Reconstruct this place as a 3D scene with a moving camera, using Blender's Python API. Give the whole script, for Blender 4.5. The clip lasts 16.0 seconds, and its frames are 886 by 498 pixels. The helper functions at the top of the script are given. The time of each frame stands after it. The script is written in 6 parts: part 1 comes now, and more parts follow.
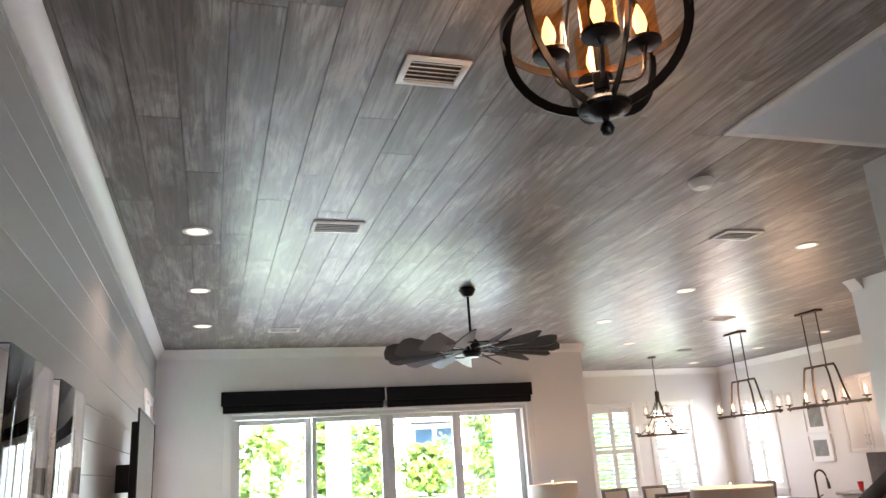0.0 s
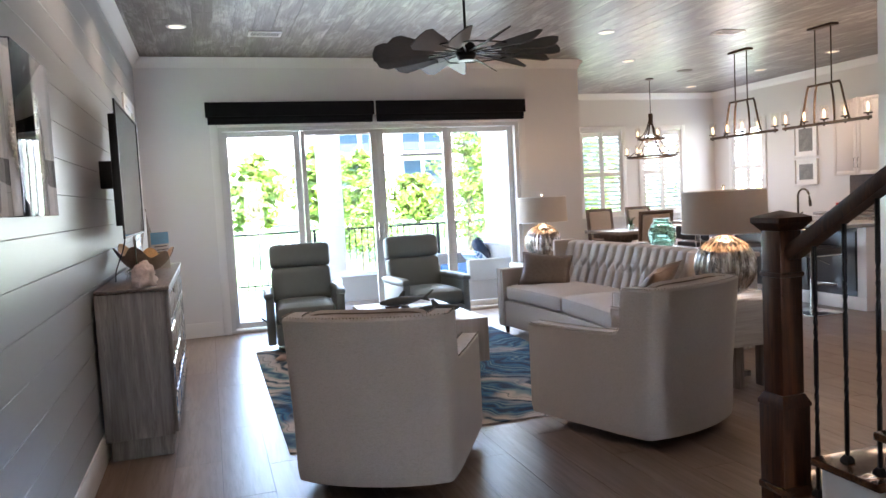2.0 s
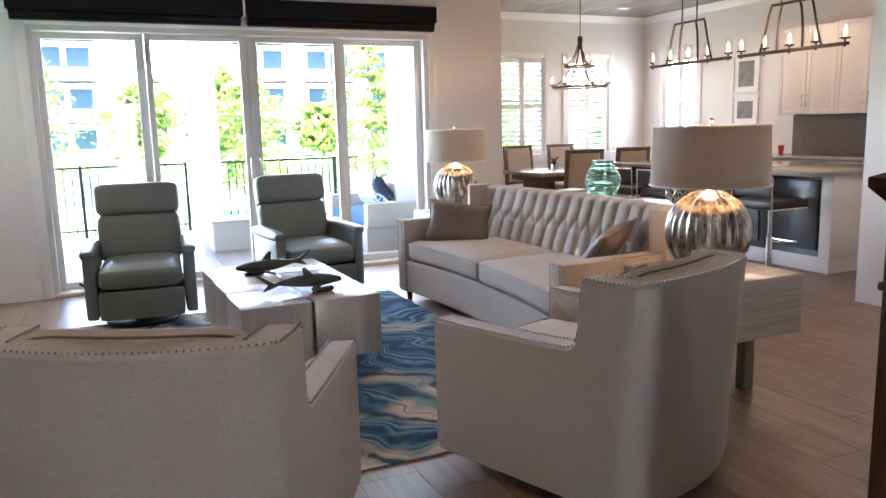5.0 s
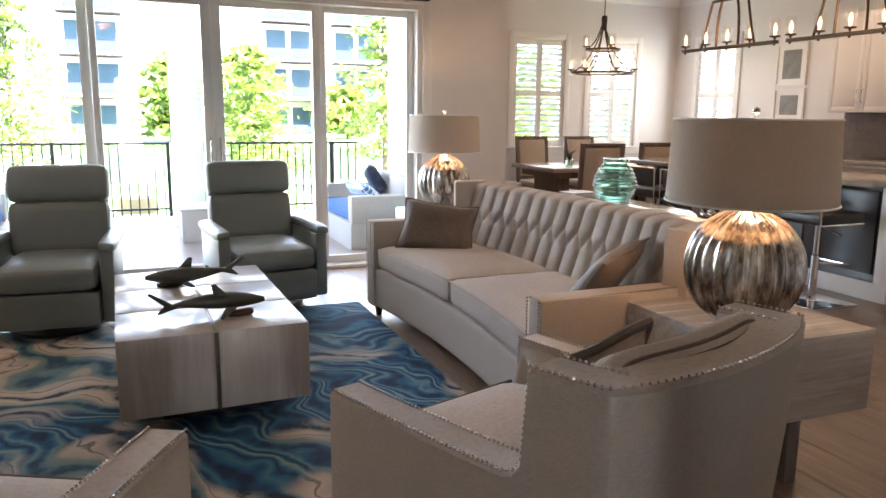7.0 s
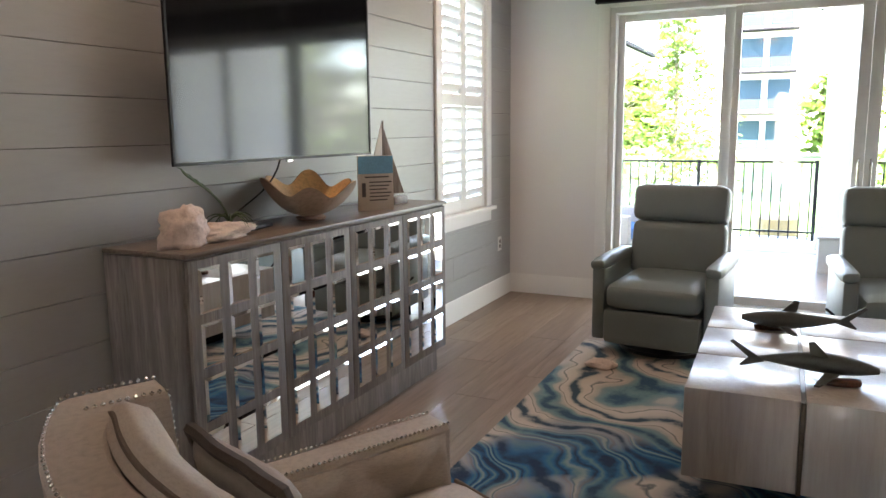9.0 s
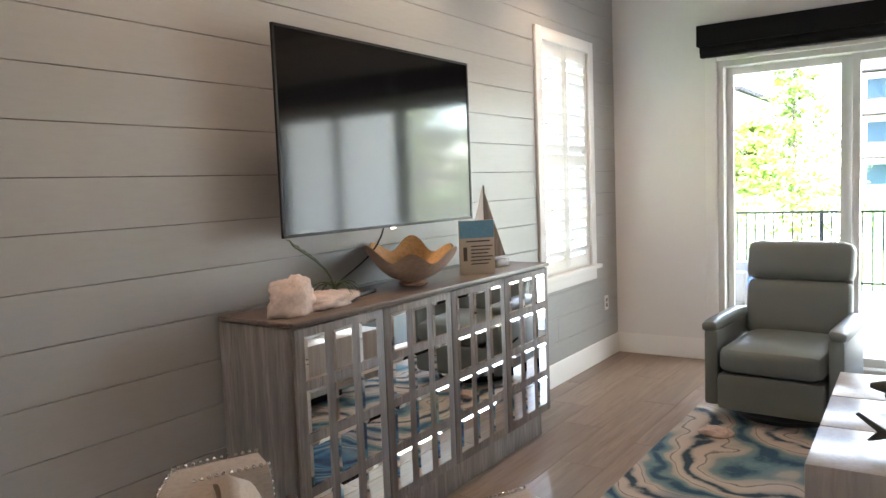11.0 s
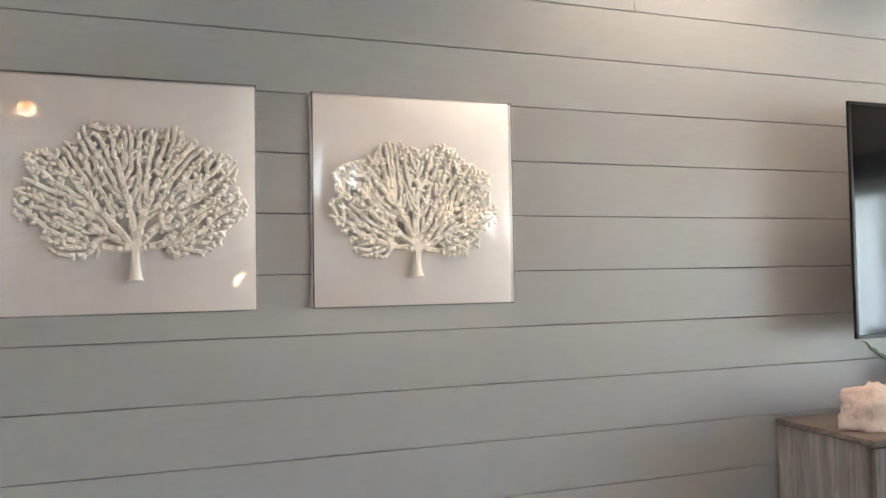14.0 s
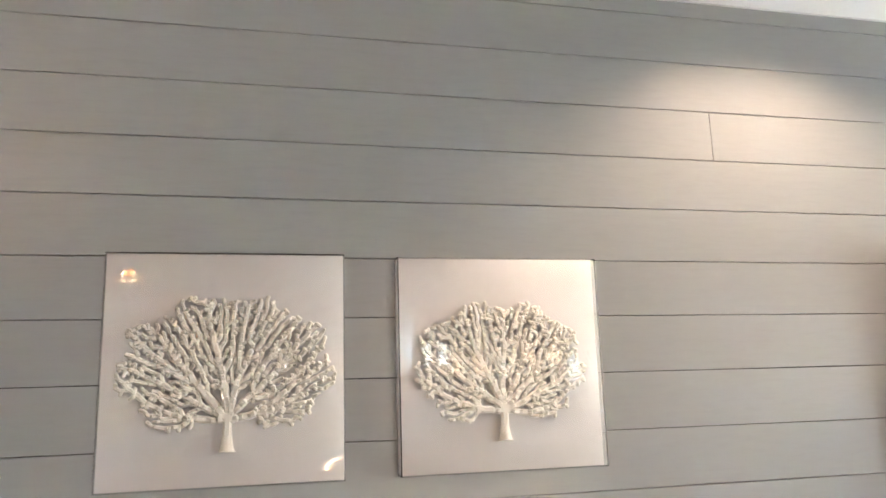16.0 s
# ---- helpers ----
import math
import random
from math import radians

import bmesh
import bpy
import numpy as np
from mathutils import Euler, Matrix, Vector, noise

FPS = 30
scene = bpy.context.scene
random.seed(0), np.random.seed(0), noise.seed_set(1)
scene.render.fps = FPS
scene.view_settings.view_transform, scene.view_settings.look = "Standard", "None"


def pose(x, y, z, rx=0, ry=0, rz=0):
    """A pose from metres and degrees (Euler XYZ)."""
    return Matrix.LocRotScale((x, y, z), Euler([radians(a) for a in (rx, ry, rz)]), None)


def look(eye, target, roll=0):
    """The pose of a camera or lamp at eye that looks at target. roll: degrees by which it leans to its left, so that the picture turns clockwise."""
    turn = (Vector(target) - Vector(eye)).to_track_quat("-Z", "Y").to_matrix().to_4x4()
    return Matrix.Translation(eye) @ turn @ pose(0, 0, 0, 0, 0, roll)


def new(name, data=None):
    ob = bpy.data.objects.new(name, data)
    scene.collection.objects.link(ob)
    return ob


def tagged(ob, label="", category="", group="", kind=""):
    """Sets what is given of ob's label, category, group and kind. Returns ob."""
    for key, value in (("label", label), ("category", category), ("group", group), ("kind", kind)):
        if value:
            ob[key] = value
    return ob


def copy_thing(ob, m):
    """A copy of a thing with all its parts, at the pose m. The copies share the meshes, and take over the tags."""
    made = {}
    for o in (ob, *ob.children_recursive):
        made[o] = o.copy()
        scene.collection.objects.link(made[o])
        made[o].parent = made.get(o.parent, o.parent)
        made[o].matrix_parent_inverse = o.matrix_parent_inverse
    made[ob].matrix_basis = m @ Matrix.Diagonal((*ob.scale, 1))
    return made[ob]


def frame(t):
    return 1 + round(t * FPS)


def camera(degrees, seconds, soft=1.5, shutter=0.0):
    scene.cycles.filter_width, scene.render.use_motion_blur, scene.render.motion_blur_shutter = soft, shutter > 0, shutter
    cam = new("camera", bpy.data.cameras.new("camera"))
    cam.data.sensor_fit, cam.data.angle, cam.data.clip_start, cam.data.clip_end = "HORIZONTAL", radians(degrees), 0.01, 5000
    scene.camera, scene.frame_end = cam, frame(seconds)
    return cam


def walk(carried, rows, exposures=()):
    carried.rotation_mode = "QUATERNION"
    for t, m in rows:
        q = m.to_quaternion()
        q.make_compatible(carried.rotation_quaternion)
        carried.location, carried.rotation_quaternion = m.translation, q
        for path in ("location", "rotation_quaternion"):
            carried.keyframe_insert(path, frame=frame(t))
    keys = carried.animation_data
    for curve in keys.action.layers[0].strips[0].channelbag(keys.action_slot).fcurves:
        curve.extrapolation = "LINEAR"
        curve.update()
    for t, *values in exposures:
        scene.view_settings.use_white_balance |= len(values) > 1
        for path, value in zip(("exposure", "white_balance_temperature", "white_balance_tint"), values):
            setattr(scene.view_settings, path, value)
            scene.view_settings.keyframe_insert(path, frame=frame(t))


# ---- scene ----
cam = camera(61.6, 16.0)
PATH = [
    (0, (0.609, -0.875, 1.611), (1.193, 0.954, 2.171), -3.8),
    (0.5, (0.626, -0.858, 1.549), (1.208, 1.013, 1.948), -3.2),
    (1, (0.604, -0.825, 1.495), (1.198, 1.073, 1.708), -3.3),
    (1.5, (0.602, -0.743, 1.435), (1.203, 1.165, 1.43), -3.4),
    (2, (0.654, -0.59, 1.405), (1.25, 1.315, 1.267), -3.0),
    (2.5, (0.717, -0.403, 1.382), (1.31, 1.496, 1.178), -2.7),
    (3, (0.755, -0.148, 1.367), (1.415, 1.717, 1.075), -3.3),
    (3.5, (0.855, 0.112, 1.356), (1.553, 1.95, 0.989), -2.8),
    (4, (1.006, 0.366, 1.374), (1.688, 2.21, 1.007), -1.7),
    (4.5, (1.146, 0.631, 1.384), (1.879, 2.462, 1.048), -2.2),
    (4.7, (1.209, 0.731, 1.384), (1.99, 2.542, 1.057), -2.1),
    (6.8, (1.973, 1.576, 1.358), (2.829, 3.35, 1.01), -0.2),
    (7, (2.028, 1.65, 1.361), (2.77, 3.473, 1.004), 0.5),
    (7.5, (2.104, 1.864, 1.358), (2.481, 3.794, 0.993), 0.2),
    (8, (2.119, 1.987, 1.38), (1.999, 3.951, 1.026), -0.6),
    (8.5, (2.191, 2.071, 1.382), (1.554, 3.935, 1.04), -0.0),
    (10.8, (2.276, 2.083, 1.428), (1.184, 3.741, 1.187), -1.5),
    (11, (2.277, 2.084, 1.438), (1.156, 3.732, 1.27), -2.2),
    (11.5, (2.259, 2.08, 1.471), (1.035, 3.661, 1.423), -3.9),
    (12, (2.24, 2.075, 1.485), (0.815, 3.478, 1.503), -4.6),
    (12.5, (2.204, 2.056, 1.486), (0.591, 3.238, 1.533), -3.8),
    (13, (2.162, 2.025, 1.489), (0.428, 3.02, 1.54), -2.9),
    (13.5, (2.141, 1.994, 1.498), (0.313, 2.801, 1.559), -1.9),
    (14, (2.128, 1.961, 1.5), (0.233, 2.598, 1.572), -1.0),
    (14.5, (2.112, 1.931, 1.497), (0.18, 2.443, 1.574), -0.4),
    (15, (2.118, 1.909, 1.524), (0.178, 2.377, 1.665), -1.1),
    (15.5, (2.124, 1.921, 1.584), (0.193, 2.37, 1.846), -1.6),
    (16, (2.128, 1.922, 1.637), (0.217, 2.374, 2.017), -1.8),
]
walk(cam, [(t, look(eye, target, roll)) for t, eye, target, roll in PATH],
     [(0, 5.05, 6150, 21), (1.5, 4.85, 6000, 20), (2.5, 4.85, 5950, 20), (4, 5.1, 5900, 20), (8, 4.72, 6700, 19), (11, 5.15, 6600, 17), (12, 5.35, 6650, 20), (13, 5.58, 6500, 20), (14, 5.85, 6050, 13), (16, 6.0, 6250, 15)])

# world, sun and the light of the openings
world = bpy.data.worlds.new("sky")
scene.world = world
world.use_nodes = True
_nt = world.node_tree
_sky = _nt.nodes.new("ShaderNodeTexSky")
_sky.sky_type, _sky.sun_disc = "NISHITA", False
_sky.sun_elevation, _sky.sun_rotation = radians(53), radians(155)
_nt.links.new(_sky.outputs[0], _nt.nodes["Background"].inputs[0])
_nt.nodes["Background"].inputs[1].default_value = 0.15


def lamp(name, kind, m, energy, color=(1, 1, 1), **kw):
    data = bpy.data.lights.new(name, kind)
    data.energy, data.color = energy, color
    for k, v in kw.items():
        if k == "size":
            data.size = v
        elif k == "size_y":
            data.shape, data.size_y = "RECTANGLE", v
        elif k == "angle":
            data.angle = v
        elif k == "radius":
            data.shadow_soft_size = v
        elif k == "spot":
            data.spot_size, data.spot_blend = v, 0.6
    ob = new(name, data)
    ob.matrix_world = m
    return ob


WARM = (1.0, 0.66, 0.38)
lamp("sun", "SUN", look((0, 0, 0), (-0.25, 0.55, -0.80)), 5.0, (1, 0.95, 0.88), angle=radians(0.5))
lamp("slider_daylight", "AREA", look((2.6, 8.13, 1.2), (2.6, 0, 1.1)), 3.6, (0.95, 1.0, 0.97), size=3.3, size_y=2.0)
# Fill lamp added in the entry wall's unseen opening, for the chairs' backs.
lamp("entry_daylight", "AREA", look((1.85, -3.98, 1.05), (1.85, 4, 1.3)), 0.05, (0.95, 0.98, 1.0), size=0.5, size_y=1.9)
lamp("dining_daylight", "AREA", look((7.9, 10.9, 1.6), (7.9, 0, 1.4)), 0.95, (0.95, 0.98, 1), size=2.0, size_y=1.4)
lamp("kitchen_daylight", "AREA", look((9.5, 10.2, 1.6), (0, 10.2, 1.4)), 0.55, (0.95, 0.98, 1), size=0.8, size_y=1.4)


# ---- materials ----
def nodes_of(name):
    m = bpy.data.materials.new(name)
    m.use_nodes = True
    return m, m.node_tree.nodes, m.node_tree.links, m.node_tree.nodes["Principled BSDF"]


def ramp(n, stops):
    r = n.new("ShaderNodeValToRGB")
    e = r.color_ramp.elements
    while len(e) < len(stops):
        e.new(0.5)
    for k, (p, c) in zip(e, stops):
        k.position, k.color = p, (*c, 1)
    return r


def coords(n, l, scale=(1, 1, 1), space="Object", rot=(0, 0, 0)):
    tc, mp = n.new("ShaderNodeTexCoord"), n.new("ShaderNodeMapping")
    mp.inputs["Scale"].default_value = scale
    mp.inputs["Rotation"].default_value = rot
    l.new(tc.outputs[space], mp.inputs[0])
    return mp.outputs[0]


def noise_tex(n, l, vec, scale, detail=4, rough=0.6, dist=0.0):
    t = n.new("ShaderNodeTexNoise")
    t.inputs["Scale"].default_value, t.inputs["Detail"].default_value = scale, detail
    t.inputs["Roughness"].default_value, t.inputs["Distortion"].default_value = rough, dist
    l.new(vec, t.inputs["Vector"])
    return t.outputs["Fac"]


def mixed(n, l, a, b, fac, mode="MIX"):
    x = n.new("ShaderNodeMix")
    x.data_type, x.blend_type = "RGBA", mode
    for sock, v in ((x.inputs["Factor"], fac), (x.inputs[6], a), (x.inputs[7], b)):
        if hasattr(v, "is_output"):
            l.new(v, sock)
        elif isinstance(v, tuple):
            sock.default_value = (*v, 1)
        else:
            sock.default_value = v
    return x.outputs[2]


def bumped(n, l, b, height, strength=0.2, dist=0.01):
    k = n.new("ShaderNodeBump")
    k.inputs["Strength"].default_value, k.inputs["Distance"].default_value = strength, dist
    l.new(height, k.inputs["Height"])
    l.new(k.outputs[0], b.inputs["Normal"])


def plain(name, color, rough=0.5, metal=0.0, vary=0.12, scale=6, grain=120, bump=0.08, coat=0.0, spec=0.5, sheen=0.0, stretch=(1, 1, 1)):
    """A surface of one colour with large stains and a fine grain."""
    m, n, l, b = nodes_of(name)
    v = coords(n, l, stretch)
    big, fine = noise_tex(n, l, v, scale, 3), noise_tex(n, l, v, grain, 3)
    dark = tuple(c * (1 - vary) for c in color)
    light = tuple(min(1, c * (1 + vary)) for c in color)
    c = mixed(n, l, dark, light, big)
    c = mixed(n, l, c, tuple(x * (1 - vary * 0.8) for x in color), fine_mask(n, l, fine))
    l.new(c, b.inputs["Base Color"])
    r = n.new("ShaderNodeMapRange")
    r.inputs["To Min"].default_value, r.inputs["To Max"].default_value = rough * 0.85, min(1, rough * 1.15)
    l.new(big, r.inputs[0])
    l.new(r.outputs[0], b.inputs["Roughness"])
    b.inputs["Metallic"].default_value, b.inputs["Coat Weight"].default_value = metal, coat
    b.inputs["Specular IOR Level"].default_value, b.inputs["Sheen Weight"].default_value = spec, sheen
    if bump:
        bumped(n, l, b, fine, bump, 0.004)
    return m


def fine_mask(n, l, fac):
    r = n.new("ShaderNodeMapRange")
    r.inputs["From Min"].default_value, r.inputs["From Max"].default_value = 0.45, 0.7
    l.new(fac, r.inputs[0])
    return r.outputs[0]


def wood(name, stops, axis="y", scale=1.0, rough=0.45, per="random", shift=0.12, bump=0.15, coat=0.0, wave=3.0, spec=0.5):
    """Long grain along an axis, each piece a little different in tone."""
    m, n, l, b = nodes_of(name)
    s = {"x": (0.6, 9, 9), "y": (9, 0.6, 9), "z": (9, 9, 0.6)}[axis]
    oi = n.new("ShaderNodeObjectInfo") if per == "random" else n.new("ShaderNodeNewGeometry")
    rnd = oi.outputs["Random"] if per == "random" else oi.outputs["Random Per Island"]
    v = coords(n, l, tuple(k * scale for k in s))
    add = n.new("ShaderNodeVectorMath")
    add.operation = "ADD"
    mul = n.new("ShaderNodeVectorMath")
    mul.operation = "SCALE"
    mul.inputs[0].default_value = (37, 53, 71)
    l.new(rnd, mul.inputs["Scale"])
    l.new(v, add.inputs[0])
    l.new(mul.outputs[0], add.inputs[1])
    g = noise_tex(n, l, add.outputs[0], 1.0, 6, 0.65, wave * 0.3)
    g2 = noise_tex(n, l, add.outputs[0], 7.0, 4, 0.7)
    rp = ramp(n, stops)
    l.new(g, rp.inputs[0])
    c = mixed(n, l, rp.outputs[0], stops[0][1], fine_mask(n, l, g2))
    hsv = n.new("ShaderNodeHueSaturation")
    mr = n.new("ShaderNodeMapRange")
    mr.inputs["To Min"].default_value, mr.inputs["To Max"].default_value = 1 - shift, 1 + shift
    l.new(rnd, mr.inputs[0])
    l.new(mr.outputs[0], hsv.inputs["Value"])
    l.new(c, hsv.inputs["Color"])
    l.new(hsv.outputs[0], b.inputs["Base Color"])
    r = n.new("ShaderNodeMapRange")
    r.inputs["To Min"].default_value, r.inputs["To Max"].default_value = rough * 0.8, min(1, rough * 1.25)
    l.new(g, r.inputs[0])
    l.new(r.outputs[0], b.inputs["Roughness"])
    b.inputs["Coat Weight"].default_value, b.inputs["Specular IOR Level"].default_value = coat, spec
    bumped(n, l, b, g2, bump, 0.002)
    return m


def fabric(name, color, weave=420, rough=0.9, vary=0.1):
    m, n, l, b = nodes_of(name)
    v = coords(n, l)
    a = noise_tex(n, l, coords(n, l, (1, 1, 7)), weave * 0.16, 3)
    c2 = noise_tex(n, l, coords(n, l, (7, 7, 1)), weave * 0.3, 2)
    big = noise_tex(n, l, v, 3, 4)
    col = mixed(n, l, tuple(x * (1 - vary) for x in color), tuple(min(1, x * (1 + vary)) for x in color), big)
    w = mixed(n, l, a, c2, 0.5)
    col = mixed(n, l, col, tuple(x * 0.7 for x in color), fine_mask(n, l, w))
    l.new(col, b.inputs["Base Color"])
    b.inputs["Roughness"].default_value, b.inputs["Sheen Weight"].default_value = rough, 0.05
    b.inputs["Specular IOR Level"].default_value = 0.25
    bumped(n, l, b, w, 0.55, 0.004)
    return m


def glow(name, color, strength):
    m, n, l, b = nodes_of(name)
    b.inputs["Base Color"].default_value = (*color, 1)
    b.inputs["Emission Color"].default_value = (*color, 1)
    b.inputs["Emission Strength"].default_value = strength
    return m


def glass(name, color=(1, 1, 1), rough=0.0, ior=1.45, thin=False):
    m, n, l, b = nodes_of(name)
    if thin:
        tr, gl, mx = n.new("ShaderNodeBsdfTransparent"), n.new("ShaderNodeBsdfGlossy"), n.new("ShaderNodeMixShader")
        lw, pw, fr = n.new("ShaderNodeLayerWeight"), n.new("ShaderNodeMath"), n.new("ShaderNodeMath")
        lw.inputs[0].default_value = 0.5
        pw.operation, fr.operation = "POWER", "MULTIPLY_ADD"
        pw.inputs[1].default_value = 5.0
        l.new(lw.outputs["Facing"], pw.inputs[0]), l.new(pw.outputs[0], fr.inputs[0])
        f0 = ((ior - 1) / (ior + 1)) ** 2
        fr.inputs[1].default_value, fr.inputs[2].default_value = 1 - f0, f0
        tr.inputs[0].default_value = (*color, 1)
        gl.inputs["Roughness"].default_value = rough
        l.new(fr.outputs[0], mx.inputs[0]), l.new(tr.outputs[0], mx.inputs[1]), l.new(gl.outputs[0], mx.inputs[2])
        l.new(mx.outputs[0], n["Material Output"].inputs[0])
        return m
    b.inputs["Base Color"].default_value = (*color, 1)
    b.inputs["Transmission Weight"].default_value, b.inputs["Roughness"].default_value = 1, rough
    b.inputs["IOR"].default_value = ior
    return m


WHITE_WALL = plain("white_wall_paint", (0.76, 0.745, 0.73), 0.55, vary=0.03, scale=1.2, grain=240, bump=0.06)
TRIM = plain("white_trim_paint", (0.80, 0.79, 0.77), 0.35, vary=0.03, scale=3, grain=90, bump=0.02)
SHIPLAP = plain("grey_shiplap_paint", (0.37, 0.375, 0.37), 0.34, vary=0.05, scale=1.5, grain=60, spec=0.38, bump=0.05, stretch=(1, 0.15, 1))
GAP = plain("dark_gap", (0.05, 0.045, 0.04), 0.9, bump=0)
FLOOR = wood("wood_look_tile", [(0.3, (0.165, 0.112, 0.080)), (0.5, (0.235, 0.168, 0.125)), (0.7, (0.31, 0.232, 0.18))], "y", 0.7, 0.33, per="random", shift=0.10, bump=0.06)
FLOOR_FAR = wood("wood_look_tile_far", [(0.3, (0.165, 0.112, 0.080)), (0.5, (0.235, 0.168, 0.125)), (0.7, (0.31, 0.232, 0.18))], "y", 0.7, 0.33, per="island", shift=0.10, bump=0.06)


def washed_ceiling():
    """Grey planks brushed unevenly with a pale wash."""
    m, n, l, b = nodes_of("brushed_wash_plank")
    g = n.new("ShaderNodeNewGeometry")
    rnd = g.outputs["Random Per Island"]
    mul = n.new("ShaderNodeVectorMath")
    mul.operation = "SCALE"
    mul.inputs[0].default_value = (13, 29, 0)
    l.new(rnd, mul.inputs["Scale"])
    outs = []
    for sc in ((5.5, 1.5, 1), (16, 0.9, 1), (60, 3, 1)):
        add = n.new("ShaderNodeVectorMath")
        add.operation = "ADD"
        l.new(coords(n, l, sc), add.inputs[0])
        l.new(mul.outputs[0], add.inputs[1])
        outs.append(noise_tex(n, l, add.outputs[0], 1.0, 5, 0.62, 0.8))
    base = ramp(n, [(0.34, (0.13, 0.112, 0.098)), (0.52, (0.20, 0.178, 0.16)), (0.68, (0.28, 0.255, 0.235))])
    l.new(outs[1], base.inputs[0])
    k = n.new("ShaderNodeMapRange")
    k.inputs["From Min"].default_value, k.inputs["From Max"].default_value, k.inputs["To Max"].default_value = 0.47, 0.68, 0.85
    l.new(outs[0], k.inputs[0])
    c = mixed(n, l, base.outputs[0], (0.50, 0.475, 0.45), k.outputs[0])
    c = mixed(n, l, c, (0.12, 0.10, 0.09), fine_mask(n, l, outs[2]))
    hsv, mr = n.new("ShaderNodeHueSaturation"), n.new("ShaderNodeMapRange")
    mr.inputs["To Min"].default_value, mr.inputs["To Max"].default_value = 0.84, 1.16
    l.new(rnd, mr.inputs[0]), l.new(mr.outputs[0], hsv.inputs["Value"]), l.new(c, hsv.inputs["Color"])
    l.new(hsv.outputs[0], b.inputs["Base Color"])
    r = n.new("ShaderNodeMapRange")
    r.inputs["To Min"].default_value, r.inputs["To Max"].default_value = 0.28, 0.46
    l.new(outs[1], r.inputs[0])
    l.new(r.outputs[0], b.inputs["Roughness"])
    b.inputs["Specular IOR Level"].default_value = 0.45
    bumped(n, l, b, outs[2], 0.05, 0.002)
    return m


CEIL = washed_ceiling()
GROUT = plain("grey_grout", (0.16, 0.14, 0.125), 0.85)
DARKWOOD = wood("dark_stained_oak", [(0.3, (0.026, 0.009, 0.004)), (0.5, (0.062, 0.022, 0.009)), (0.72, (0.12, 0.047, 0.02))], "z", 1.2, 0.38, shift=0.08, bump=0.1, coat=0.04, spec=0.25)
TREADWOOD = wood("polished_oak_tread", [(0.3, (0.05, 0.022, 0.011)), (0.5, (0.10, 0.045, 0.02)), (0.72, (0.17, 0.08, 0.04))], "x", 1.2, 0.18, shift=0.08, bump=0.05, coat=0.6)
GREYWOOD = wood("grey_brushed_wood", [(0.3, (0.115, 0.096, 0.085)), (0.5, (0.185, 0.160, 0.144)), (0.7, (0.275, 0.245, 0.222))], "z", 1.4, 0.6, shift=0.05, bump=0.3)
GREYWOOD_Y = wood("grey_brushed_wood_top", [(0.3, (0.10, 0.075, 0.06)), (0.5, (0.17, 0.13, 0.105)), (0.7, (0.25, 0.2, 0.165))], "y", 1.4, 0.35, shift=0.05, bump=0.2)
PALEWOOD = wood("whitewashed_wood", [(0.3, (0.33, 0.30, 0.275)), (0.5, (0.46, 0.43, 0.40)), (0.7, (0.60, 0.57, 0.54))], "z", 1.0, 0.3, shift=0.05, bump=0.12, coat=0.15)
PALEWOOD_Y = wood("whitewashed_wood_top", [(0.3, (0.36, 0.33, 0.30)), (0.5, (0.50, 0.47, 0.44)), (0.7, (0.63, 0.60, 0.57))], "y", 1.0, 0.18, shift=0.05, bump=0.08, coat=0.4)
PALEWOOD_X = wood("whitewashed_wood_side", [(0.3, (0.36, 0.32, 0.285)), (0.5, (0.48, 0.445, 0.41)), (0.7, (0.60, 0.57, 0.53))], "x", 1.0, 0.25, shift=0.05, bump=0.1, coat=0.3)
LINEN = fabric("oatmeal_linen", (0.49, 0.43, 0.375))
TAUPE = fabric("taupe_velvet", (0.36, 0.31, 0.27), weave=700, vary=0.06)
BROWN = fabric("brown_chenille", (0.15, 0.115, 0.09), weave=300, vary=0.3)
SHADE = fabric("lamp_shade_linen", (0.62, 0.55, 0.475), weave=600, vary=0.04)
_sn, _sl = SHADE.node_tree.nodes, SHADE.node_tree.links
_tr, _mx = _sn.new("ShaderNodeBsdfTranslucent"), _sn.new("ShaderNodeMixShader")
_tr.inputs[0].default_value = (0.62, 0.52, 0.42, 1)
_mx.inputs[0].default_value = 0.12
_sl.new(_sn["Principled BSDF"].outputs[0], _mx.inputs[1]), _sl.new(_tr.outputs[0], _mx.inputs[2])
_sl.new(_mx.outputs[0], _sn["Material Output"].inputs[0])
LEATHER = plain("sage_grey_leather", (0.155, 0.18, 0.175), 0.42, vary=0.1, scale=5, grain=260, bump=0.25)
BLACK_METAL = plain("black_metal", (0.012, 0.011, 0.011), 0.38, metal=0.6, vary=0.2, grain=80)
BRONZE = plain("oiled_bronze", (0.09, 0.065, 0.045), 0.42, metal=0.85, vary=0.35, scale=14, grain=90, bump=0.15)
CHROME = plain("chrome", (0.75, 0.75, 0.75), 0.08, metal=1, vary=0.03, bump=0)
NICKEL = plain("nailhead_nickel", (0.55, 0.52, 0.48), 0.25, metal=1, vary=0.1, bump=0)
MIRROR = plain("mirror", (0.86, 0.88, 0.88), 0.015, metal=1, vary=0.01, bump=0)
SHADE_BLACK = plain("black_roller_shade", (0.008, 0.008, 0.010), 0.75, vary=0.2, spec=0.15)
FRAME_GREY = plain("slider_frame_white", (0.62, 0.615, 0.60), 0.35, vary=0.03, bump=0.01)
PANE = glass("window_pane", (0.97, 0.99, 0.98), thin=True)
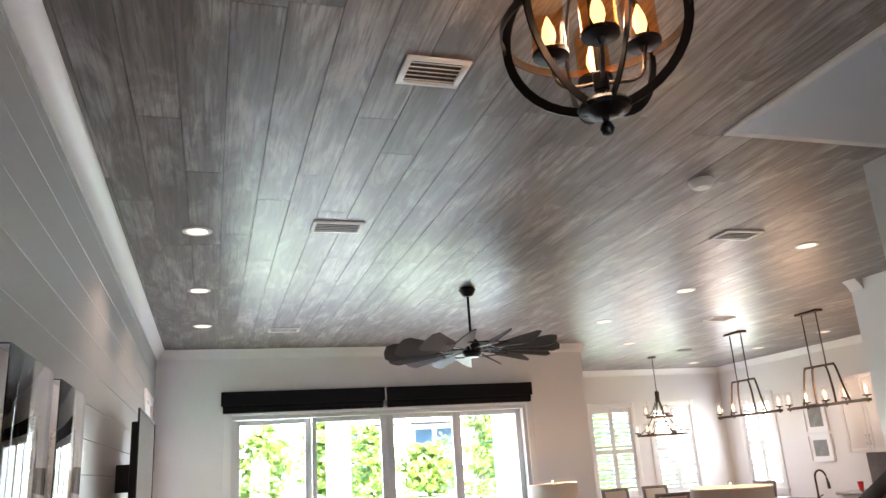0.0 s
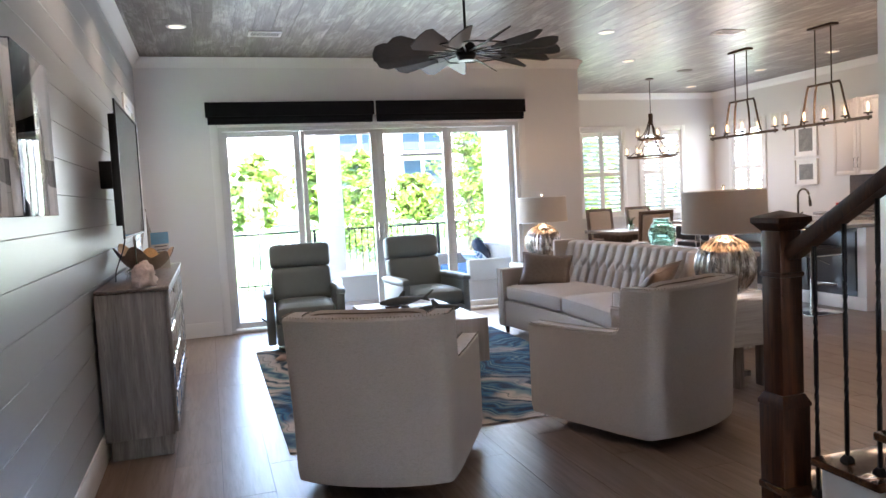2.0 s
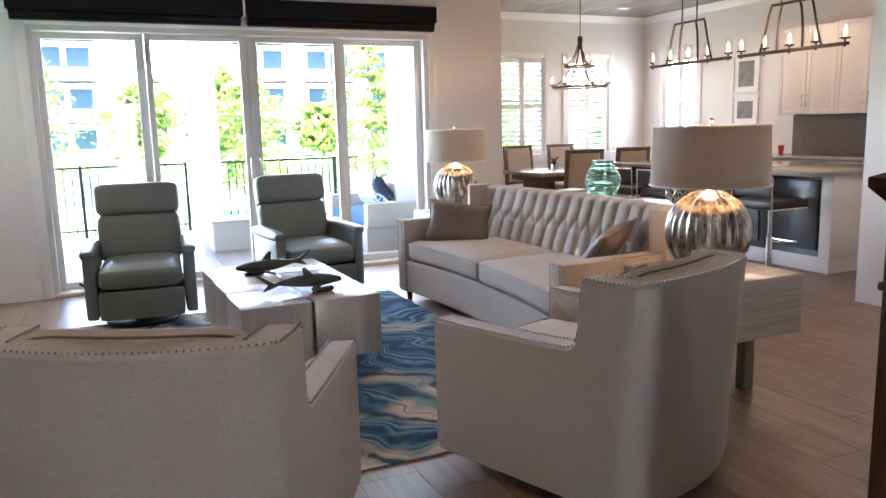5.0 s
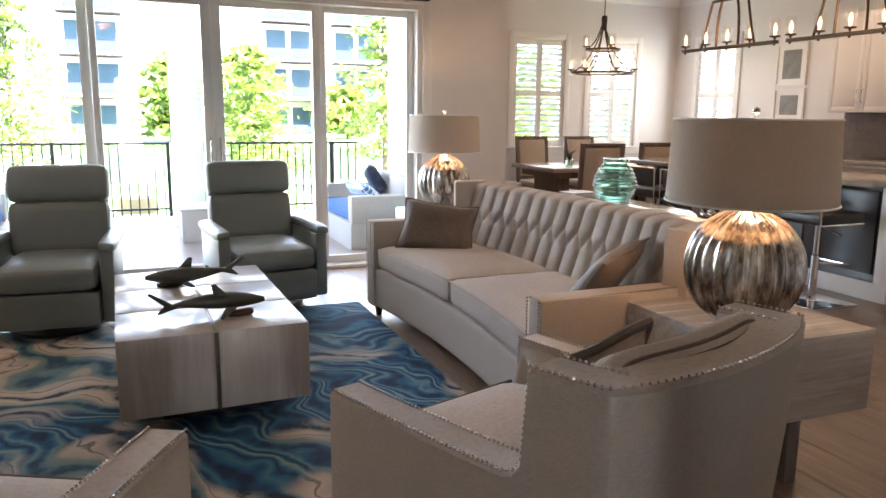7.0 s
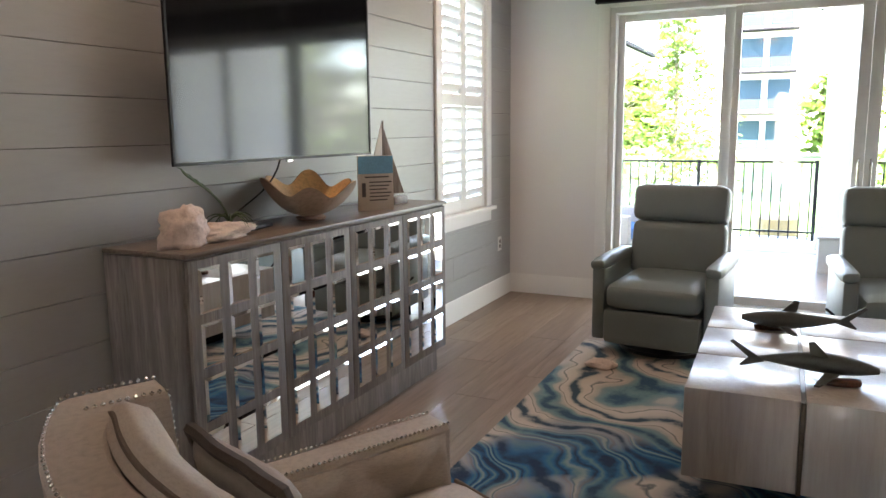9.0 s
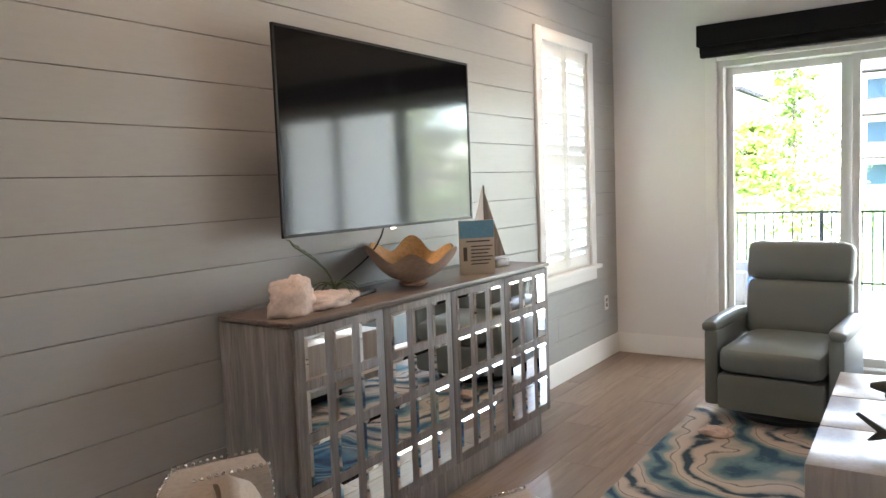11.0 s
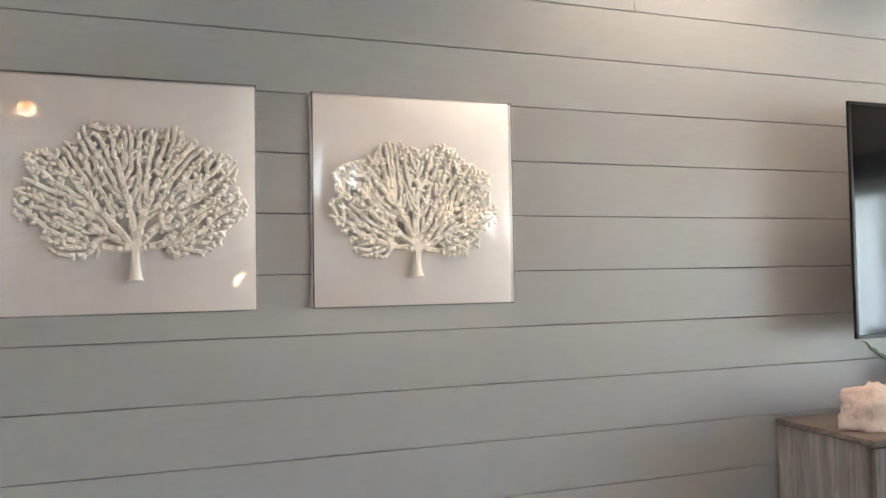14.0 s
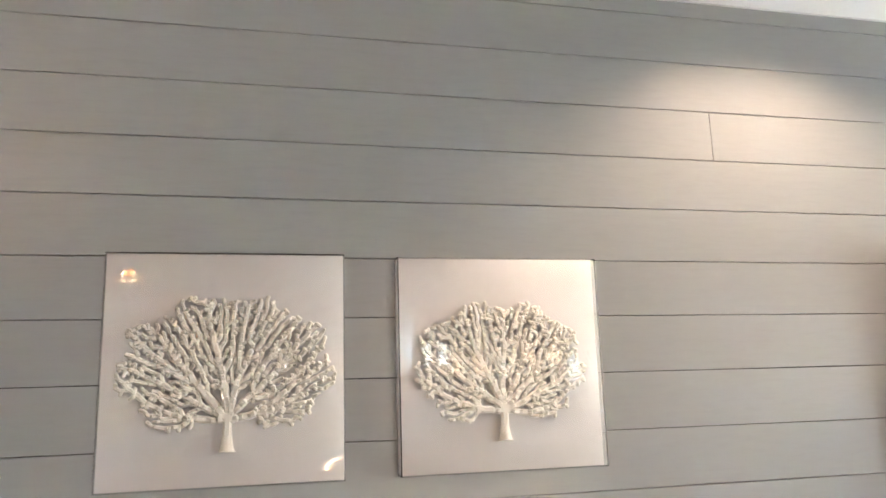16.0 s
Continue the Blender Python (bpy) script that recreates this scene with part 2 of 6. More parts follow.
BULB = glow("warm_bulb", (1.0, 0.66, 0.34), 0.12)
CAN = glow("recessed_lamp", (1.0, 0.78, 0.48), 0.06)


# ---- mesh helpers ----
def part(name, bm, material, parent=None, label="", m=None):
    """One mesh object out of a bmesh; smooth but for its hard edges."""
    for e in bm.edges:
        e.smooth = len(e.link_faces) == 2 and e.calc_face_angle(0) < 0.6
    for f in bm.faces:
        f.smooth = True
    me = bpy.data.meshes.new(name)
    bm.to_mesh(me)
    bm.free()
    me.materials.append(material)
    ob = new(name, me)
    if parent:
        ob.parent = parent
    if m is not None:
        ob.matrix_basis = m
    if label:
        ob["label"] = label
    return ob


def thing(name, label, category, x=0, y=0, z=0, rz=0, group="", kind=""):
    ob = new(name)
    ob.empty_display_size = 0.1
    ob.matrix_basis = pose(x, y, z, 0, 0, rz)
    return tagged(ob, label, category, group, kind)


def setting(name, bm, material, label, category="wall"):
    return tagged(part(name, bm, material), label, category, kind="structure")


def bx(x0, x1, y0, y1, z0, z1, bevel=0.0, bm=None, seg=2):
    t = bmesh.new()
    bmesh.ops.create_cube(t, size=1)
    for v in t.verts:
        v.co = Vector((x0 + (v.co.x + 0.5) * (x1 - x0), y0 + (v.co.y + 0.5) * (y1 - y0), z0 + (v.co.z + 0.5) * (z1 - z0)))
    if bevel:
        bmesh.ops.bevel(t, geom=list(t.edges), offset=bevel, segments=seg, profile=0.5, affect="EDGES")
    return join(bm, t)


def join(bm, t):
    if bm is None:
        return t
    me = bpy.data.meshes.new("tmp")
    t.to_mesh(me)
    t.free()
    bm.from_mesh(me)
    bpy.data.meshes.remove(me)
    return bm


def lathe(profile, seg=32, bm=None, m=None, flute=None):
    """A turned shape from (radius, height) pairs; flute(angle, k) scales the radius."""
    t = bmesh.new()
    rings = []
    for k, (r, z) in enumerate(profile):
        ring = []
        for i in range(seg):
            a = 2 * math.pi * i / seg
            q = r * (flute(a, k / (len(profile) - 1)) if flute else 1)
            ring.append(t.verts.new((q * math.cos(a), q * math.sin(a), z)))
        rings.append(ring)
    for a, b in zip(rings, rings[1:]):
        for i in range(seg):
            t.faces.new((a[i], a[(i + 1) % seg], b[(i + 1) % seg], b[i]))
    if profile[0][0] > 1e-4:
        t.faces.new(list(reversed(rings[0])))
    if profile[-1][0] > 1e-4:
        t.faces.new(rings[-1])
    bmesh.ops.remove_doubles(t, verts=t.verts, dist=1e-5)
    if m is not None:
        t.transform(m)
    return join(bm, t)


def cyl(r, z0, z1, x=0, y=0, seg=20, bm=None, bevel=0.0):
    p = [(r, z0), (r, z1)] if not bevel else [(r - bevel, z0), (r, z0 + bevel), (r, z1 - bevel), (r - bevel, z1)]
    return lathe(p, seg, bm, Matrix.Translation((x, y, 0)))


def sweep(points, section, bm=None, closed=False, cap=True, up=(0, 0, 1), scale=None):
    """A section (list of 2D points) carried along points."""
    t = bmesh.new()
    pts = [Vector(p) for p in points]
    rings = []
    for i, p in enumerate(pts):
        a = pts[i - 1] if i or closed else p
        b = pts[(i + 1) % len(pts)] if i < len(pts) - 1 or closed else p
        d = (b - a).normalized()
        u = Vector(up)
        if abs(d.dot(u)) > 0.98:
            u = Vector((0, 1, 0))
        s = d.cross(u).normalized()
        w = s.cross(d)
        k = scale(i / max(1, len(pts) - 1)) if scale else 1
        rings.append([t.verts.new(p + s * q[0] * k + w * q[1] * k) for q in section])
    n = len(section)
    pairs = list(zip(rings, rings[1:])) + ([(rings[-1], rings[0])] if closed else [])
    for a, b in pairs:
        for i in range(n):
            t.faces.new((a[i], a[(i + 1) % n], b[(i + 1) % n], b[i]))
    if cap and not closed:
        t.faces.new(list(reversed(rings[0])))
        t.faces.new(rings[-1])
    bmesh.ops.recalc_face_normals(t, faces=t.faces)
    return join(bm, t)


def circle(r, n=8):
    return [(r * math.cos(2 * math.pi * i / n), r * math.sin(2 * math.pi * i / n)) for i in range(n)]


def rod(points, r, bm=None, n=8, closed=False, scale=None):
    return sweep(points, circle(r, n), bm, closed, scale=scale)


def bezier(a, b, c, d, n=12):
    a, b, c, d = Vector(a), Vector(b), Vector(c), Vector(d)
    return [a * (1 - s) ** 3 + b * 3 * s * (1 - s) ** 2 + c * 3 * s * s * (1 - s) + d * s ** 3 for s in [i / n for i in range(n + 1)]]


def pad(hx, hy, hz, r=0.05, bulge=0.0, cuts=7, m=None, bm=None, crumple=0.0, seed=0):
    """A stuffed cushion: a rounded block whose broad faces swell."""
    t = bmesh.new()
    bmesh.ops.create_cube(t, size=2)
    bmesh.ops.subdivide_edges(t, edges=list(t.edges), cuts=cuts, use_grid_fill=True)
    r = min(r, hx, hy, hz)
    for v in t.verts:
        p = Vector((v.co.x * hx, v.co.y * hy, v.co.z * hz))
        u, w = v.co.x, v.co.y
        q = Vector((max(-hx + r, min(hx - r, p.x)), max(-hy + r, min(hy - r, p.y)), max(-hz + r, min(hz - r, p.z))))
        d = p - q
        p = q + d.normalized() * r if d.length > 1e-6 else p
        p.z += bulge * (1 - u * u) * (1 - w * w) * (1 if v.co.z > 0 else -1) * abs(v.co.z)
        if crumple:
            p += noise.noise_vector(p * 9 + Vector((seed, 0, 0))) * crumple
        v.co = p
    if m is not None:
        t.transform(m)
    return join(bm, t)


def prism(outline, z0, z1, bevel=0.0, bm=None):
    """An upright block over an outline of (x, y)."""
    t = bmesh.new()
    lo = [t.verts.new((x, y, z0)) for x, y in outline]
    hi = [t.verts.new((x, y, z1)) for x, y in outline]
    n = len(outline)
    t.faces.new(list(reversed(lo)))
    t.faces.new(hi)
    for i in range(n):
        t.faces.new((lo[i], lo[(i + 1) % n], hi[(i + 1) % n], hi[i]))
    bmesh.ops.recalc_face_normals(t, faces=t.faces)
    if bevel:
        bmesh.ops.bevel(t, geom=list(t.edges), offset=bevel, segments=2, profile=0.5, affect="EDGES")
    return join(bm, t)


# ---- structure ----
H = 3.05


def wall_x(name, x0, x1, y0, y1, holes, label, material, z1=H):
    """A wall that runs along y with holes (y0, y1, z0, z1)."""
    bm, y = None, y0
    for a, b, c, d in holes:
        bm = bx(x0, x1, y, a, 0, z1, bm=bm)
        if c > 0:
            bm = bx(x0, x1, a, b, 0, c, bm=bm)
        bm = bx(x0, x1, a, b, d, z1, bm=bm)
        y = b
    bm = bx(x0, x1, y, y1, 0, z1, bm=bm)
    return setting(name, bm, material, label)


def wall_y(name, y0, y1, x0, x1, holes, label, material, z1=H):
    bm, x = None, x0
    for a, b, c, d in holes:
        bm = bx(x, a, y0, y1, 0, z1, bm=bm)
        if c > 0:
            bm = bx(a, b, y0, y1, 0, c, bm=bm)
        bm = bx(a, b, y0, y1, d, z1, bm=bm)
        x = b
    bm = bx(x, x1, y0, y1, 0, z1, bm=bm)
    return setting(name, bm, material, label)


WIN = (6.663, 7.45, 0.79, 2.395)          # west window: y0, y1, z0, z1
SL = (0.82, 4.40, 2.30)                 # slider opening: x0, x1, top
west = wall_x("wall_west", -0.165, -0.015, -3.9, 8.15, [WIN], "long wall clad in grey painted shiplap boards", GAP)
wall_y("wall_north", 8.0, 8.15, 0.0, 5.25, [(SL[0], SL[1], 0, SL[2])], "white painted wall around the wide glass sliding doors", WHITE_WALL)
wall_x("wall_dining_west", 5.10, 5.25, 8.15, 11.15, [], "white wall of the dining corner", WHITE_WALL)
NW1, NW2, EW = (6.86, 7.66), (8.08, 8.88), (9.75, 10.5)
wall_y("wall_dining_north", 11.0, 11.15, 5.25, 9.75, [(*NW1, 0.92, 2.40), (*NW2, 0.92, 2.40)], "white wall with two shuttered dining windows", WHITE_WALL)
wall_x("wall_east", 9.6, 9.75, 4.45, 11.0, [(*EW, 0.92, 2.40)], "white kitchen wall with one shuttered window", WHITE_WALL)
wall_y("wall_kitchen_south", 4.45, 4.6, 6.4, 9.6, [], "white wall end beside the kitchen", WHITE_WALL)
wall_x("wall_hall_east", 6.4, 6.55, 1.92, 4.45, [], "plain white hall wall", WHITE_WALL)
wall_y("wall_hall_south", 1.92, 2.07, 4.15, 6.4, [], "plain white hall wall", WHITE_WALL)
wall_x("wall_stair", 4.0, 4.15, -3.9, 2.07, [], "white wall beside the staircase", WHITE_WALL, 5.6)
# The opening here is added, out of view, to let light in from behind.
wall_y("wall_entry_south", -4.05, -3.9, -0.165, 4.15, [(1.6, 2.1, 0, 2.1)], "plain white wall behind the entry with an unseen opening added for light", WHITE_WALL)

# the ceiling with the stairwell's opening, faced with long planks
OP = (2.95, 4.0, -2.8, 1.79)
bm = None
PW = 0.1765
x = -0.07
rng = random.Random(4)
pieces = []
while x < 9.6:
    y = -3.9 - rng.random() * 2.2
    while y < 11.0:
        ln = rng.choice((1.2, 1.8, 2.4))
        a, b = max(y, -3.9), min(y + ln, 11.0)
        if b - a > 0.01:
            if x + PW > OP[0] and x < OP[1] and a < OP[3] and b > OP[2]:
                if b > OP[3]:
                    pieces.append((x, OP[3], b))
                if a < OP[2]:
                    pieces.append((x, a, OP[2]))
            else:
                pieces.append((x, a, b))
        y += ln
    x += PW
vs, fs = [], []
for x, a, b in pieces:
    g, k = 0.0016, len(vs)
    x1 = min(x + PW, 9.6)
    vs += [(x + g, a + g, H), (x1 - g, a + g, H), (x1 - g, b - g, H), (x + g, b - g, H),
           (x, a, H + 0.006), (x1, a, H + 0.006), (x1, b, H + 0.006), (x, b, H + 0.006)]
    fs += [(k, k + 3, k + 2, k + 1), (k, k + 1, k + 5, k + 4), (k + 1, k + 2, k + 6, k + 5), (k + 2, k + 3, k + 7, k + 6), (k + 3, k, k + 4, k + 7)]
me = bpy.data.meshes.new("ceiling")
me.from_pydata(vs, [], fs)
me.materials.append(CEIL)
tagged(new("ceiling", me), "grey washed wood plank ceiling with a soft sheen", "ceiling", kind="structure")
bm = bx(-0.165, OP[0] - 0.05, -4.05, 11.15, H + 0.008, H + 0.2)
bx(OP[1] + 0.16, 9.75, -4.05, 11.15, H + 0.008, H + 0.2, bm=bm)
bx(OP[0] - 0.05, OP[1] + 0.16, OP[3] + 0.05, 11.15, H + 0.008, H + 0.2, bm=bm)
bx(OP[0] - 0.05, OP[1] + 0.16, -4.05, OP[2] - 0.11, H + 0.008, H + 0.2, bm=bm)
setting("upper_floor", bm, GAP, "structure above the plank ceiling", "ceiling")
# stairwell above the ceiling
bm = bx(OP[0] - 0.04, OP[0], OP[2], OP[3], H - 0.012, 5.6)
bx(OP[0] - 0.04, 4.0, OP[3], OP[3] + 0.04, H - 0.012, 5.6, bm=bm)
bx(OP[0] - 0.1, 4.0, OP[2] - 0.1, OP[2], H - 0.012, 5.6, bm=bm)
setting("wall_stairwell", bm, WHITE_WALL, "white walls of the open stairwell above")
setting("ceiling_stairwell", bx(OP[0] - 0.1, 4.15, OP[2] - 0.1, OP[3] + 0.1, 5.6, 5.7), WHITE_WALL, "white ceiling over the stairwell", "ceiling")


def run(name, points, section, material, label, category="trim"):
    bm = None
    for a, b in points:
        bm = sweep([a, b], section, bm)
    return setting(name, bm, material, label, category)


CROWN = [(0, 0), (0, -0.10), (0.012, -0.10), (0.02, -0.08), (0.05, -0.035), (0.075, -0.02), (0.085, 0)]
# sections are laid to the left-hand side of the run
def crown(name, a, b, label="white crown moulding under the ceiling"):
    return run(name, [((*a, H - 0.001), (*b, H - 0.001))], [(-u, w) for u, w in CROWN], TRIM, label)


BASE = [(0, 0), (0, 0.16), (-0.008, 0.16), (-0.014, 0.145), (-0.016, 0)]
def baseboard(name, a, b):
    return run(name, [((*a, 0.001), (*b, 0.001))], BASE, TRIM, "tall white baseboard")


crown("crown_west", (0.0, 8.0), (0.0, -3.9))
crown("crown_north", (5.25, 8.0), (0.0, 8.0))
crown("crown_dining_west", (5.25, 11.0), (5.25, 8.0))
crown("crown_dining_north", (9.6, 11.0), (5.25, 11.0))
crown("crown_east", (9.6, 4.6), (9.6, 11.0))
crown("crown_kitchen_south", (6.4, 4.45), (6.4, 4.6))
baseboard("baseboard_west", (0.0, 8.0), (0.0, -3.9))
baseboard("baseboard_north", (SL[0] - 0.09, 8.0), (0.0, 8.0))
baseboard("baseboard_north_end", (5.25, 8.0), (SL[1] + 0.09, 8.0))
baseboard("baseboard_dining_north", (9.6, 11.0), (5.25, 11.0))
baseboard("baseboard_east", (9.6, 9.3), (9.6, 11.0))

# floor bed; the tiles come last in the file
setting("floor", bx(-0.165, 9.75, -4.05, 11.15, -0.2, -0.006), GROUT, "floor of long wood-look porcelain tiles with thin grout joints", "floor")


# ---- living room ----
def studs(points, bm=None, gap=0.0135, r=0.0056):
    """A row of nailheads along a line."""
    t = bmesh.new() if bm is None else bm
    pts = [Vector(p) for p in points]
    for a, b in zip(pts, pts[1:]):
        n = max(1, int((b - a).length / gap))
        for i in range(n):
            c = a.lerp(b, i / n)
            vs = [t.verts.new(c + Vector((r * sx, r * sy, r * sz))) for sx, sy, sz in ((1, 0, 0), (0, 1, 0), (-1, 0, 0), (0, -1, 0), (0, 0, 1), (0, 0, -1))]
            for i0, i1 in ((0, 1), (1, 2), (2, 3), (3, 0)):
                t.faces.new((vs[i0], vs[i1], vs[4]))
                t.faces.new((vs[i1], vs[i0], vs[5]))
    return t


def tufted(w, h, cols, rows, puff, place, n=10, pleat=0.45):
    """A buttoned sheet: place(u, v, d) gives the point, u and v from 0 to 1, d the swelling."""
    t = bmesh.new()
    nu, nv = cols * n, max(12, int(cols * n * h / w))
    grid = []
    for j in range(nv + 1):
        row = []
        for i in range(nu + 1):
            u, v = i / nu, j / nv
            a, b = u * cols, v * rows
            p, q = a * 0.5 + b * 0.5, a * 0.5 - b * 0.5
            dia = (abs(math.sin(math.pi * p)) * abs(math.sin(math.pi * q))) ** 0.38
            ch = abs(math.sin(math.pi * a * 0.5 + math.pi * 0.5 * rows * (1 if v > 0.5 else 0))) ** 0.5
            k = min(1, max(0, (v - (1 - pleat)) / 0.12))
            d = dia * (1 - k) + ch * k
            e = min(1, u / 0.03, (1 - u) / 0.03, v / 0.04, (1 - v) / 0.03)
            row.append(t.verts.new(place(u, v, d * puff * max(0, e) ** 0.5)))
        grid.append(row)
    for j in range(nv):
        for i in range(nu):
            t.faces.new((grid[j][i], grid[j][i + 1], grid[j + 1][i + 1], grid[j + 1][i]))
    return t


def ribbon(path, half, z0, z1, bevel=0.0):
    """An upright band of a given half thickness that follows (x, y) points."""
    left, right = [], []
    for i, (x, y) in enumerate(path):
        a, b = path[max(0, i - 1)], path[min(len(path) - 1, i + 1)]
        d = Vector((b[0] - a[0], b[1] - a[1])).normalized()
        left.append((x - d.y * half, y + d.x * half))
        right.append((x + d.y * half, y - d.x * half))
    return prism(left + right[::-1], z0, z1, bevel)


def armchair(x, y, rz, label):
    """A swivel chair whose long low arms step up into a bowed back; the outside is one upholstered shell."""
    ch = thing("armchair", label, "armchair", x, y, 0, rz, "pair of swivel armchairs")
    AH, BH, T = 0.615, 0.872, 0.105
    half = [(0.425, 0.504, AH), (0.421, 0.30, AH), (0.414, 0.05, AH), (0.408, -0.13, AH + 0.006), (0.407, -0.160, AH + 0.018), (0.406, -0.180, AH + 0.05), (0.405, -0.190, BH),
            (0.398, -0.27, BH), (0.388, -0.335, BH), (0.372, -0.358, BH), (0.29, -0.392, BH), (0.20, -0.415, BH), (0.10, -0.430, BH)]
    path = half + [(0.0, -0.435, BH)] + [(-a, b, c) for a, b, c in reversed(half)]
    W = 9                                    # columns of arm and wing before the corner

    def lean(px, py, z):
        k = max(0.0, z - 0.3) / 0.56 * min(1.0, max(0.0, (-0.05 - py) / 0.3))
        return Vector((px * (1 + 0.04 * k), py - 0.045 * k, z))
    inner_back = ((0.272, -0.262), (0.215, -0.292), (0.15, -0.314), (0.075, -0.327), (0.0, -0.332))
    bm = bmesh.new()
    cols = []
    n = len(path)
    for i, (px, py, top) in enumerate(path):
        k = min(i, n - 1 - i)
        sx = 1 if i < n / 2 else -1
        nin = Vector((-sx, 0, 0))
        if k < W:
            ix, iy = px - sx * T, max(py, -0.262)
        else:
            q = inner_back[k - W]
            ix, iy = sx * q[0], q[1]
            nin = Vector((ix - px, iy - py, 0)).normalized()
        e = 0.012
        col = [lean(px * 0.985, py * 0.985, 0.065), lean(px, py, 0.11), lean(px, py, 0.35), lean(px, py, top - e), lean(px + nin.x * e, py + nin.y * e, top),
               lean(ix - nin.x * e, iy - nin.y * e, top), lean(ix, iy, top - e), lean(ix, iy, 0.35), lean(ix, iy, 0.065)]
        cols.append([bm.verts.new(c) for c in col])
    m = len(cols[0])
    for a_, b_ in zip(cols, cols[1:]):
        for k in range(m):
            bm.faces.new((a_[k], b_[k], b_[(k + 1) % m], a_[(k + 1) % m]))
    bm.faces.new(cols[0])
    bm.faces.new(cols[-1][::-1])
    bmesh.ops.recalc_face_normals(bm, faces=bm.faces)
    part("shell", bm, LINEN, ch, "one-piece linen upholstered shell of arms and back")
    for s in (-1, 1):
        out = [lean(s * px * 0.992, py, top + 0.003) for px, py, top in half[:10]]
        bm = studs(out)
        studs([lean(s * (px - T * 0.93), py, top + 0.003) for px, py, top in half[:9]], bm)
        tagged(part("nailhead_trim", bm, NICKEL, ch, "rows of small nickel nailheads"), kind="stuff")
        part("tufted_panel", tufted(0.56, 0.26, 4, 2, 0.045, lambda u, v, d, s=s: Vector((s * (0.318 - 0.012 * (1 - u) - d), -0.08 + 0.57 * u, 0.335 + 0.262 * v)), 8, 0.0), LINEN, ch)
    back = [(px, py) for px, py, top in path[W:n - W]]
    bm = studs([lean(px * 0.985, py + 0.008, BH + 0.003) for px, py in back], gap=0.016, r=0.0042)
    tagged(part("nailhead_trim", bm, NICKEL, ch), kind="stuff")

    def stuffed(u, v, d):
        """The fat back cushion: from the seat up over its swollen front to the seam behind its top."""
        prof = ((0.0, -0.225, 0.45), (0.22, -0.200, 0.56), (0.45, -0.192, 0.68), (0.66, -0.205, 0.795), (0.82, -0.240, 0.872), (0.93, -0.285, 0.897), (1.0, -0.325, 0.868))
        for (v0, y0, z0), (v1, y1, z1) in zip(prof, prof[1:]):
            if v <= v1:
                k = (v - v0) / (v1 - v0)
                k = k * k * (3 - 2 * k) * 0.35 + k * 0.65
                y, z = y0 + (y1 - y0) * k, z0 + (z1 - z0) * k
                break
        w = 2 * u - 1
        e = (1 - abs(w) ** 6) ** 0.5
        return Vector((0.302 * w, y - 0.05 * (1 - w * w) - 0.05 * (1 - e) + d, z - 0.035 * (1 - e) + 0.4 * d * v))
    part("back_cushion", tufted(0.56, 0.55, 4, 1, 0.003, stuffed, 9, 0.6), LINEN, ch, "plump linen back cushion")
    seam = [stuffed(0.04 + 0.92 * i / 24, 0.985, 0.012) for i in range(25)]
    part("welt_cord", rod(seam, 0.006, n=6), BROWN, ch, "dark welt cord along the back")
    part("seat_cushion", pad(0.30, 0.36, 0.075, 0.05, 0.03, 8, Matrix.Translation((0, 0.145, 0.42))), LINEN, ch)
    part("seat_piping", rod([(-0.28, 0.492, 0.478), (0.28, 0.492, 0.478)], 0.006), BROWN, ch)
    part("front_rail", bx(-0.312, 0.312, 0.41, 0.496, 0.07, 0.348, 0.012), LINEN, ch)
    part("swivel_base", cyl(0.26, 0.0, 0.068, 0, 0, 32, bevel=0.01), BLACK_METAL, ch)
    return ch


armchair(1.486, 3.164, -27.3, "oatmeal linen swivel armchair with nailhead trim, back to the entry")
armchair(3.038, 3.217, 18.8, "oatmeal linen swivel armchair with nailhead trim beside the end table")


def cushion(name, label, m, hx, hy, hz, material, seed, trim=None):
    ob = thing(name, label, "pillow")
    ob.matrix_basis = m
    bm = bmesh.new()
    N = 14
    top, bot = {}, {}
    for side, d in ((1, top), (-1, bot)):
        for i in range(N + 1):
            for j in range(N + 1):
                u, v = 2 * i / N - 1, 2 * j / N - 1
                edge = i in (0, N) or j in (0, N)
                if side < 0 and edge:
                    d[i, j] = top[i, j]
                    continue
                k = 1 - 0.10 * (1 - abs(u)) * abs(v) ** 3
                k2 = 1 - 0.10 * (1 - abs(v)) * abs(u) ** 3
                q = Vector((u * hx * k2, v * hy * k, side * hz * ((1 - u ** 4) * (1 - v ** 4)) ** 0.6))
                q += noise.noise_vector(q * 7 + Vector((seed * 3.1, 0, 0))) * 0.012
                d[i, j] = bm.verts.new(q)
        for i in range(N):
            for j in range(N):
                f = (d[i, j], d[i + 1, j], d[i + 1, j + 1], d[i, j + 1])
                bm.faces.new(f if side > 0 else f[::-1])
    rim = [top[i, 0].co.copy() for i in range(N)] + [top[N, j].co.copy() for j in range(N)] + [top[N - i, N].co.copy() for i in range(N)] + [top[0, N - j].co.copy() for j in range(N)]
    part("cover", bm, material, ob)
    part("piping", rod(rim, 0.006 if not trim else 0.016, closed=True, n=6), trim or material, ob)
    return ob


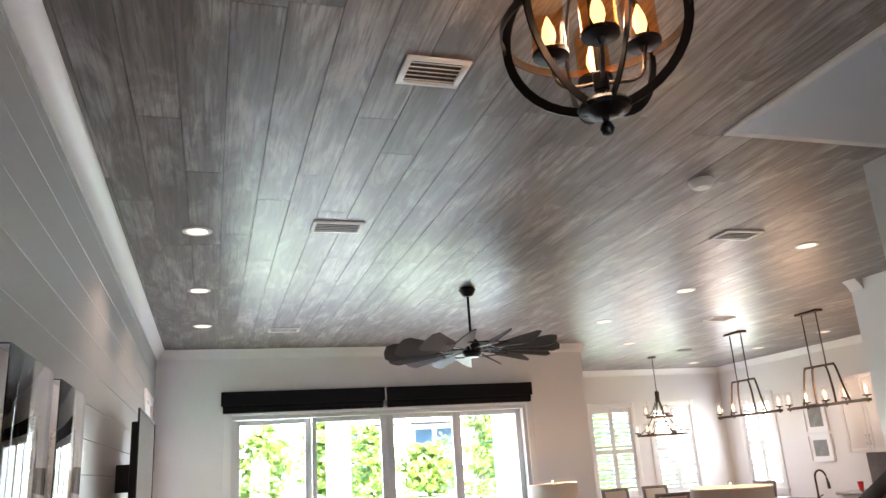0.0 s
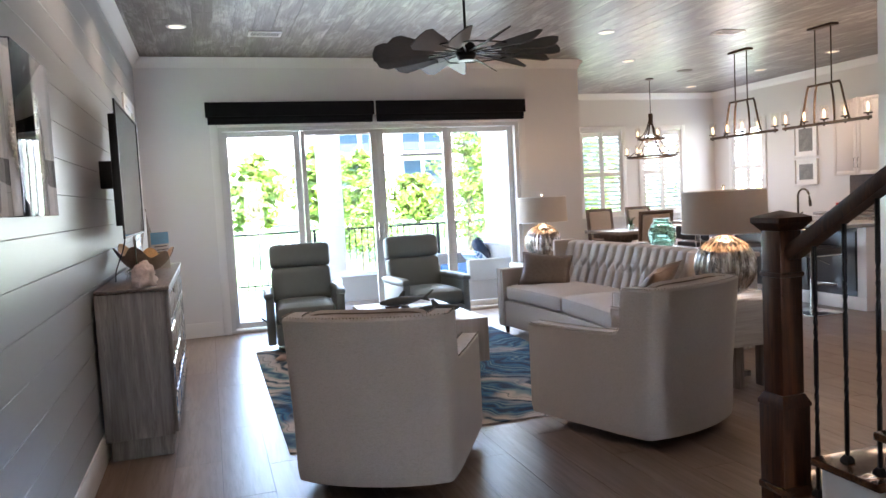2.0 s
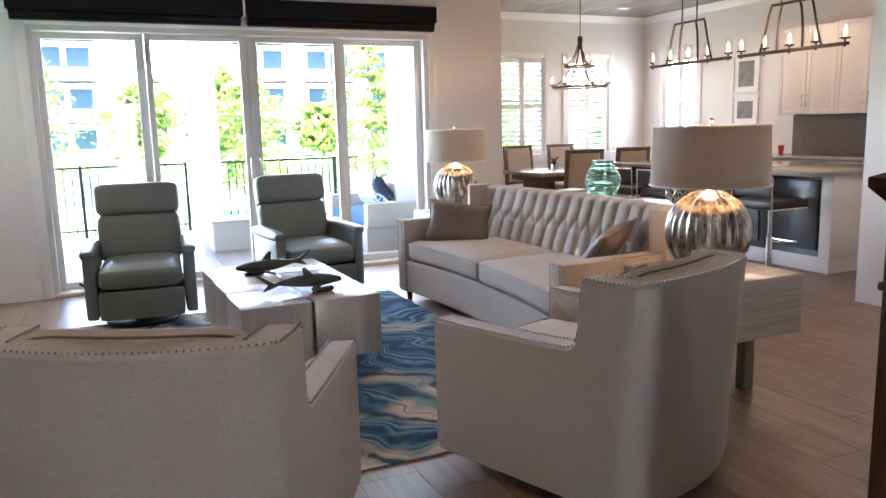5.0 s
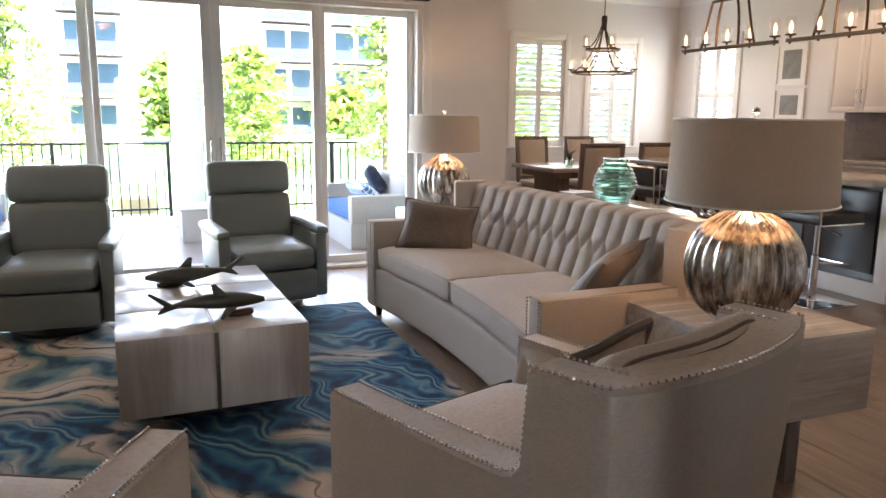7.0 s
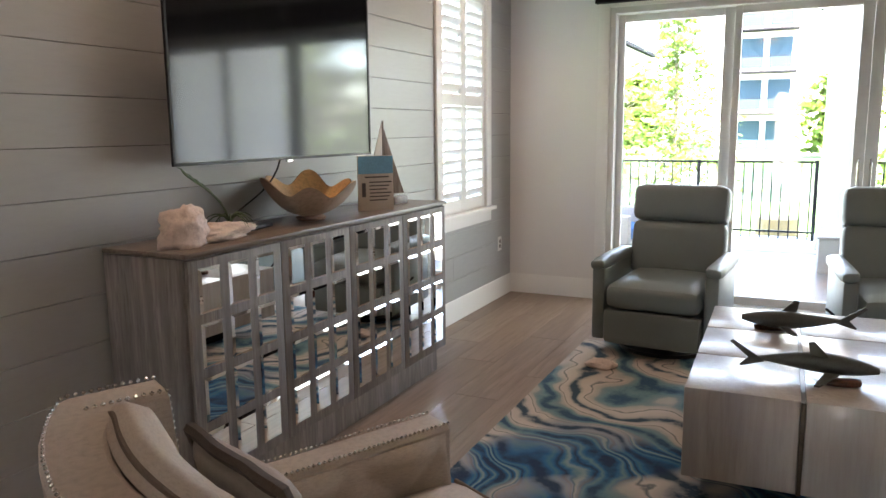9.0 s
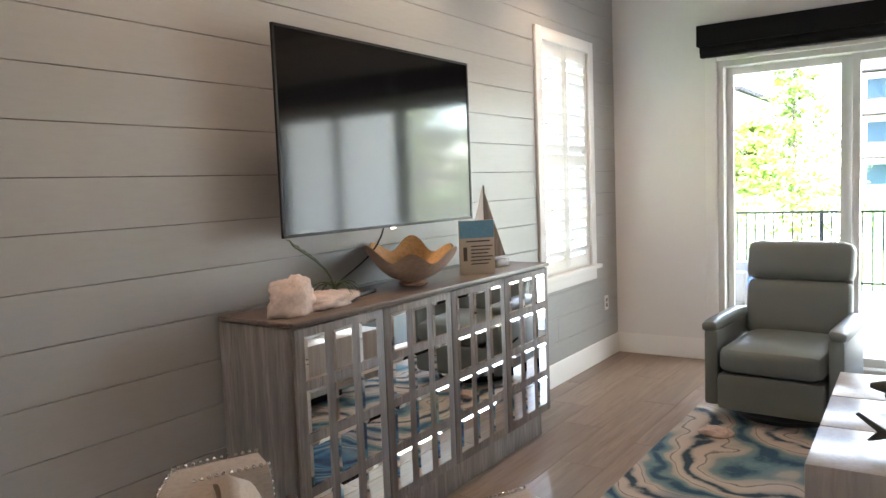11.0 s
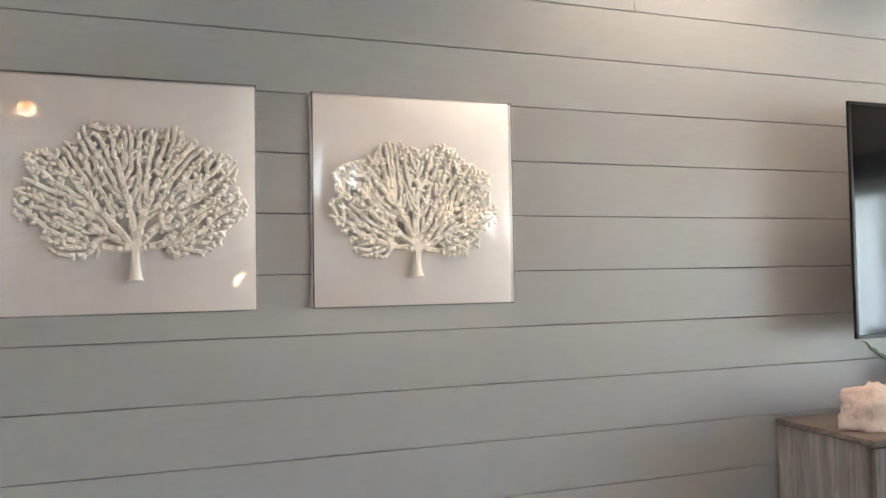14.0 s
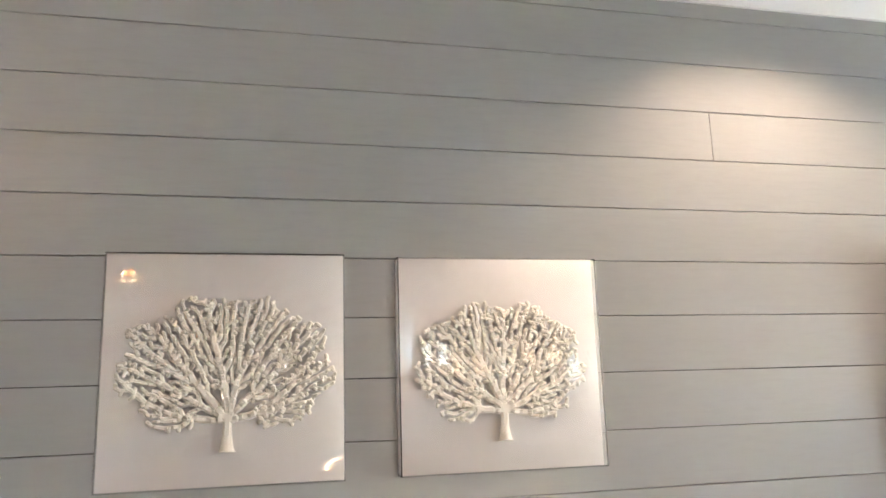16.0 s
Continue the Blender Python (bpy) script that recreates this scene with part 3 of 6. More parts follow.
PILLOW = fabric("brown_satin", (0.20, 0.155, 0.125), weave=200, rough=0.5, vary=0.25)
FUR = fabric("grey_fringe", (0.085, 0.07, 0.062), weave=120, vary=0.5)
cushion("throw_pillow", "brown satin throw pillow leaning in the sofa corner", pose(3.80, 6.10, 0.635, 66, 6, -34), 0.25, 0.17, 0.07, PILLOW, 1)
cushion("throw_pillow", "brown satin throw pillow slumped on the sofa arm", pose(3.92, 4.40, 0.64, 50, 6, -148), 0.25, 0.19, 0.06, PILLOW, 2)
cushion("throw_pillow", "taupe pillow with dark fringe on the armchair", pose(3.17, 3.32, 0.605, 100, -6, 19), 0.22, 0.15, 0.05, PILLOW, 3, FUR)
cushion("throw_pillow", "taupe pillow with dark fringe on the armchair", pose(1.25, 3.22, 0.60, 66, 0, 158), 0.20, 0.15, 0.05, TAUPE, 4, FUR)


def channelled(cols, v_low, v_high, puff, place, n=10, nv=44):
    """A back with upright channels above and below two staggered rows of buttons."""
    t = bmesh.new()
    grid = []
    for j in range(nv + 1):
        row = []
        for i in range(cols * n + 1):
            u, v = i / (cols * n), j / nv
            f = (u * cols) % 1.0
            q = min(1.0, max(0.0, (v - v_low) / (v_high - v_low)))
            lines = (0.5 - 0.5 * q, 0.5 + 0.5 * q)
            dist = min(min(abs(f - c), 1 - abs(f - c)) for c in lines)
            d = (1 - (1 - min(1, dist * 2.3)) ** 2.4) ** 0.6
            e = max(0, min(1, u / 0.02, (1 - u) / 0.02, v / 0.03, (1 - v) / 0.02))
            row.append(t.verts.new(place(u, v, d * puff * e ** 0.5)))
        grid.append(row)
    for a, b in zip(grid, grid[1:]):
        for i in range(cols * n):
            t.faces.new((a[i], a[i + 1], b[i + 1], b[i]))
    return t


# the curved sofa; local y points out of the room's side, x runs along it
def sofa():
    so = thing("sofa", "oatmeal linen sofa with a deep tufted back and nailhead trim", "sofa", 3.43, 5.28, 0, 90)
    L, bow = 1.20, 0.11

    def bend(bm):
        for v in bm.verts:
            v.co.y -= bow * max(0, 1 - (v.co.x / L) ** 2)
        return bm

    def slab(x0, x1, y0, y1, z0, z1, r):
        hx, hy, hz = (x1 - x0) / 2, (y1 - y0) / 2, (z1 - z0) / 2
        return pad(hx, hy, hz, r, 0, 12, Matrix.Translation(((x0 + x1) / 2, (y0 + y1) / 2, (z0 + z1) / 2)))

    part("base", bend(slab(-L + 0.02, L - 0.02, -0.80, 0.0, 0.07, 0.335, 0.02)), LINEN, so)
    for s in (-1, 1):
        c = pad(0.525, 0.34, 0.08, 0.05, 0.025, 12, Matrix.Translation((s * 0.53, -0.33, 0.415)), crumple=0.004, seed=s)
        cu = part("seat_cushion", bend(c), LINEN, so)
        part("piping", bend(rod([(s * 0.53 - 0.5 + i * 0.1, 0.004, 0.475) for i in range(11)], 0.005)), LINEN, cu)
        arm = prism([(s * 1.075, -0.72), (s * L, -0.80), (s * L, 0.0), (s * 1.075, -0.01)], 0.07, 0.655, 0.014)
        part("arm", arm, LINEN, so)
        wing = prism([(s * 1.12, -0.80), (s * 1.235, -0.93), (s * 1.235, -0.66), (s * 1.12, -0.62)], 0.07, 0.90, 0.014)
        part("wing", wing, LINEN, so)
        bm = studs([(s * 1.185, 0.004, 0.10), (s * 1.185, 0.004, 0.645), (s * 1.195, -0.68, 0.66)])
        studs([(s * 1.09, 0.004, 0.34), (s * 1.09, 0.004, 0.645), (s * 1.085, -0.62, 0.66)], bm)
        tagged(part("nailhead_trim", bm, NICKEL, so, "rows of small nickel nailheads"), kind="stuff")
        for y in (-0.06, -0.74):
            part("leg", lathe([(0.018, 0.0), (0.028, 0.075)], 10, m=Matrix.Translation((s * 1.12, y, 0))), DARKWOOD, so)
    shell = slab(-1.13, 1.13, -0.93, -0.80, 0.07, 0.87, 0.03)
    part("back_shell", bend(shell), LINEN, so)

    def place(u, v, d):
        x = -1.13 + 2.26 * u
        lean = -0.655 - 0.15 * v
        roll = max(0, (v - 0.86) / 0.14)
        y = lean + d * 0.9 - 0.10 * roll ** 2
        z = 0.46 + 0.455 * v - 0.03 * roll ** 2 + d * 0.25
        return Vector((x, y - bow * (1 - (x / L) ** 2), z))
    part("tufted_back", channelled(16, 0.36, 0.58, 0.05, place), LINEN, so, "linen back with upright channels and buttons")
    bm = None
    for v, off in ((0.36, 0.5), (0.58, 0.0)):
        for i in range(0 if off else 1, 16):
            bm = lathe([(0.0, -0.004), (0.010, 0.0), (0.006, 0.006), (0.0, 0.007)], 8, bm, Matrix.Translation(place((i + off) / 16, v, 0.008)) @ Matrix.Rotation(radians(-90), 4, "X"))
    tagged(part("button", bm, LINEN, so), kind="stuff")
    return so


sofa()


# recliners
def recliner(x, y, rz, label):
    r = thing("recliner", label, "recliner", x, y, 0, rz, "pair of leather recliners")
    part("swivel_base", lathe([(0.27, 0), (0.28, 0.012), (0.27, 0.03), (0.09, 0.04), (0.06, 0.10)], 32), BLACK_METAL, r)
    part("seat_frame", bx(-0.285, 0.285, -0.34, 0.33, 0.09, 0.30, 0.02), LEATHER, r)
    part("footrest_panel", pad(0.282, 0.03, 0.105, 0.025, 0, 6, Matrix.Translation((0, 0.36, 0.20))), LEATHER, r)
    part("seat_cushion", pad(0.28, 0.33, 0.08, 0.06, 0.03, 8, Matrix.Translation((0, 0.07, 0.385))), LEATHER, r)
    tilt = Matrix.Translation((0, -0.26, 0.42)) @ Matrix.Rotation(radians(13), 4, "X")
    part("lower_back", pad(0.302, 0.075, 0.185, 0.06, 0, 8, tilt @ Matrix.Translation((0, 0, 0.18))), LEATHER, r)
    part("headrest", pad(0.306, 0.085, 0.125, 0.06, 0, 8, tilt @ Matrix.Translation((0, 0.008, 0.475))), LEATHER, r)
    part("back_panel", pad(0.285, 0.03, 0.30, 0.03, 0, 6, tilt @ Matrix.Translation((0, -0.085, 0.28))), LEATHER, r)
    for s in (-1, 1):
        out = prism([(s * 0.29, -0.30), (s * 0.362, -0.30), (s * 0.372, 0.34), (s * 0.29, 0.34)], 0.10, 0.545, 0.02)
        a = part("arm", out, LEATHER, r)
        part("arm_pad", pad(0.052, 0.33, 0.035, 0.034, 0.008, 8, Matrix.Translation((s * 0.336, 0.025, 0.565)) @ Matrix.Rotation(radians(s * 6), 4, "Y")), LEATHER, r)
    part("lever", rod([(0.370, 0.12, 0.30), (0.42, 0.13, 0.34)], 0.008), BLACK_METAL, r)
    return r


recliner(1.50, 6.80, 176, "sage grey leather recliner beside the sliding doors")
recliner(2.80, 6.98, 186, "sage grey leather recliner beside the sofa")


# coffee table: a thick block in six blocks with metal strips, on a recessed foot
def coffee_table():
    t = thing("coffee_table", "whitewashed wood block coffee table inlaid with metal strips", "coffee table", 2.265, 5.45, 0, 1.5)
    W, D = 0.39, 0.68
    part("foot", bx(-0.22, 0.22, -0.44, 0.44, 0.0, 0.118), BLACK_METAL, t)
    ys = (-D, -0.225, 0.225, D)
    for a, b in ((-W, -0.008), (0.008, W)):
        for c, d in zip(ys, ys[1:]):
            part("block", bx(a, b, c + 0.005, d - 0.005, 0.12, 0.46, 0.004), PALEWOOD_T, t)
    part("metal_strip", bx(-0.0075, 0.0075, -D - 0.002, D + 0.002, 0.119, 0.456), BRONZE, t, "dark metal strip between the blocks")
    for c in (-0.225, 0.225):
        part("metal_strip", bx(-W + 0.002, W - 0.002, c - 0.0045, c + 0.0045, 0.13, 0.457), NICKEL, t)
    return t


PALEWOOD_T = wood("whitewashed_table_wood", [(0.3, (0.33, 0.29, 0.262)), (0.5, (0.39, 0.35, 0.322)), (0.7, (0.47, 0.432, 0.402))], "z", 0.8, 0.32, shift=0.05, bump=0.08, coat=0.2, spec=0.45)
coffee_table()


def shark(x, y, z, rz, s, label):
    """A carved shark on a small driftwood foot; its nose points along x."""
    t = thing("shark_figurine", label, "figurine", x, y, z, rz)
    n, rings = 14, []
    bm = bmesh.new()
    for i in range(n + 1):
        u = i / n
        px = 0.25 - 0.50 * u
        wd = 0.062 * max(0.04, math.sin(math.pi * min(1, u * 0.86 + 0.06)) ** 0.9 * (1 - 0.55 * u))
        py = 0.04 * math.sin(u * 3.0)
        rings.append([bm.verts.new((px * s, (py + wd * math.cos(a)) * s, (0.075 + 0.01 * u + 1.05 * wd * math.sin(a)) * s)) for a in [2 * math.pi * k / 12 for k in range(12)]])
    for a, b in zip(rings, rings[1:]):
        for k in range(12):
            bm.faces.new((a[k], a[(k + 1) % 12], b[(k + 1) % 12], b[k]))
    bm.faces.new(rings[0][::-1]), bm.faces.new(rings[-1])
    ye = 0.04 * math.sin(3.0)

    def fin(p, th=0.006):
        pr = prism([(a, b) for a, b in p], -th, th, 0.002)
        pr.transform(Matrix.Scale(s, 4) @ Matrix.Translation((0, ye * 0.6, 0)) @ Matrix.Rotation(radians(90), 4, "X"))
        join(bm, pr)
    fin([(0.05, 0.115), (-0.015, 0.185), (-0.04, 0.18), (-0.03, 0.12)])
    fin([(-0.22, 0.075), (-0.36, 0.165), (-0.375, 0.155), (-0.29, 0.085), (-0.33, 0.045), (-0.32, 0.04), (-0.22, 0.07)])
    for sd in (-1, 1):
        p = prism([(0.09, sd * 0.03), (0.03, sd * 0.03), (-0.02, sd * 0.15), (0.0, sd * 0.155)], -0.005, 0.005)
        p.transform(Matrix.Scale(s, 4) @ Matrix.Translation((0, 0, 0.055)) @ Matrix.Rotation(radians(-sd * 12), 4, "X"))
        join(bm, p)
    bmesh.ops.recalc_face_normals(bm, faces=bm.faces)
    part("carving", bm, SLATE, t)
    part("driftwood_foot", pad(0.085 * s, 0.03 * s, 0.014, 0.013, 0, 6, Matrix.Translation((0.10 * s, -0.02, 0.0145)), crumple=0.008), DARKWOOD, t, "dark driftwood foot")
    return t


SLATE = plain("grey_green_carved_wood", (0.055, 0.06, 0.052), 0.5, vary=0.3, scale=14, grain=120, bump=0.2)
shark(2.32, 5.02, 0.46, 4, 0.8, "carved grey shark figurine on the coffee table")
shark(2.22, 5.70, 0.46, 188, 0.82, "carved grey shark figurine at the table's far end")


# rug
def rug_material():
    m, n, l, b = nodes_of("blue_marbled_rug")
    v = coords(n, l)
    warp = n.new("ShaderNodeTexNoise")
    warp.inputs["Scale"].default_value, warp.inputs["Detail"].default_value = 1.1, 2
    l.new(v, warp.inputs["Vector"])
    mul = n.new("ShaderNodeVectorMath")
    mul.operation = "MULTIPLY_ADD"
    mul.inputs[1].default_value = (0.9, 0.9, 0.9)
    l.new(warp.outputs["Color"], mul.inputs[0])
    l.new(v, mul.inputs[2])
    w = n.new("ShaderNodeTexWave")
    w.wave_type, w.bands_direction = "BANDS", "DIAGONAL"
    w.inputs["Scale"].default_value, w.inputs["Distortion"].default_value = 0.95, 6.5
    w.inputs["Detail"].default_value, w.inputs["Detail Scale"].default_value = 3.0, 0.9
    w.inputs["Detail Roughness"].default_value = 0.66
    l.new(mul.outputs[0], w.inputs["Vector"])
    fray, fr = noise_tex(n, l, v, 7.5, 5, 0.7), n.new("ShaderNodeMath")
    fr.operation = "MULTIPLY_ADD"
    fr.inputs[1].default_value = 0.34
    sh2 = n.new("ShaderNodeMath")
    sh2.operation = "SUBTRACT"
    sh2.inputs[1].default_value = 0.17
    l.new(fray, fr.inputs[0])
    l.new(w.outputs["Fac"], fr.inputs[2])
    l.new(fr.outputs[0], sh2.inputs[0])
    swirl = sh2.outputs[0]
    cream, teal, mid, deep = (0.49, 0.415, 0.36), (0.12, 0.215, 0.235), (0.008, 0.105, 0.235), (0.003, 0.022, 0.07)
    sea = ramp(n, [(0.0, deep), (0.12, mid), (0.20, (0.05, 0.15, 0.21)), (0.28, mid), (0.36, deep), (0.43, (0.012, 0.12, 0.25)), (0.50, teal), (0.57, (0.21, 0.28, 0.285)), (0.63, (0.012, 0.12, 0.25)), (0.72, deep), (0.79, mid), (0.85, teal), (0.93, mid), (1.0, deep)])
    l.new(swirl, sea.inputs[0])
    land = ramp(n, [(0.0, (0.02, 0.05, 0.08)), (0.05, (0.30, 0.29, 0.27)), (0.14, cream), (0.42, (0.52, 0.445, 0.39)), (0.47, (0.10, 0.12, 0.125)), (0.52, cream), (0.72, (0.36, 0.345, 0.31)), (0.80, (0.19, 0.25, 0.255)), (0.92, teal), (1.0, (0.02, 0.07, 0.13))])
    l.new(swirl, land.inputs[0])
    big = noise_tex(n, l, mul.outputs[0], 0.85, 2, 0.5, 0.6)
    mk = n.new("ShaderNodeMapRange")
    mk.inputs["From Min"].default_value, mk.inputs["From Max"].default_value = 0.47, 0.55
    sx = n.new("ShaderNodeSeparateXYZ")
    l.new(v, sx.inputs[0])
    sl = n.new("ShaderNodeMath")
    sl.operation = "MULTIPLY_ADD"
    sl.inputs[1].default_value = -0.075
    l.new(sx.outputs["X"], sl.inputs[0])
    l.new(big, sl.inputs[2])
    l.new(sl.outputs[0], mk.inputs[0])
    c = mixed(n, l, sea.outputs[0], land.outputs[0], mk.outputs[0])
    fine = noise_tex(n, l, v, 240, 2)
    l.new(c, b.inputs["Base Color"])
    b.inputs["Roughness"].default_value, b.inputs["Sheen Weight"].default_value = 0.95, 0.0
    bumped(n, l, b, fine, 0.6, 0.006)
    return m


RUG = rug_material()
rg = thing("area_rug", "blue and cream marbled area rug under the coffee table", "rug", 2.225, 5.19)
part("rug_sheet", pad(1.225, 1.575, 0.006, 0.006, 0, 3, Matrix.Translation((0, 0, 0.0065))), RUG, rg)


# mirrored sideboard
def sideboard():
    t = thing("sideboard", "grey wooden sideboard with four mirrored doors against the wall", "sideboard", 0.02, 3.885)
    D, L, z0, z1 = 0.39, 2.0, 0.13, 0.985
    part("plinth", bx(0.02, D - 0.04, 0.06, L - 0.06, 0, z0, 0.003), GREYWOOD, t)
    part("body", bx(0, D - 0.022, 0.0, L, z0, z1 - 0.02, 0.003), GREYWOOD, t)
    part("top", bx(0, D + 0.003, -0.003, L + 0.003, z1 - 0.018, z1, 0.003), GREYWOOD_Y, t, "dark brown-grey top board")
    dw = (L - 0.02) / 4
    pane = None
    for k in range(4):
        a = 0.01 + k * dw
        d = part("door", bx(D - 0.02, D - 0.004, a + 0.002, a + dw - 0.002, z0 + 0.012, z1 - 0.028, 0.002), GREYWOOD, t)
        cw, rh = (dw - 0.05) / 3, (z1 - z0 - 0.075) / 4
        for i in range(3):
            for j in range(4):
                cy, cz = a + 0.025 + cw * (i + 0.5), z0 + 0.035 + rh * (j + 0.5)
                if pane is None:
                    hy, hz = cw / 2 - 0.021, rh / 2 - 0.018
                    bm = bmesh.new()
                    o = [bm.verts.new((0.0, sy * hy, sz * hz)) for sy, sz in ((-1, -1), (1, -1), (1, 1), (-1, 1))]
                    q = [bm.verts.new((0.006, sy * (hy - 0.010), sz * (hz - 0.010))) for sy, sz in ((-1, -1), (1, -1), (1, 1), (-1, 1))]
                    bm.faces.new(q)
                    for e in range(4):
                        bm.faces.new((o[e], o[(e + 1) % 4], q[(e + 1) % 4], q[e]))
                    for e in bm.edges:
                        e.smooth = False
                    pane = part("mirror_pane", bm, MIRROR, d, m=Matrix.Translation((D - 0.0035, cy, cz)))
                    for p in pane.data.polygons:
                        p.use_smooth = False
                else:
                    ob = new("mirror_pane", pane.data)
                    ob.parent = d
                    ob.matrix_basis = Matrix.Translation((D - 0.0035, cy, cz))
    return t


sideboard()

# things on the sideboard
TOPZ = 0.985
SHELL_IN = plain("shell_amber", (0.72, 0.44, 0.20), 0.3, vary=0.3, scale=9, grain=60, bump=0.1)
SHELL_OUT = plain("shell_outside", (0.36, 0.25, 0.18), 0.7, vary=0.3, scale=12, grain=50, bump=0.4)


def shell_bowl():
    t = thing("shell_bowl", "large fluted clam shell bowl with an amber inside", "bowl", 0.215, 4.86, TOPZ, 8)
    for inner, name, mat in ((False, "outside", SHELL_OUT), (True, "inside", SHELL_IN)):
        bm = bmesh.new()
        S, R = 72, 12
        rings = []
        for j in range(R + 1):
            v = j / R
            ring = []
            for i in range(S):
                a = 2 * math.pi * i / S
                wv = math.sin(a * 6 + 0.6) + 0.35 * math.sin(a * 3 + 1.0)
                r = (0.04 + 0.96 * v ** 0.7) * (1 + 0.08 * v * wv)
                z = 0.02 + 0.14 * v ** 1.6 + 0.030 * v * v * wv
                if inner:
                    r, z = r * 0.965, z + 0.012 * (1 - v)
                ring.append(bm.verts.new((0.185 * r * math.cos(a), 0.28 * r * math.sin(a), z - 0.022 * v * r * math.cos(a))))
            rings.append(ring)
        for p, q in zip(rings, rings[1:]):
            for i in range(S):
                f = (p[i], p[(i + 1) % S], q[(i + 1) % S], q[i])
                bm.faces.new(f if inner else f[::-1])
        bm.faces.new(rings[0] if inner else rings[0][::-1])
        part(name, bm, mat, t)
    part("foot", lathe([(0.06, 0), (0.07, 0.012), (0.05, 0.026)], 20), SHELL_OUT, t)


shell_bowl()
ROCK = plain("pink_coral_rock", (0.62, 0.50, 0.44), 0.85, vary=0.2, scale=20, grain=70, bump=0.9)


def rocky(name, label, cat, x, y, z, size, mat, seed, rough=0.35, rz=0):
    bm = bmesh.new()
    bmesh.ops.create_icosphere(bm, subdivisions=4, radius=1)
    for v in bm.verts:
        n1 = noise.noise(v.co * 1.6 + Vector((seed, 0, 0))) * rough + noise.noise(v.co * 5 + Vector((seed, 4, 0))) * rough * 0.5 + noise.noise(v.co * 13 + Vector((0, seed, 0))) * rough * 0.3
        c = v.co * (1 + n1)
        v.co = Vector((c.x * size[0], c.y * size[1], max(-0.55, c.z) * size[2] + 0.55 * size[2]))
    return tagged(part(name, bm, mat, m=pose(x, y, z, 0, 0, rz)), label, cat)


rocky("coral_rock", "pale pink lump of coral rock on the sideboard", "rock", 0.27, 4.02, TOPZ, (0.07, 0.095, 0.088), ROCK, 3, 0.36)
rocky("coral_rock", "low pale pink coral rock holding an air plant", "rock", 0.27, 4.20, TOPZ, (0.06, 0.17, 0.04), ROCK, 8, 0.4)
rocky("sea_stone", "flat pale stone lying on the rug edge", "stone", 1.24, 6.22, 0.012, (0.085, 0.06, 0.03), ROCK, 5, 0.25)
LEAF = plain("dark_green_leaf", (0.06, 0.10, 0.04), 0.5, vary=0.4)
pl = thing("air_plant", "green air plant with a thin stem beside the coral rock", "plant", 0.22, 4.32, TOPZ)
rng = random.Random(5)
for i in range(16):
    a, ln = rng.random() * 6.28, 0.06 + 0.05 * rng.random()
    tip = (math.cos(a) * ln, math.sin(a) * ln, 0.02 + 0.05 * rng.random())
    part("leaf", rod(bezier((0, 0, 0.035), (0, 0, 0.09), (tip[0] * 0.7, tip[1] * 0.7, 0.10), tip, 6), 0.006, n=5, scale=lambda s: 1 - 0.9 * s), LEAF, pl)
stem = bezier((0, 0, 0.03), (0.0, -0.02, 0.14), (0, -0.09, 0.17), (0.02, -0.24, 0.25), 10)
part("stem", rod(stem, 0.004, n=6), LEAF, pl)
for k in (4, 6, 7, 8, 9, 10):
    p = stem[k]
    part("bud", rod([p, p + Vector((0, -0.02, 0.022)), p + Vector((0.005, -0.045, 0.028))], 0.005, n=5, scale=lambda s: 1 - 0.8 * s), LEAF, pl)
rb = thing("remote_control", "black remote control lying on the sideboard", "remote", 0.20, 4.50, TOPZ, 10)
part("case", bx(-0.022, 0.022, -0.10, 0.10, 0, 0.018, 0.005), BLACK_METAL, rb)

SIGN_BLUE = plain("sign_blue_print", (0.12, 0.30, 0.46), 0.3, vary=0.25, scale=18)
SIGN_SAND = plain("sign_sand_print", (0.50, 0.43, 0.36), 0.4, vary=0.12)
INK = plain("dark_ink", (0.06, 0.05, 0.05), 0.6)
sg = thing("table_sign", "small upright information card with a blue sea picture", "sign", 0.30, 5.30, TOPZ, -38)
part("card", bx(-0.008, 0.0, -0.095, 0.095, 0.0, 0.275, 0.001), SIGN_SAND, sg)
part("picture", bx(0.0002, 0.0012, -0.093, 0.093, 0.185, 0.273), SIGN_BLUE, sg)
part("mark", bx(0.0002, 0.0012, -0.075, -0.055, 0.07, 0.14), INK, sg)
for i in range(6):
    part("text_line", bx(0.0002, 0.0012, -0.035, 0.06 + 0.012 * (i % 3), 0.05 + i * 0.018, 0.056 + i * 0.018), INK, sg)
part("title_line", bx(0.0002, 0.0012, -0.06, 0.07, 0.165, 0.172), INK, sg)
SAILWOOD = wood("sail_wood", [(0.3, (0.12, 0.09, 0.07)), (0.5, (0.22, 0.18, 0.15)), (0.7, (0.34, 0.29, 0.25))], "z", 2.0, 0.6)
sb = thing("sailboat_model", "small wooden sailboat model with a triangular sail", "model boat", 0.20, 5.55, TOPZ, -25)
part("hull", prism([(-0.03, -0.14), (0.03, -0.14), (0.035, 0.05), (0.0, 0.16), (-0.035, 0.05)], 0.0, 0.045, 0.006), GREYWOOD_Y, sb)
part("mast", rod([(0, 0.0, 0.04), (0, 0.0, 0.45)], 0.005), SAILWOOD, sb)
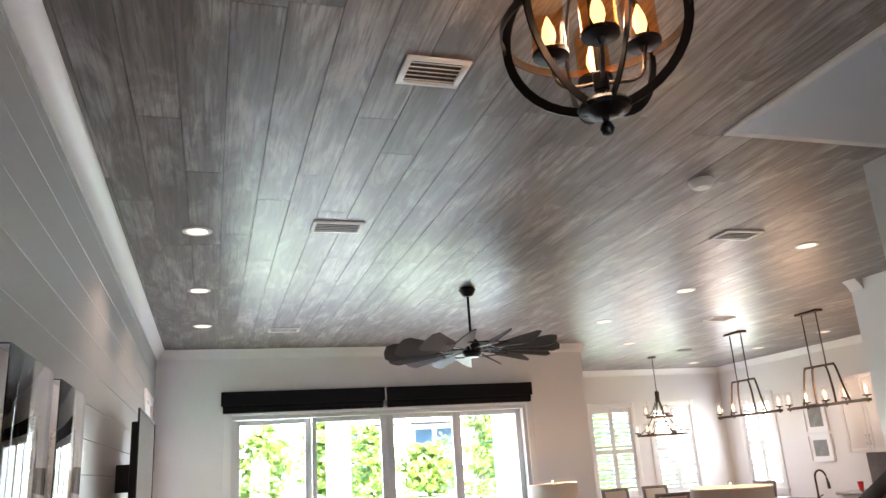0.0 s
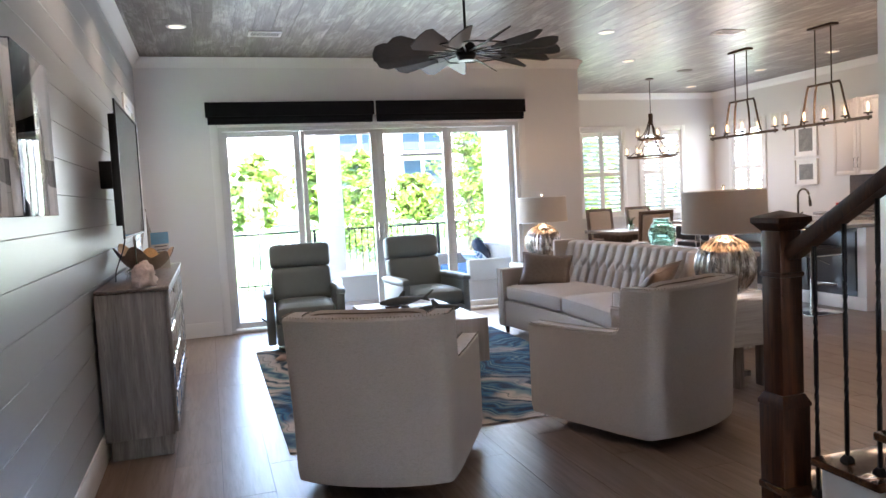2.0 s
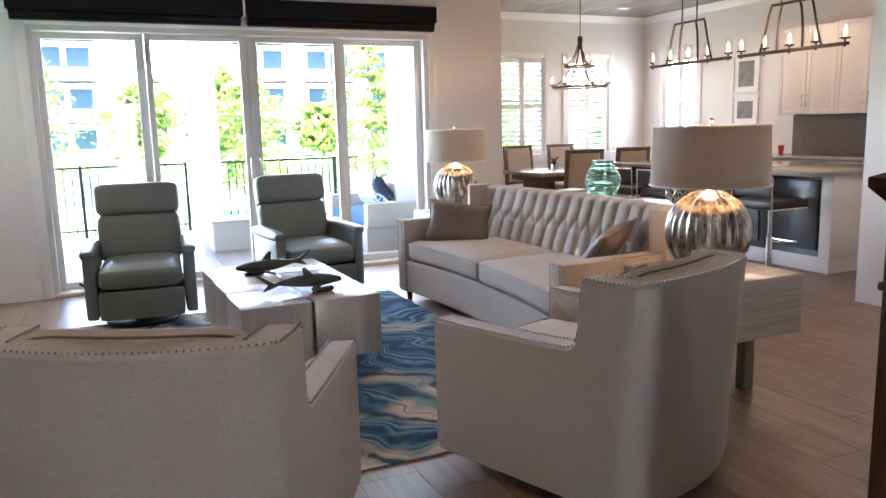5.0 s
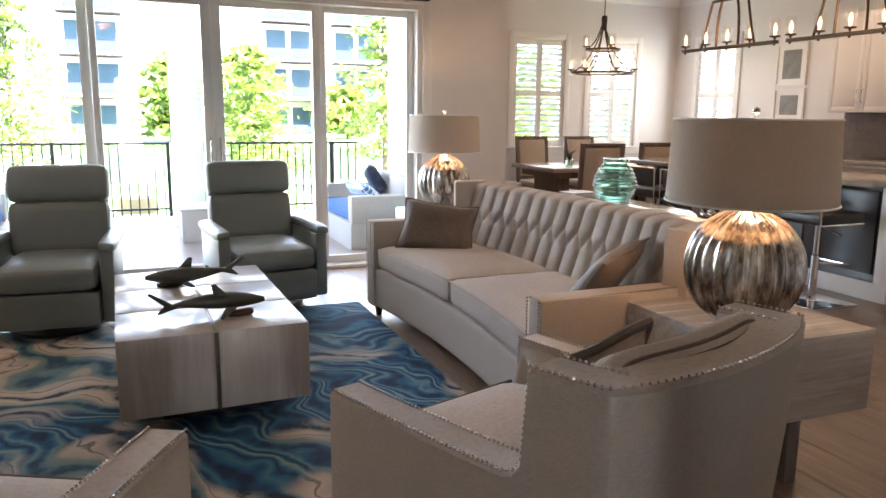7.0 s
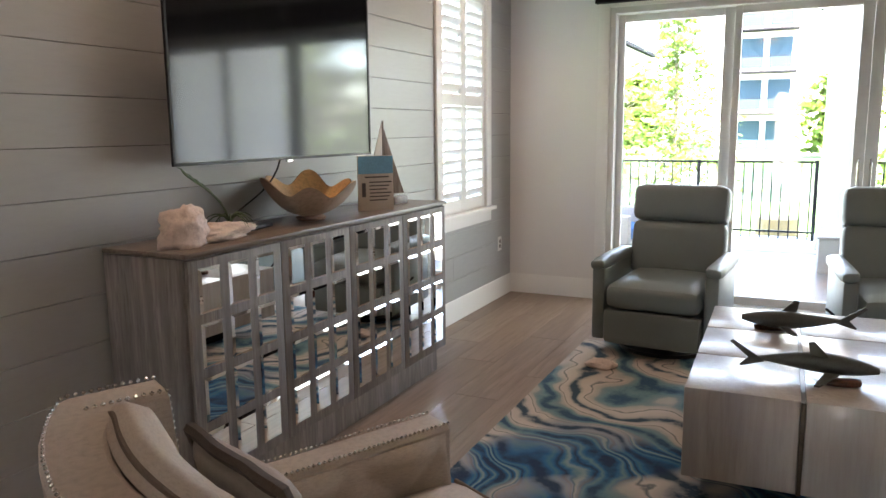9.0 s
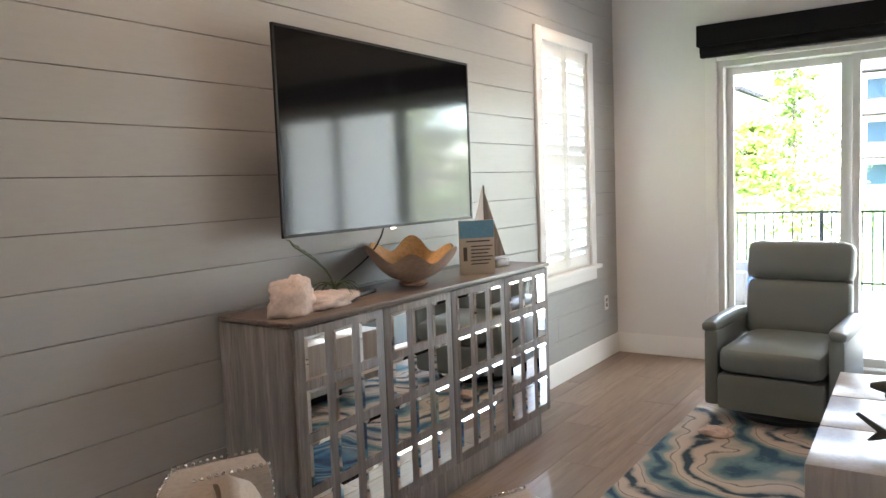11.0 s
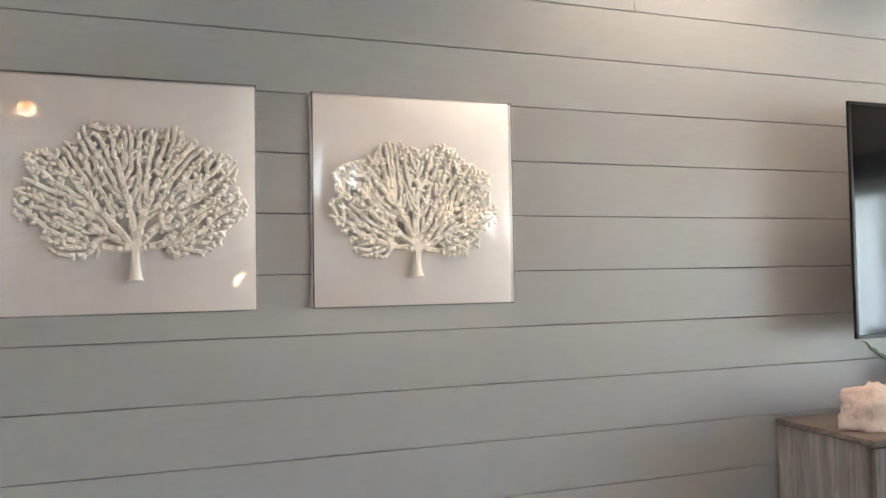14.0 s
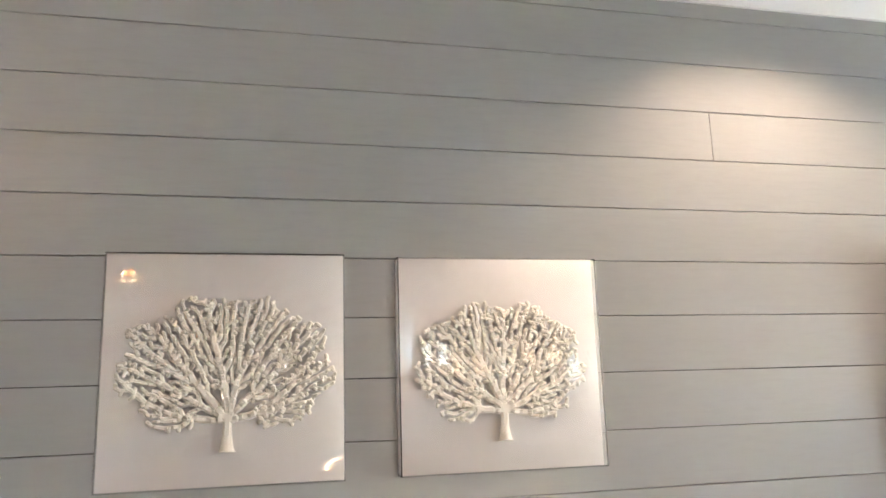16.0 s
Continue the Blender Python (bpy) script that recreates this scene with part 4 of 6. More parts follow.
for pts, nm in (([(-0.12, 0.06), (-0.008, 0.06), (-0.008, 0.44)], "mainsail"), ([(0.008, 0.06), (0.13, 0.06), (0.008, 0.40)], "jib")):
    s_ = prism(pts, -0.003, 0.003)
    s_.transform(Matrix.Rotation(radians(90), 4, "Z") @ Matrix.Rotation(radians(90), 4, "X"))
    part(nm, s_, SAILWOOD if nm == "jib" else TRIM, sb)

# television on a wall arm
SCREEN = plain("black_screen", (0.006, 0.006, 0.007), 0.08, vary=0.05, bump=0, spec=0.42, coat=0.0)
tv = thing("television", "wide black flat television on a wall bracket above the sideboard", "television", 0.165, 4.762, 1.667, 0)
part("back_case", bx(-0.03, 0.0124, -0.60, 0.60, -0.33, 0.33, 0.006), BLACK_METAL, tv)
part("screen", bx(0.0125, 0.020, -0.672, 0.672, -0.393, 0.395), SCREEN, tv, "glossy black screen")
bm = bx(0.0125, 0.024, -0.683, 0.683, 0.3955, 0.405)
bx(0.0125, 0.024, -0.683, 0.683, -0.405, -0.3935, bm=bm)
bx(0.0125, 0.024, -0.683, -0.6725, -0.405, 0.405, bm=bm)
bx(0.0125, 0.024, 0.6725, 0.683, -0.405, 0.405, bm=bm)
part("bezel", bm, BLACK_METAL, tv)
part("wall_bracket", bx(-0.164, -0.031, -0.06, 0.06, -0.09, 0.09, 0.004), BLACK_METAL, tv)
part("sensor", bx(0.012, 0.022, -0.02, 0.02, -0.415, -0.405), NICKEL, tv)
cb = thing("cable", "thin black cable hanging under the television", "cable")
part("wire", rod(bezier((0.12, 4.78, 1.27), (0.10, 4.74, 1.1), (0.06, 4.55, 1.08), (0.08, 4.42, 0.99), 10), 0.004, n=6), BLACK_METAL, cb)
ol = thing("wall_outlet", "white wall outlet low on the grey wall", "outlet", 0.0, 7.75, 0.45)
part("plate", bx(0.0, 0.007, -0.036, 0.036, -0.058, 0.058, 0.002), TRIM, ol)
for dz in (-0.02, 0.02):
    part("socket", bx(0.0071, 0.0085, -0.014, 0.014, dz - 0.014, dz + 0.014), GROUT, ol)

# end tables and lamps
def end_table(x, y, label, w=0.30, d=0.34):
    t = thing("end_table", label, "side table", x, y, 0, 0, "end tables")
    part("top_box", bx(-w, w, -d, d, 0.32, 0.62, 0.004), PALEWOOD_X, t)
    for sx in (-1, 1):
        for sy in (-1, 1):
            part("leg", bx(sx * (w - 0.20) - 0.03, sx * (w - 0.20) + 0.03, sy * (d - 0.16) - 0.03, sy * (d - 0.16) + 0.03, 0, 0.319, 0.003), GREYWOOD, t)
    part("stretcher", bx(-w + 0.16, w - 0.16, -0.02, 0.02, 0.02, 0.06), GREYWOOD, t)
    return t


end_table(4.13, 3.78, "whitewashed box end table between armchair and sofa")
end_table(4.22, 6.98, "whitewashed box end table beyond the sofa")


def mercury_material():
    m, n, l, b = nodes_of("mercury_glass")
    v = coords(n, l, (1, 1, 0.35))
    a, f = noise_tex(n, l, v, 22, 5, 0.7), noise_tex(n, l, v, 90, 3)
    r = ramp(n, [(0.35, (0.12, 0.10, 0.085)), (0.5, (0.45, 0.42, 0.38)), (0.62, (0.80, 0.78, 0.74))])
    l.new(a, r.inputs[0])
    l.new(r.outputs[0], b.inputs["Base Color"])
    b.inputs["Metallic"].default_value = 0.9
    q = n.new("ShaderNodeMapRange")
    q.inputs["To Min"].default_value, q.inputs["To Max"].default_value = 0.10, 0.34
    l.new(f, q.inputs[0])
    l.new(q.outputs[0], b.inputs["Roughness"])
    return m


MERCURY = mercury_material()


def table_lamp(x, y, z, label):
    t = thing("table_lamp", label, "table lamp", x, y, z, 0, "pair of table lamps")
    prof = [(0.07, 0.0), (0.075, 0.012), (0.055, 0.022)] + [(max(0.045, 0.200 * math.sin(math.acos(max(-1, min(1, 1 - 2 * s)))) ** 0.9), 0.025 + 0.405 * s) for s in [i / 22 for i in range(1, 22)]] + [(0.05, 0.43), (0.04, 0.44)]
    fl = lambda a, k: 1 - (0.055 * abs(math.cos(a * 14)) ** 1.6 if 0.12 < k < 0.95 else 0)
    part("base", lathe(prof, 168, flute=fl), MERCURY, t, "ribbed mercury glass globe")
    part("neck", lathe([(0.04, 0.44), (0.04, 0.452), (0.014, 0.455), (0.014, 0.50)], 20), NICKEL, t)
    bm = lathe([(0.277, 0.455), (0.264, 0.735)], 64)
    bmesh.ops.delete(bm, geom=[f for f in bm.faces if len(f.verts) > 4], context="FACES")
    sh = part("shade", bm, SHADE, t, "drum shade in pale linen")
    sh.modifiers.new("thickness", "SOLIDIFY").thickness = 0.004
    for zz, rr in ((0.457, 0.278), (0.733, 0.265)):
        part("rim", rod([(rr * math.cos(k * math.pi / 24), rr * math.sin(k * math.pi / 24), zz) for k in range(48)], 0.004, closed=True, n=6), TRIM, sh)
    bm = rod([(-0.264, 0, 0.715), (0.264, 0, 0.715)], 0.003)
    rod([(0, 0, 0.46), (0, 0, 0.75)], 0.004, bm)
    part("harp", bm, NICKEL, t)
    part("finial", lathe([(0.004, 0.748), (0.014, 0.756), (0.012, 0.768), (0.0, 0.774)], 12), NICKEL, t)
    part("bulb", lathe([(0.012, 0.50), (0.03, 0.55), (0.028, 0.585), (0.0, 0.60)], 14), BULB, t)
    lamp("lamp_light", "POINT", Matrix.Translation((x, y, z + 0.63)), 0.45, (1.0, 0.60, 0.30), radius=0.04)
    return t


table_lamp(3.95, 3.60, 0.62, "table lamp with ribbed mercury glass globe and linen drum shade")
table_lamp(4.20, 6.98, 0.62, "table lamp with ribbed mercury glass globe on the far end table")

# console behind the sofa
cs = thing("console_table", "narrow whitewashed console table behind the sofa", "console table", 4.83, 5.38)
part("top", bx(-0.2, 0.2, -0.85, 0.85, 0.775, 0.815, 0.004), PALEWOOD_Y, cs)
for sy in (-0.8, 0.8):
    part("side_panel", bx(-0.19, 0.19, sy - 0.025, sy + 0.025, 0, 0.7745, 0.004), PALEWOOD, cs)
part("shelf", bx(-0.18, 0.18, -0.774, 0.774, 0.18, 0.21), PALEWOOD, cs)
GREEN_GLASS = glass("green_glass", (0.62, 0.90, 0.82), 0.02)
vz = thing("glass_vase", "ribbed green glass vase on the console table", "vase", 4.82, 5.62, 0.8155)
prof = []
for i in range(61):
    s = i / 60
    keys = ((0.0, 0.088), (0.18, 0.122), (0.4, 0.138), (0.6, 0.128), (0.78, 0.100), (0.9, 0.074), (1.0, 0.084))
    for (s0, r0), (s1, r1) in zip(keys, keys[1:]):
        if s <= s1:
            r = r0 + (r1 - r0) * (s - s0) / (s1 - s0)
            break
    prof.append((r + 0.005 * math.sin(s * 11 * 2 * math.pi), 0.28 * s))
inner = [(r - 0.012, z) for r, z in reversed(prof) if z > 0.012]
part("body", lathe(prof + inner + [(0.0, 0.012)], 48), GREEN_GLASS, vz)
sv = thing("lattice_orb", "openwork silver orb ornament on the console", "ornament", 4.80, 4.72, 0.8155)
bm = None
for k in range(9):
    pts = []
    for i in range(25):
        a = 2 * math.pi * i / 24
        q = Matrix.Rotation(k * math.pi / 9, 3, "Z") @ Matrix.Rotation(radians(35 if k % 2 else -35), 3, "X") @ Vector((0.10 * math.cos(a), 0, 0.10 * math.sin(a)))
        pts.append(q + Vector((0, 0, 0.104)))
    bm = rod(pts[:-1], 0.006, bm, 6, True)
part("lattice", bm, NICKEL, sv)
bk = thing("book", "pale closed book lying on the console table", "book", 4.80, 6.02, 0.8155, 12)
part("pages", bx(-0.10, 0.10, -0.075, 0.075, 0.004, 0.026), TRIM, bk)
part("cover", bx(-0.105, 0.105, -0.08, 0.08, 0.0262, 0.030), GREYWOOD_Y, bk)


# ---- sliding doors, windows, shutters ----
def slider():
    t = tagged(new("door_1"), "wide white framed glass sliding doors to the patio", "sliding door", kind="structure")
    t.matrix_basis = pose(SL[0], 8.0, 0)
    W, Ht = SL[1] - SL[0], SL[2]
    cas = 0.085
    for a, b, c, d in ((-cas, 0.0, 0.0, Ht + cas), (W, W + cas, 0.0, Ht + cas), (0.0, W, Ht, Ht + cas)):
        part("casing", bx(a, b, -0.018, 0.0, c, d, 0.003), TRIM, t)
    fr = 0.045
    part("head_frame", bx(0, W, 0.005, 0.145, Ht - fr, Ht - 0.001), FRAME_GREY, t)
    part("track", bx(0, W, -0.01, 0.145, 0.002, 0.035, 0.003), FRAME_GREY, t)
    for a in (0.001, W - fr - 0.001):
        part("side_frame", bx(a, a + fr, 0.005, 0.145, 0.036, Ht - fr - 0.001), FRAME_GREY, t)
    edges = (0.045, 0.90, 1.79, 2.67, W - 0.045)
    stiles = ((0.05, 0.075), (0.05, 0.075), (0.08, 0.06), (0.06, 0.07))
    for k in range(4):
        a, b = edges[k] + 0.001, edges[k + 1] - 0.001
        y0, y1 = (0.05, 0.09) if k in (1, 2) else (0.095, 0.135)
        sash = part("sash", bx(a, a + stiles[k][0], y0, y1, 0.04, Ht - fr - 0.004, 0.003), FRAME_GREY, t)
        part("stile", bx(b - stiles[k][1], b, y0, y1, 0.04, Ht - fr - 0.004, 0.003), FRAME_GREY, sash)
        part("bottom_rail", bx(a + stiles[k][0], b - stiles[k][1], y0, y1, 0.04, 0.105, 0.003), FRAME_GREY, sash)
        part("top_rail", bx(a + stiles[k][0], b - stiles[k][1], y0, y1, Ht - fr - 0.06, Ht - fr - 0.004, 0.003), FRAME_GREY, sash)
        p = part("pane", bx(a + stiles[k][0], b - stiles[k][1], y0 + 0.018, y0 + 0.022, 0.105, Ht - fr - 0.06), PANE, sash)
        p.visible_shadow = False
        if k in (1, 2):
            x = b - 0.035 if k == 1 else a + 0.04
            bm = rod([(x, y0 - 0.002, 0.93), (x, y0 - 0.04, 0.95), (x, y0 - 0.04, 1.13), (x, y0 - 0.002, 1.15)], 0.008)
            part("handle", bm, NICKEL, sash, "slim metal pull handle")


slider()
for a, b in ((0.70, 2.565), (2.585, 4.46)):
    v = thing("roller_shade_box", "black roller shade cassette above the sliding doors", "roller shade", a, 7.998, 2.335, 0, "roller shades")
    part("cassette", bx(0, b - a, -0.12, 0.0, 0.07, 0.225, 0.006), SHADE_BLACK, v)
    part("fabric_roll", rod([(0.02, -0.06, 0.045), (b - a - 0.02, -0.06, 0.045)], 0.045, n=16), SHADE_BLACK, v)
    part("hem_bar", bx(0.02, b - a - 0.02, -0.095, -0.03, -0.01, 0.02, 0.004), SHADE_BLACK, v)
tagged(part("shade_bracket", bx(2.567, 2.583, 7.88, 7.998, 2.40, 2.56, 0.002), TRIM), "small white bracket between the roller shades", "bracket")

LOUVER_MESH = {}


def shutter_window(name, m, w, z0, z1, label, tilt=38, panels=2, depth=0.15):
    """Local x along the wall, y into the room, z up; the opening goes from x = 0 to w."""
    t = tagged(new(name), label, "window", kind="structure")
    t.matrix_basis = m
    c = 0.085
    for a, b, d, e in ((-c, 0, z0, z1 + c), (w, w + c, z0, z1 + c), (0, w, z1, z1 + c)):
        part("casing", bx(a, b, 0.0, 0.02, d, e, 0.003), TRIM, t)
    part("window_sill", bx(-c - 0.03, w + c + 0.03, 0.0, 0.055, z0 - 0.03, z0 - 0.001, 0.004), TRIM, t)
    part("apron", bx(-c, w + c, 0.0, 0.018, z0 - 0.115, z0 - 0.031, 0.003), TRIM, t)
    for a, b, d, e in ((0.0, 0.005, z0, z1), (w - 0.005, w, z0, z1), (0.005, w - 0.005, z0, z0 + 0.005), (0.005, w - 0.005, z1 - 0.005, z1)):
        part("jamb", bx(a, b, -depth, -0.0005, d, e), TRIM, t)
    p = part("pane", bx(0.005, w - 0.005, -depth + 0.03, -depth + 0.034, z0 + 0.005, z1 - 0.005), PANE, t)
    p.visible_shadow = False
    part("meeting_rail", bx(0.0055, w - 0.0055, -depth + 0.01, -depth + 0.05, (z0 + z1) / 2 - 0.02, (z0 + z1) / 2 + 0.02), TRIM, t)
    part("mullion", bx(w / 2 - 0.012, w / 2 + 0.012, -depth + 0.012, -depth + 0.048, z0 + 0.0055, (z0 + z1) / 2 - 0.021), TRIM, t)
    pw, st = (w - 0.012) / panels, 0.045
    zm = (z0 + z1) / 2
    for k in range(panels):
        a, b = 0.006 + k * pw + 0.001, 0.006 + (k + 1) * pw - 0.001
        sh = part("shutter", bx(a, a + st, -0.032, -0.004, z0 + 0.007, z1 - 0.007, 0.002), TRIM, t)
        part("stile", bx(b - st, b, -0.032, -0.004, z0 + 0.007, z1 - 0.007, 0.002), TRIM, sh)
        for c0, c1 in ((z0 + 0.007, z0 + 0.09), (zm - 0.04, zm + 0.04), (z1 - 0.09, z1 - 0.007)):
            part("rail", bx(a + st + 0.0005, b - st - 0.0005, -0.032, -0.004, c0, c1, 0.002), TRIM, sh)
        key = round(b - a, 3)
        if key not in LOUVER_MESH:
            hw = (b - a) / 2 - st - 0.003
            bm = sweep([(-hw, 0, 0), (hw, 0, 0)], [(0.040 * math.cos(q), 0.0055 * math.sin(q)) for q in [2 * math.pi * i / 10 for i in range(10)]])
            ob = part("louver", bm, TRIM, sh)
            LOUVER_MESH[key] = ob.data
            bpy.data.objects.remove(ob)
        for lo, hi in ((z0 + 0.09, zm - 0.04), (zm + 0.04, z1 - 0.09)):
            n = int((hi - lo) / 0.068)
            for i in range(n):
                ob = new("louver", LOUVER_MESH[key])
                ob.parent = sh
                ob.matrix_basis = pose((a + b) / 2, -0.018, lo + (hi - lo) * (i + 0.5) / n, -tilt, 0, 0)
    return t


shutter_window("window_1", pose(0.0, WIN[1], 0, 0, 0, -90), WIN[1] - WIN[0], WIN[2], WIN[3], "white plantation shuttered window in the grey wall", -50, 2, 0.165)
shutter_window("window_2", pose(NW1[1], 11.0, 0, 0, 0, 180), 0.80, 0.92, 2.40, "white plantation shuttered dining window", -34)
shutter_window("window_3", pose(NW2[1], 11.0, 0, 0, 0, 180), 0.80, 0.92, 2.40, "white plantation shuttered dining window", -34)
shutter_window("window_4", pose(9.6, EW[0], 0, 0, 0, 90), 0.75, 0.92, 2.40, "white plantation shuttered kitchen window", -25)

# ---- ceiling fixtures ----
CANS = [(0.50, 3.57), (0.49, 5.07), (0.50, 6.53), (4.92, 3.51), (4.84, 4.97), (4.78, 6.45), (8.62, 8.63), (8.62, 7.3), (8.55, 10.2), (6.0, 8.0)]
for i, (x, y) in enumerate(CANS):
    c = thing("recessed_light", "round recessed ceiling light with a white ring, lit", "ceiling light", x, y, H, 0, "recessed lights")
    ring = lathe([(0.062, -0.001), (0.062, -0.007), (0.085, -0.007), (0.088, -0.001)], 32)
    part("ring", ring, TRIM, c)
    part("lens", cyl(0.061, -0.005, -0.0015, 0, 0, 28), CAN, c, "glowing warm lens")
    lamp("recessed_lamp", "SPOT", pose(x, y, H - 0.02), 1.35, (1.0, 0.75, 0.53), radius=0.05, spot=radians(130))


def vent(x, y, lx, ly, dark):
    v = thing("ceiling_vent", "white slatted ceiling vent", "vent", x, y, H, 0, "ceiling vents")
    bm = bx(-lx, lx, -ly, -ly + 0.025, -0.012, -0.001, 0.002)
    bx(-lx, lx, ly - 0.025, ly, -0.012, -0.001, 0.002, bm=bm)
    bx(-lx, -lx + 0.025, -ly + 0.025, ly - 0.025, -0.012, -0.001, 0.002, bm=bm)
    bx(lx - 0.025, lx, -ly + 0.025, ly - 0.025, -0.012, -0.001, 0.002, bm=bm)
    part("frame", bm, TRIM, v)
    # Dark sheet that paints in the shade between the slats.
    part("slot_shade", bx(-lx + 0.025, lx - 0.025, -ly + 0.025, ly - 0.025, -0.004, -0.001), GAP, v)
    n = int((2 * ly - 0.05) / 0.028)
    for i in range(n):
        yy = -ly + 0.025 + (i + 0.5) * (2 * ly - 0.05) / n
        part("slat", bx(-lx + 0.025, lx - 0.025, yy - 0.0015, yy + 0.0015, -0.010, -0.006), TRIM, v)


for x, y, lx, ly in ((1.38, 1.52, 0.125, 0.10), (1.31, 3.40, 0.155, 0.10), (1.29, 6.76, 0.155, 0.10), (4.13, 3.31, 0.155, 0.10), (6.21, 6.33, 0.155, 0.10)):
    vent(x, y, lx, ly, 0)
sp = thing("ceiling_speaker", "round ceiling speaker grille over the dining corner", "speaker", 7.35, 8.7, H)
part("grille", lathe([(0.11, -0.001), (0.11, -0.008), (0.10, -0.010), (0.0, -0.010)], 32), GROUT, sp)
sd = thing("smoke_detector", "white round smoke detector on the ceiling", "smoke detector", 3.19, 2.40, H)
part("base", cyl(0.07, -0.012, -0.001, 0, 0, 32), TRIM, sd)
part("cap", lathe([(0.064, -0.012), (0.060, -0.035), (0.045, -0.048), (0.0, -0.05)], 32), TRIM, sd)


# windmill fan
def fan(x, y):
    f = thing("ceiling_fan", "dark windmill ceiling fan with many grey blades, at rest", "ceiling fan", x, y, 0, 7)
    z = 2.52
    part("canopy", lathe([(0.03, H - 0.075), (0.05, H - 0.06), (0.075, H - 0.015), (0.06, H - 0.001)], 24), BLACK_METAL, f)
    part("downrod", cyl(0.011, z + 0.07, H - 0.07, 0, 0, 12), BLACK_METAL, f)
    part("motor", lathe([(0.02, z + 0.10), (0.05, z + 0.085), (0.075, z + 0.05), (0.08, z - 0.03), (0.06, z - 0.06), (0.0, z - 0.065)], 28), BLACK_METAL, f)
    n = 15
    BL = plain("weathered_fan_blade", (0.085, 0.078, 0.072), 0.5, vary=0.3, scale=8, grain=60, stretch=(0.3, 3, 3))
    for i in range(n):
        a = 360 / n * i
        out = [(0.30, -0.045), (0.66, -0.105), (0.72, -0.075), (0.735, 0.0), (0.72, 0.075), (0.66, 0.105), (0.30, 0.045)]
        bm = prism(out, -0.004, 0.004)
        bm.transform(Matrix.Translation((0, 0, z)) @ Matrix.Rotation(radians(a), 4, "Z") @ Matrix.Rotation(radians(33), 4, "X"))
        b = part("blade", bm, BL, f, "weathered grey paddle blade")
        m = Matrix.Translation((0, 0, z)) @ Matrix.Rotation(radians(a), 4, "Z")
        s = rod([(0.07, 0, 0), (0.40, 0, 0)], 0.007, n=6)
        s.transform(m)
        part("spoke", s, BLACK_METAL, b)
    part("rim", rod([(0.43 * math.cos(k * math.pi / 30), 0.43 * math.sin(k * math.pi / 30), z) for k in range(60)], 0.006, closed=True, n=6), BLACK_METAL, f)


fan(2.66, 4.95)


AMBER_GLASS = glass("amber_seeded_glass", (1.0, 0.66, 0.36), thin=True)
CLEAR = glass("clear_glass_shade", (0.96, 0.95, 0.93), thin=True)


def candle(parent, x, y, z, r, h, gl, cup=BRONZE):
    """A cup, a glass cylinder and a lit bulb."""
    part("cup", lathe([(0.006, z - 0.03), (0.012, z - 0.012), (r * 1.05, z - 0.006), (r * 1.08, z + 0.004), (r * 0.6, z + 0.006)], 24, m=Matrix.Translation((x, y, 0))), cup, parent)
    bm = lathe([(r, z + 0.005), (r, z + h)], 28, m=Matrix.Translation((x, y, 0)))
    bmesh.ops.delete(bm, geom=[f for f in bm.faces if len(f.verts) > 4], context="FACES")
    g = part("glass_shade", bm, gl, parent, "open glass cylinder shade")
    g.visible_shadow = False
    part("bulb", lathe([(0.010, z + 0.008), (0.011, z + 0.025), (r * 0.42, z + h * 0.36), (r * 0.36, z + h * 0.52), (r * 0.12, z + h * 0.72), (0, z + h * 0.78)], 14, m=Matrix.Translation((x, y, 0))), BULB, parent, "warm glowing bulb")


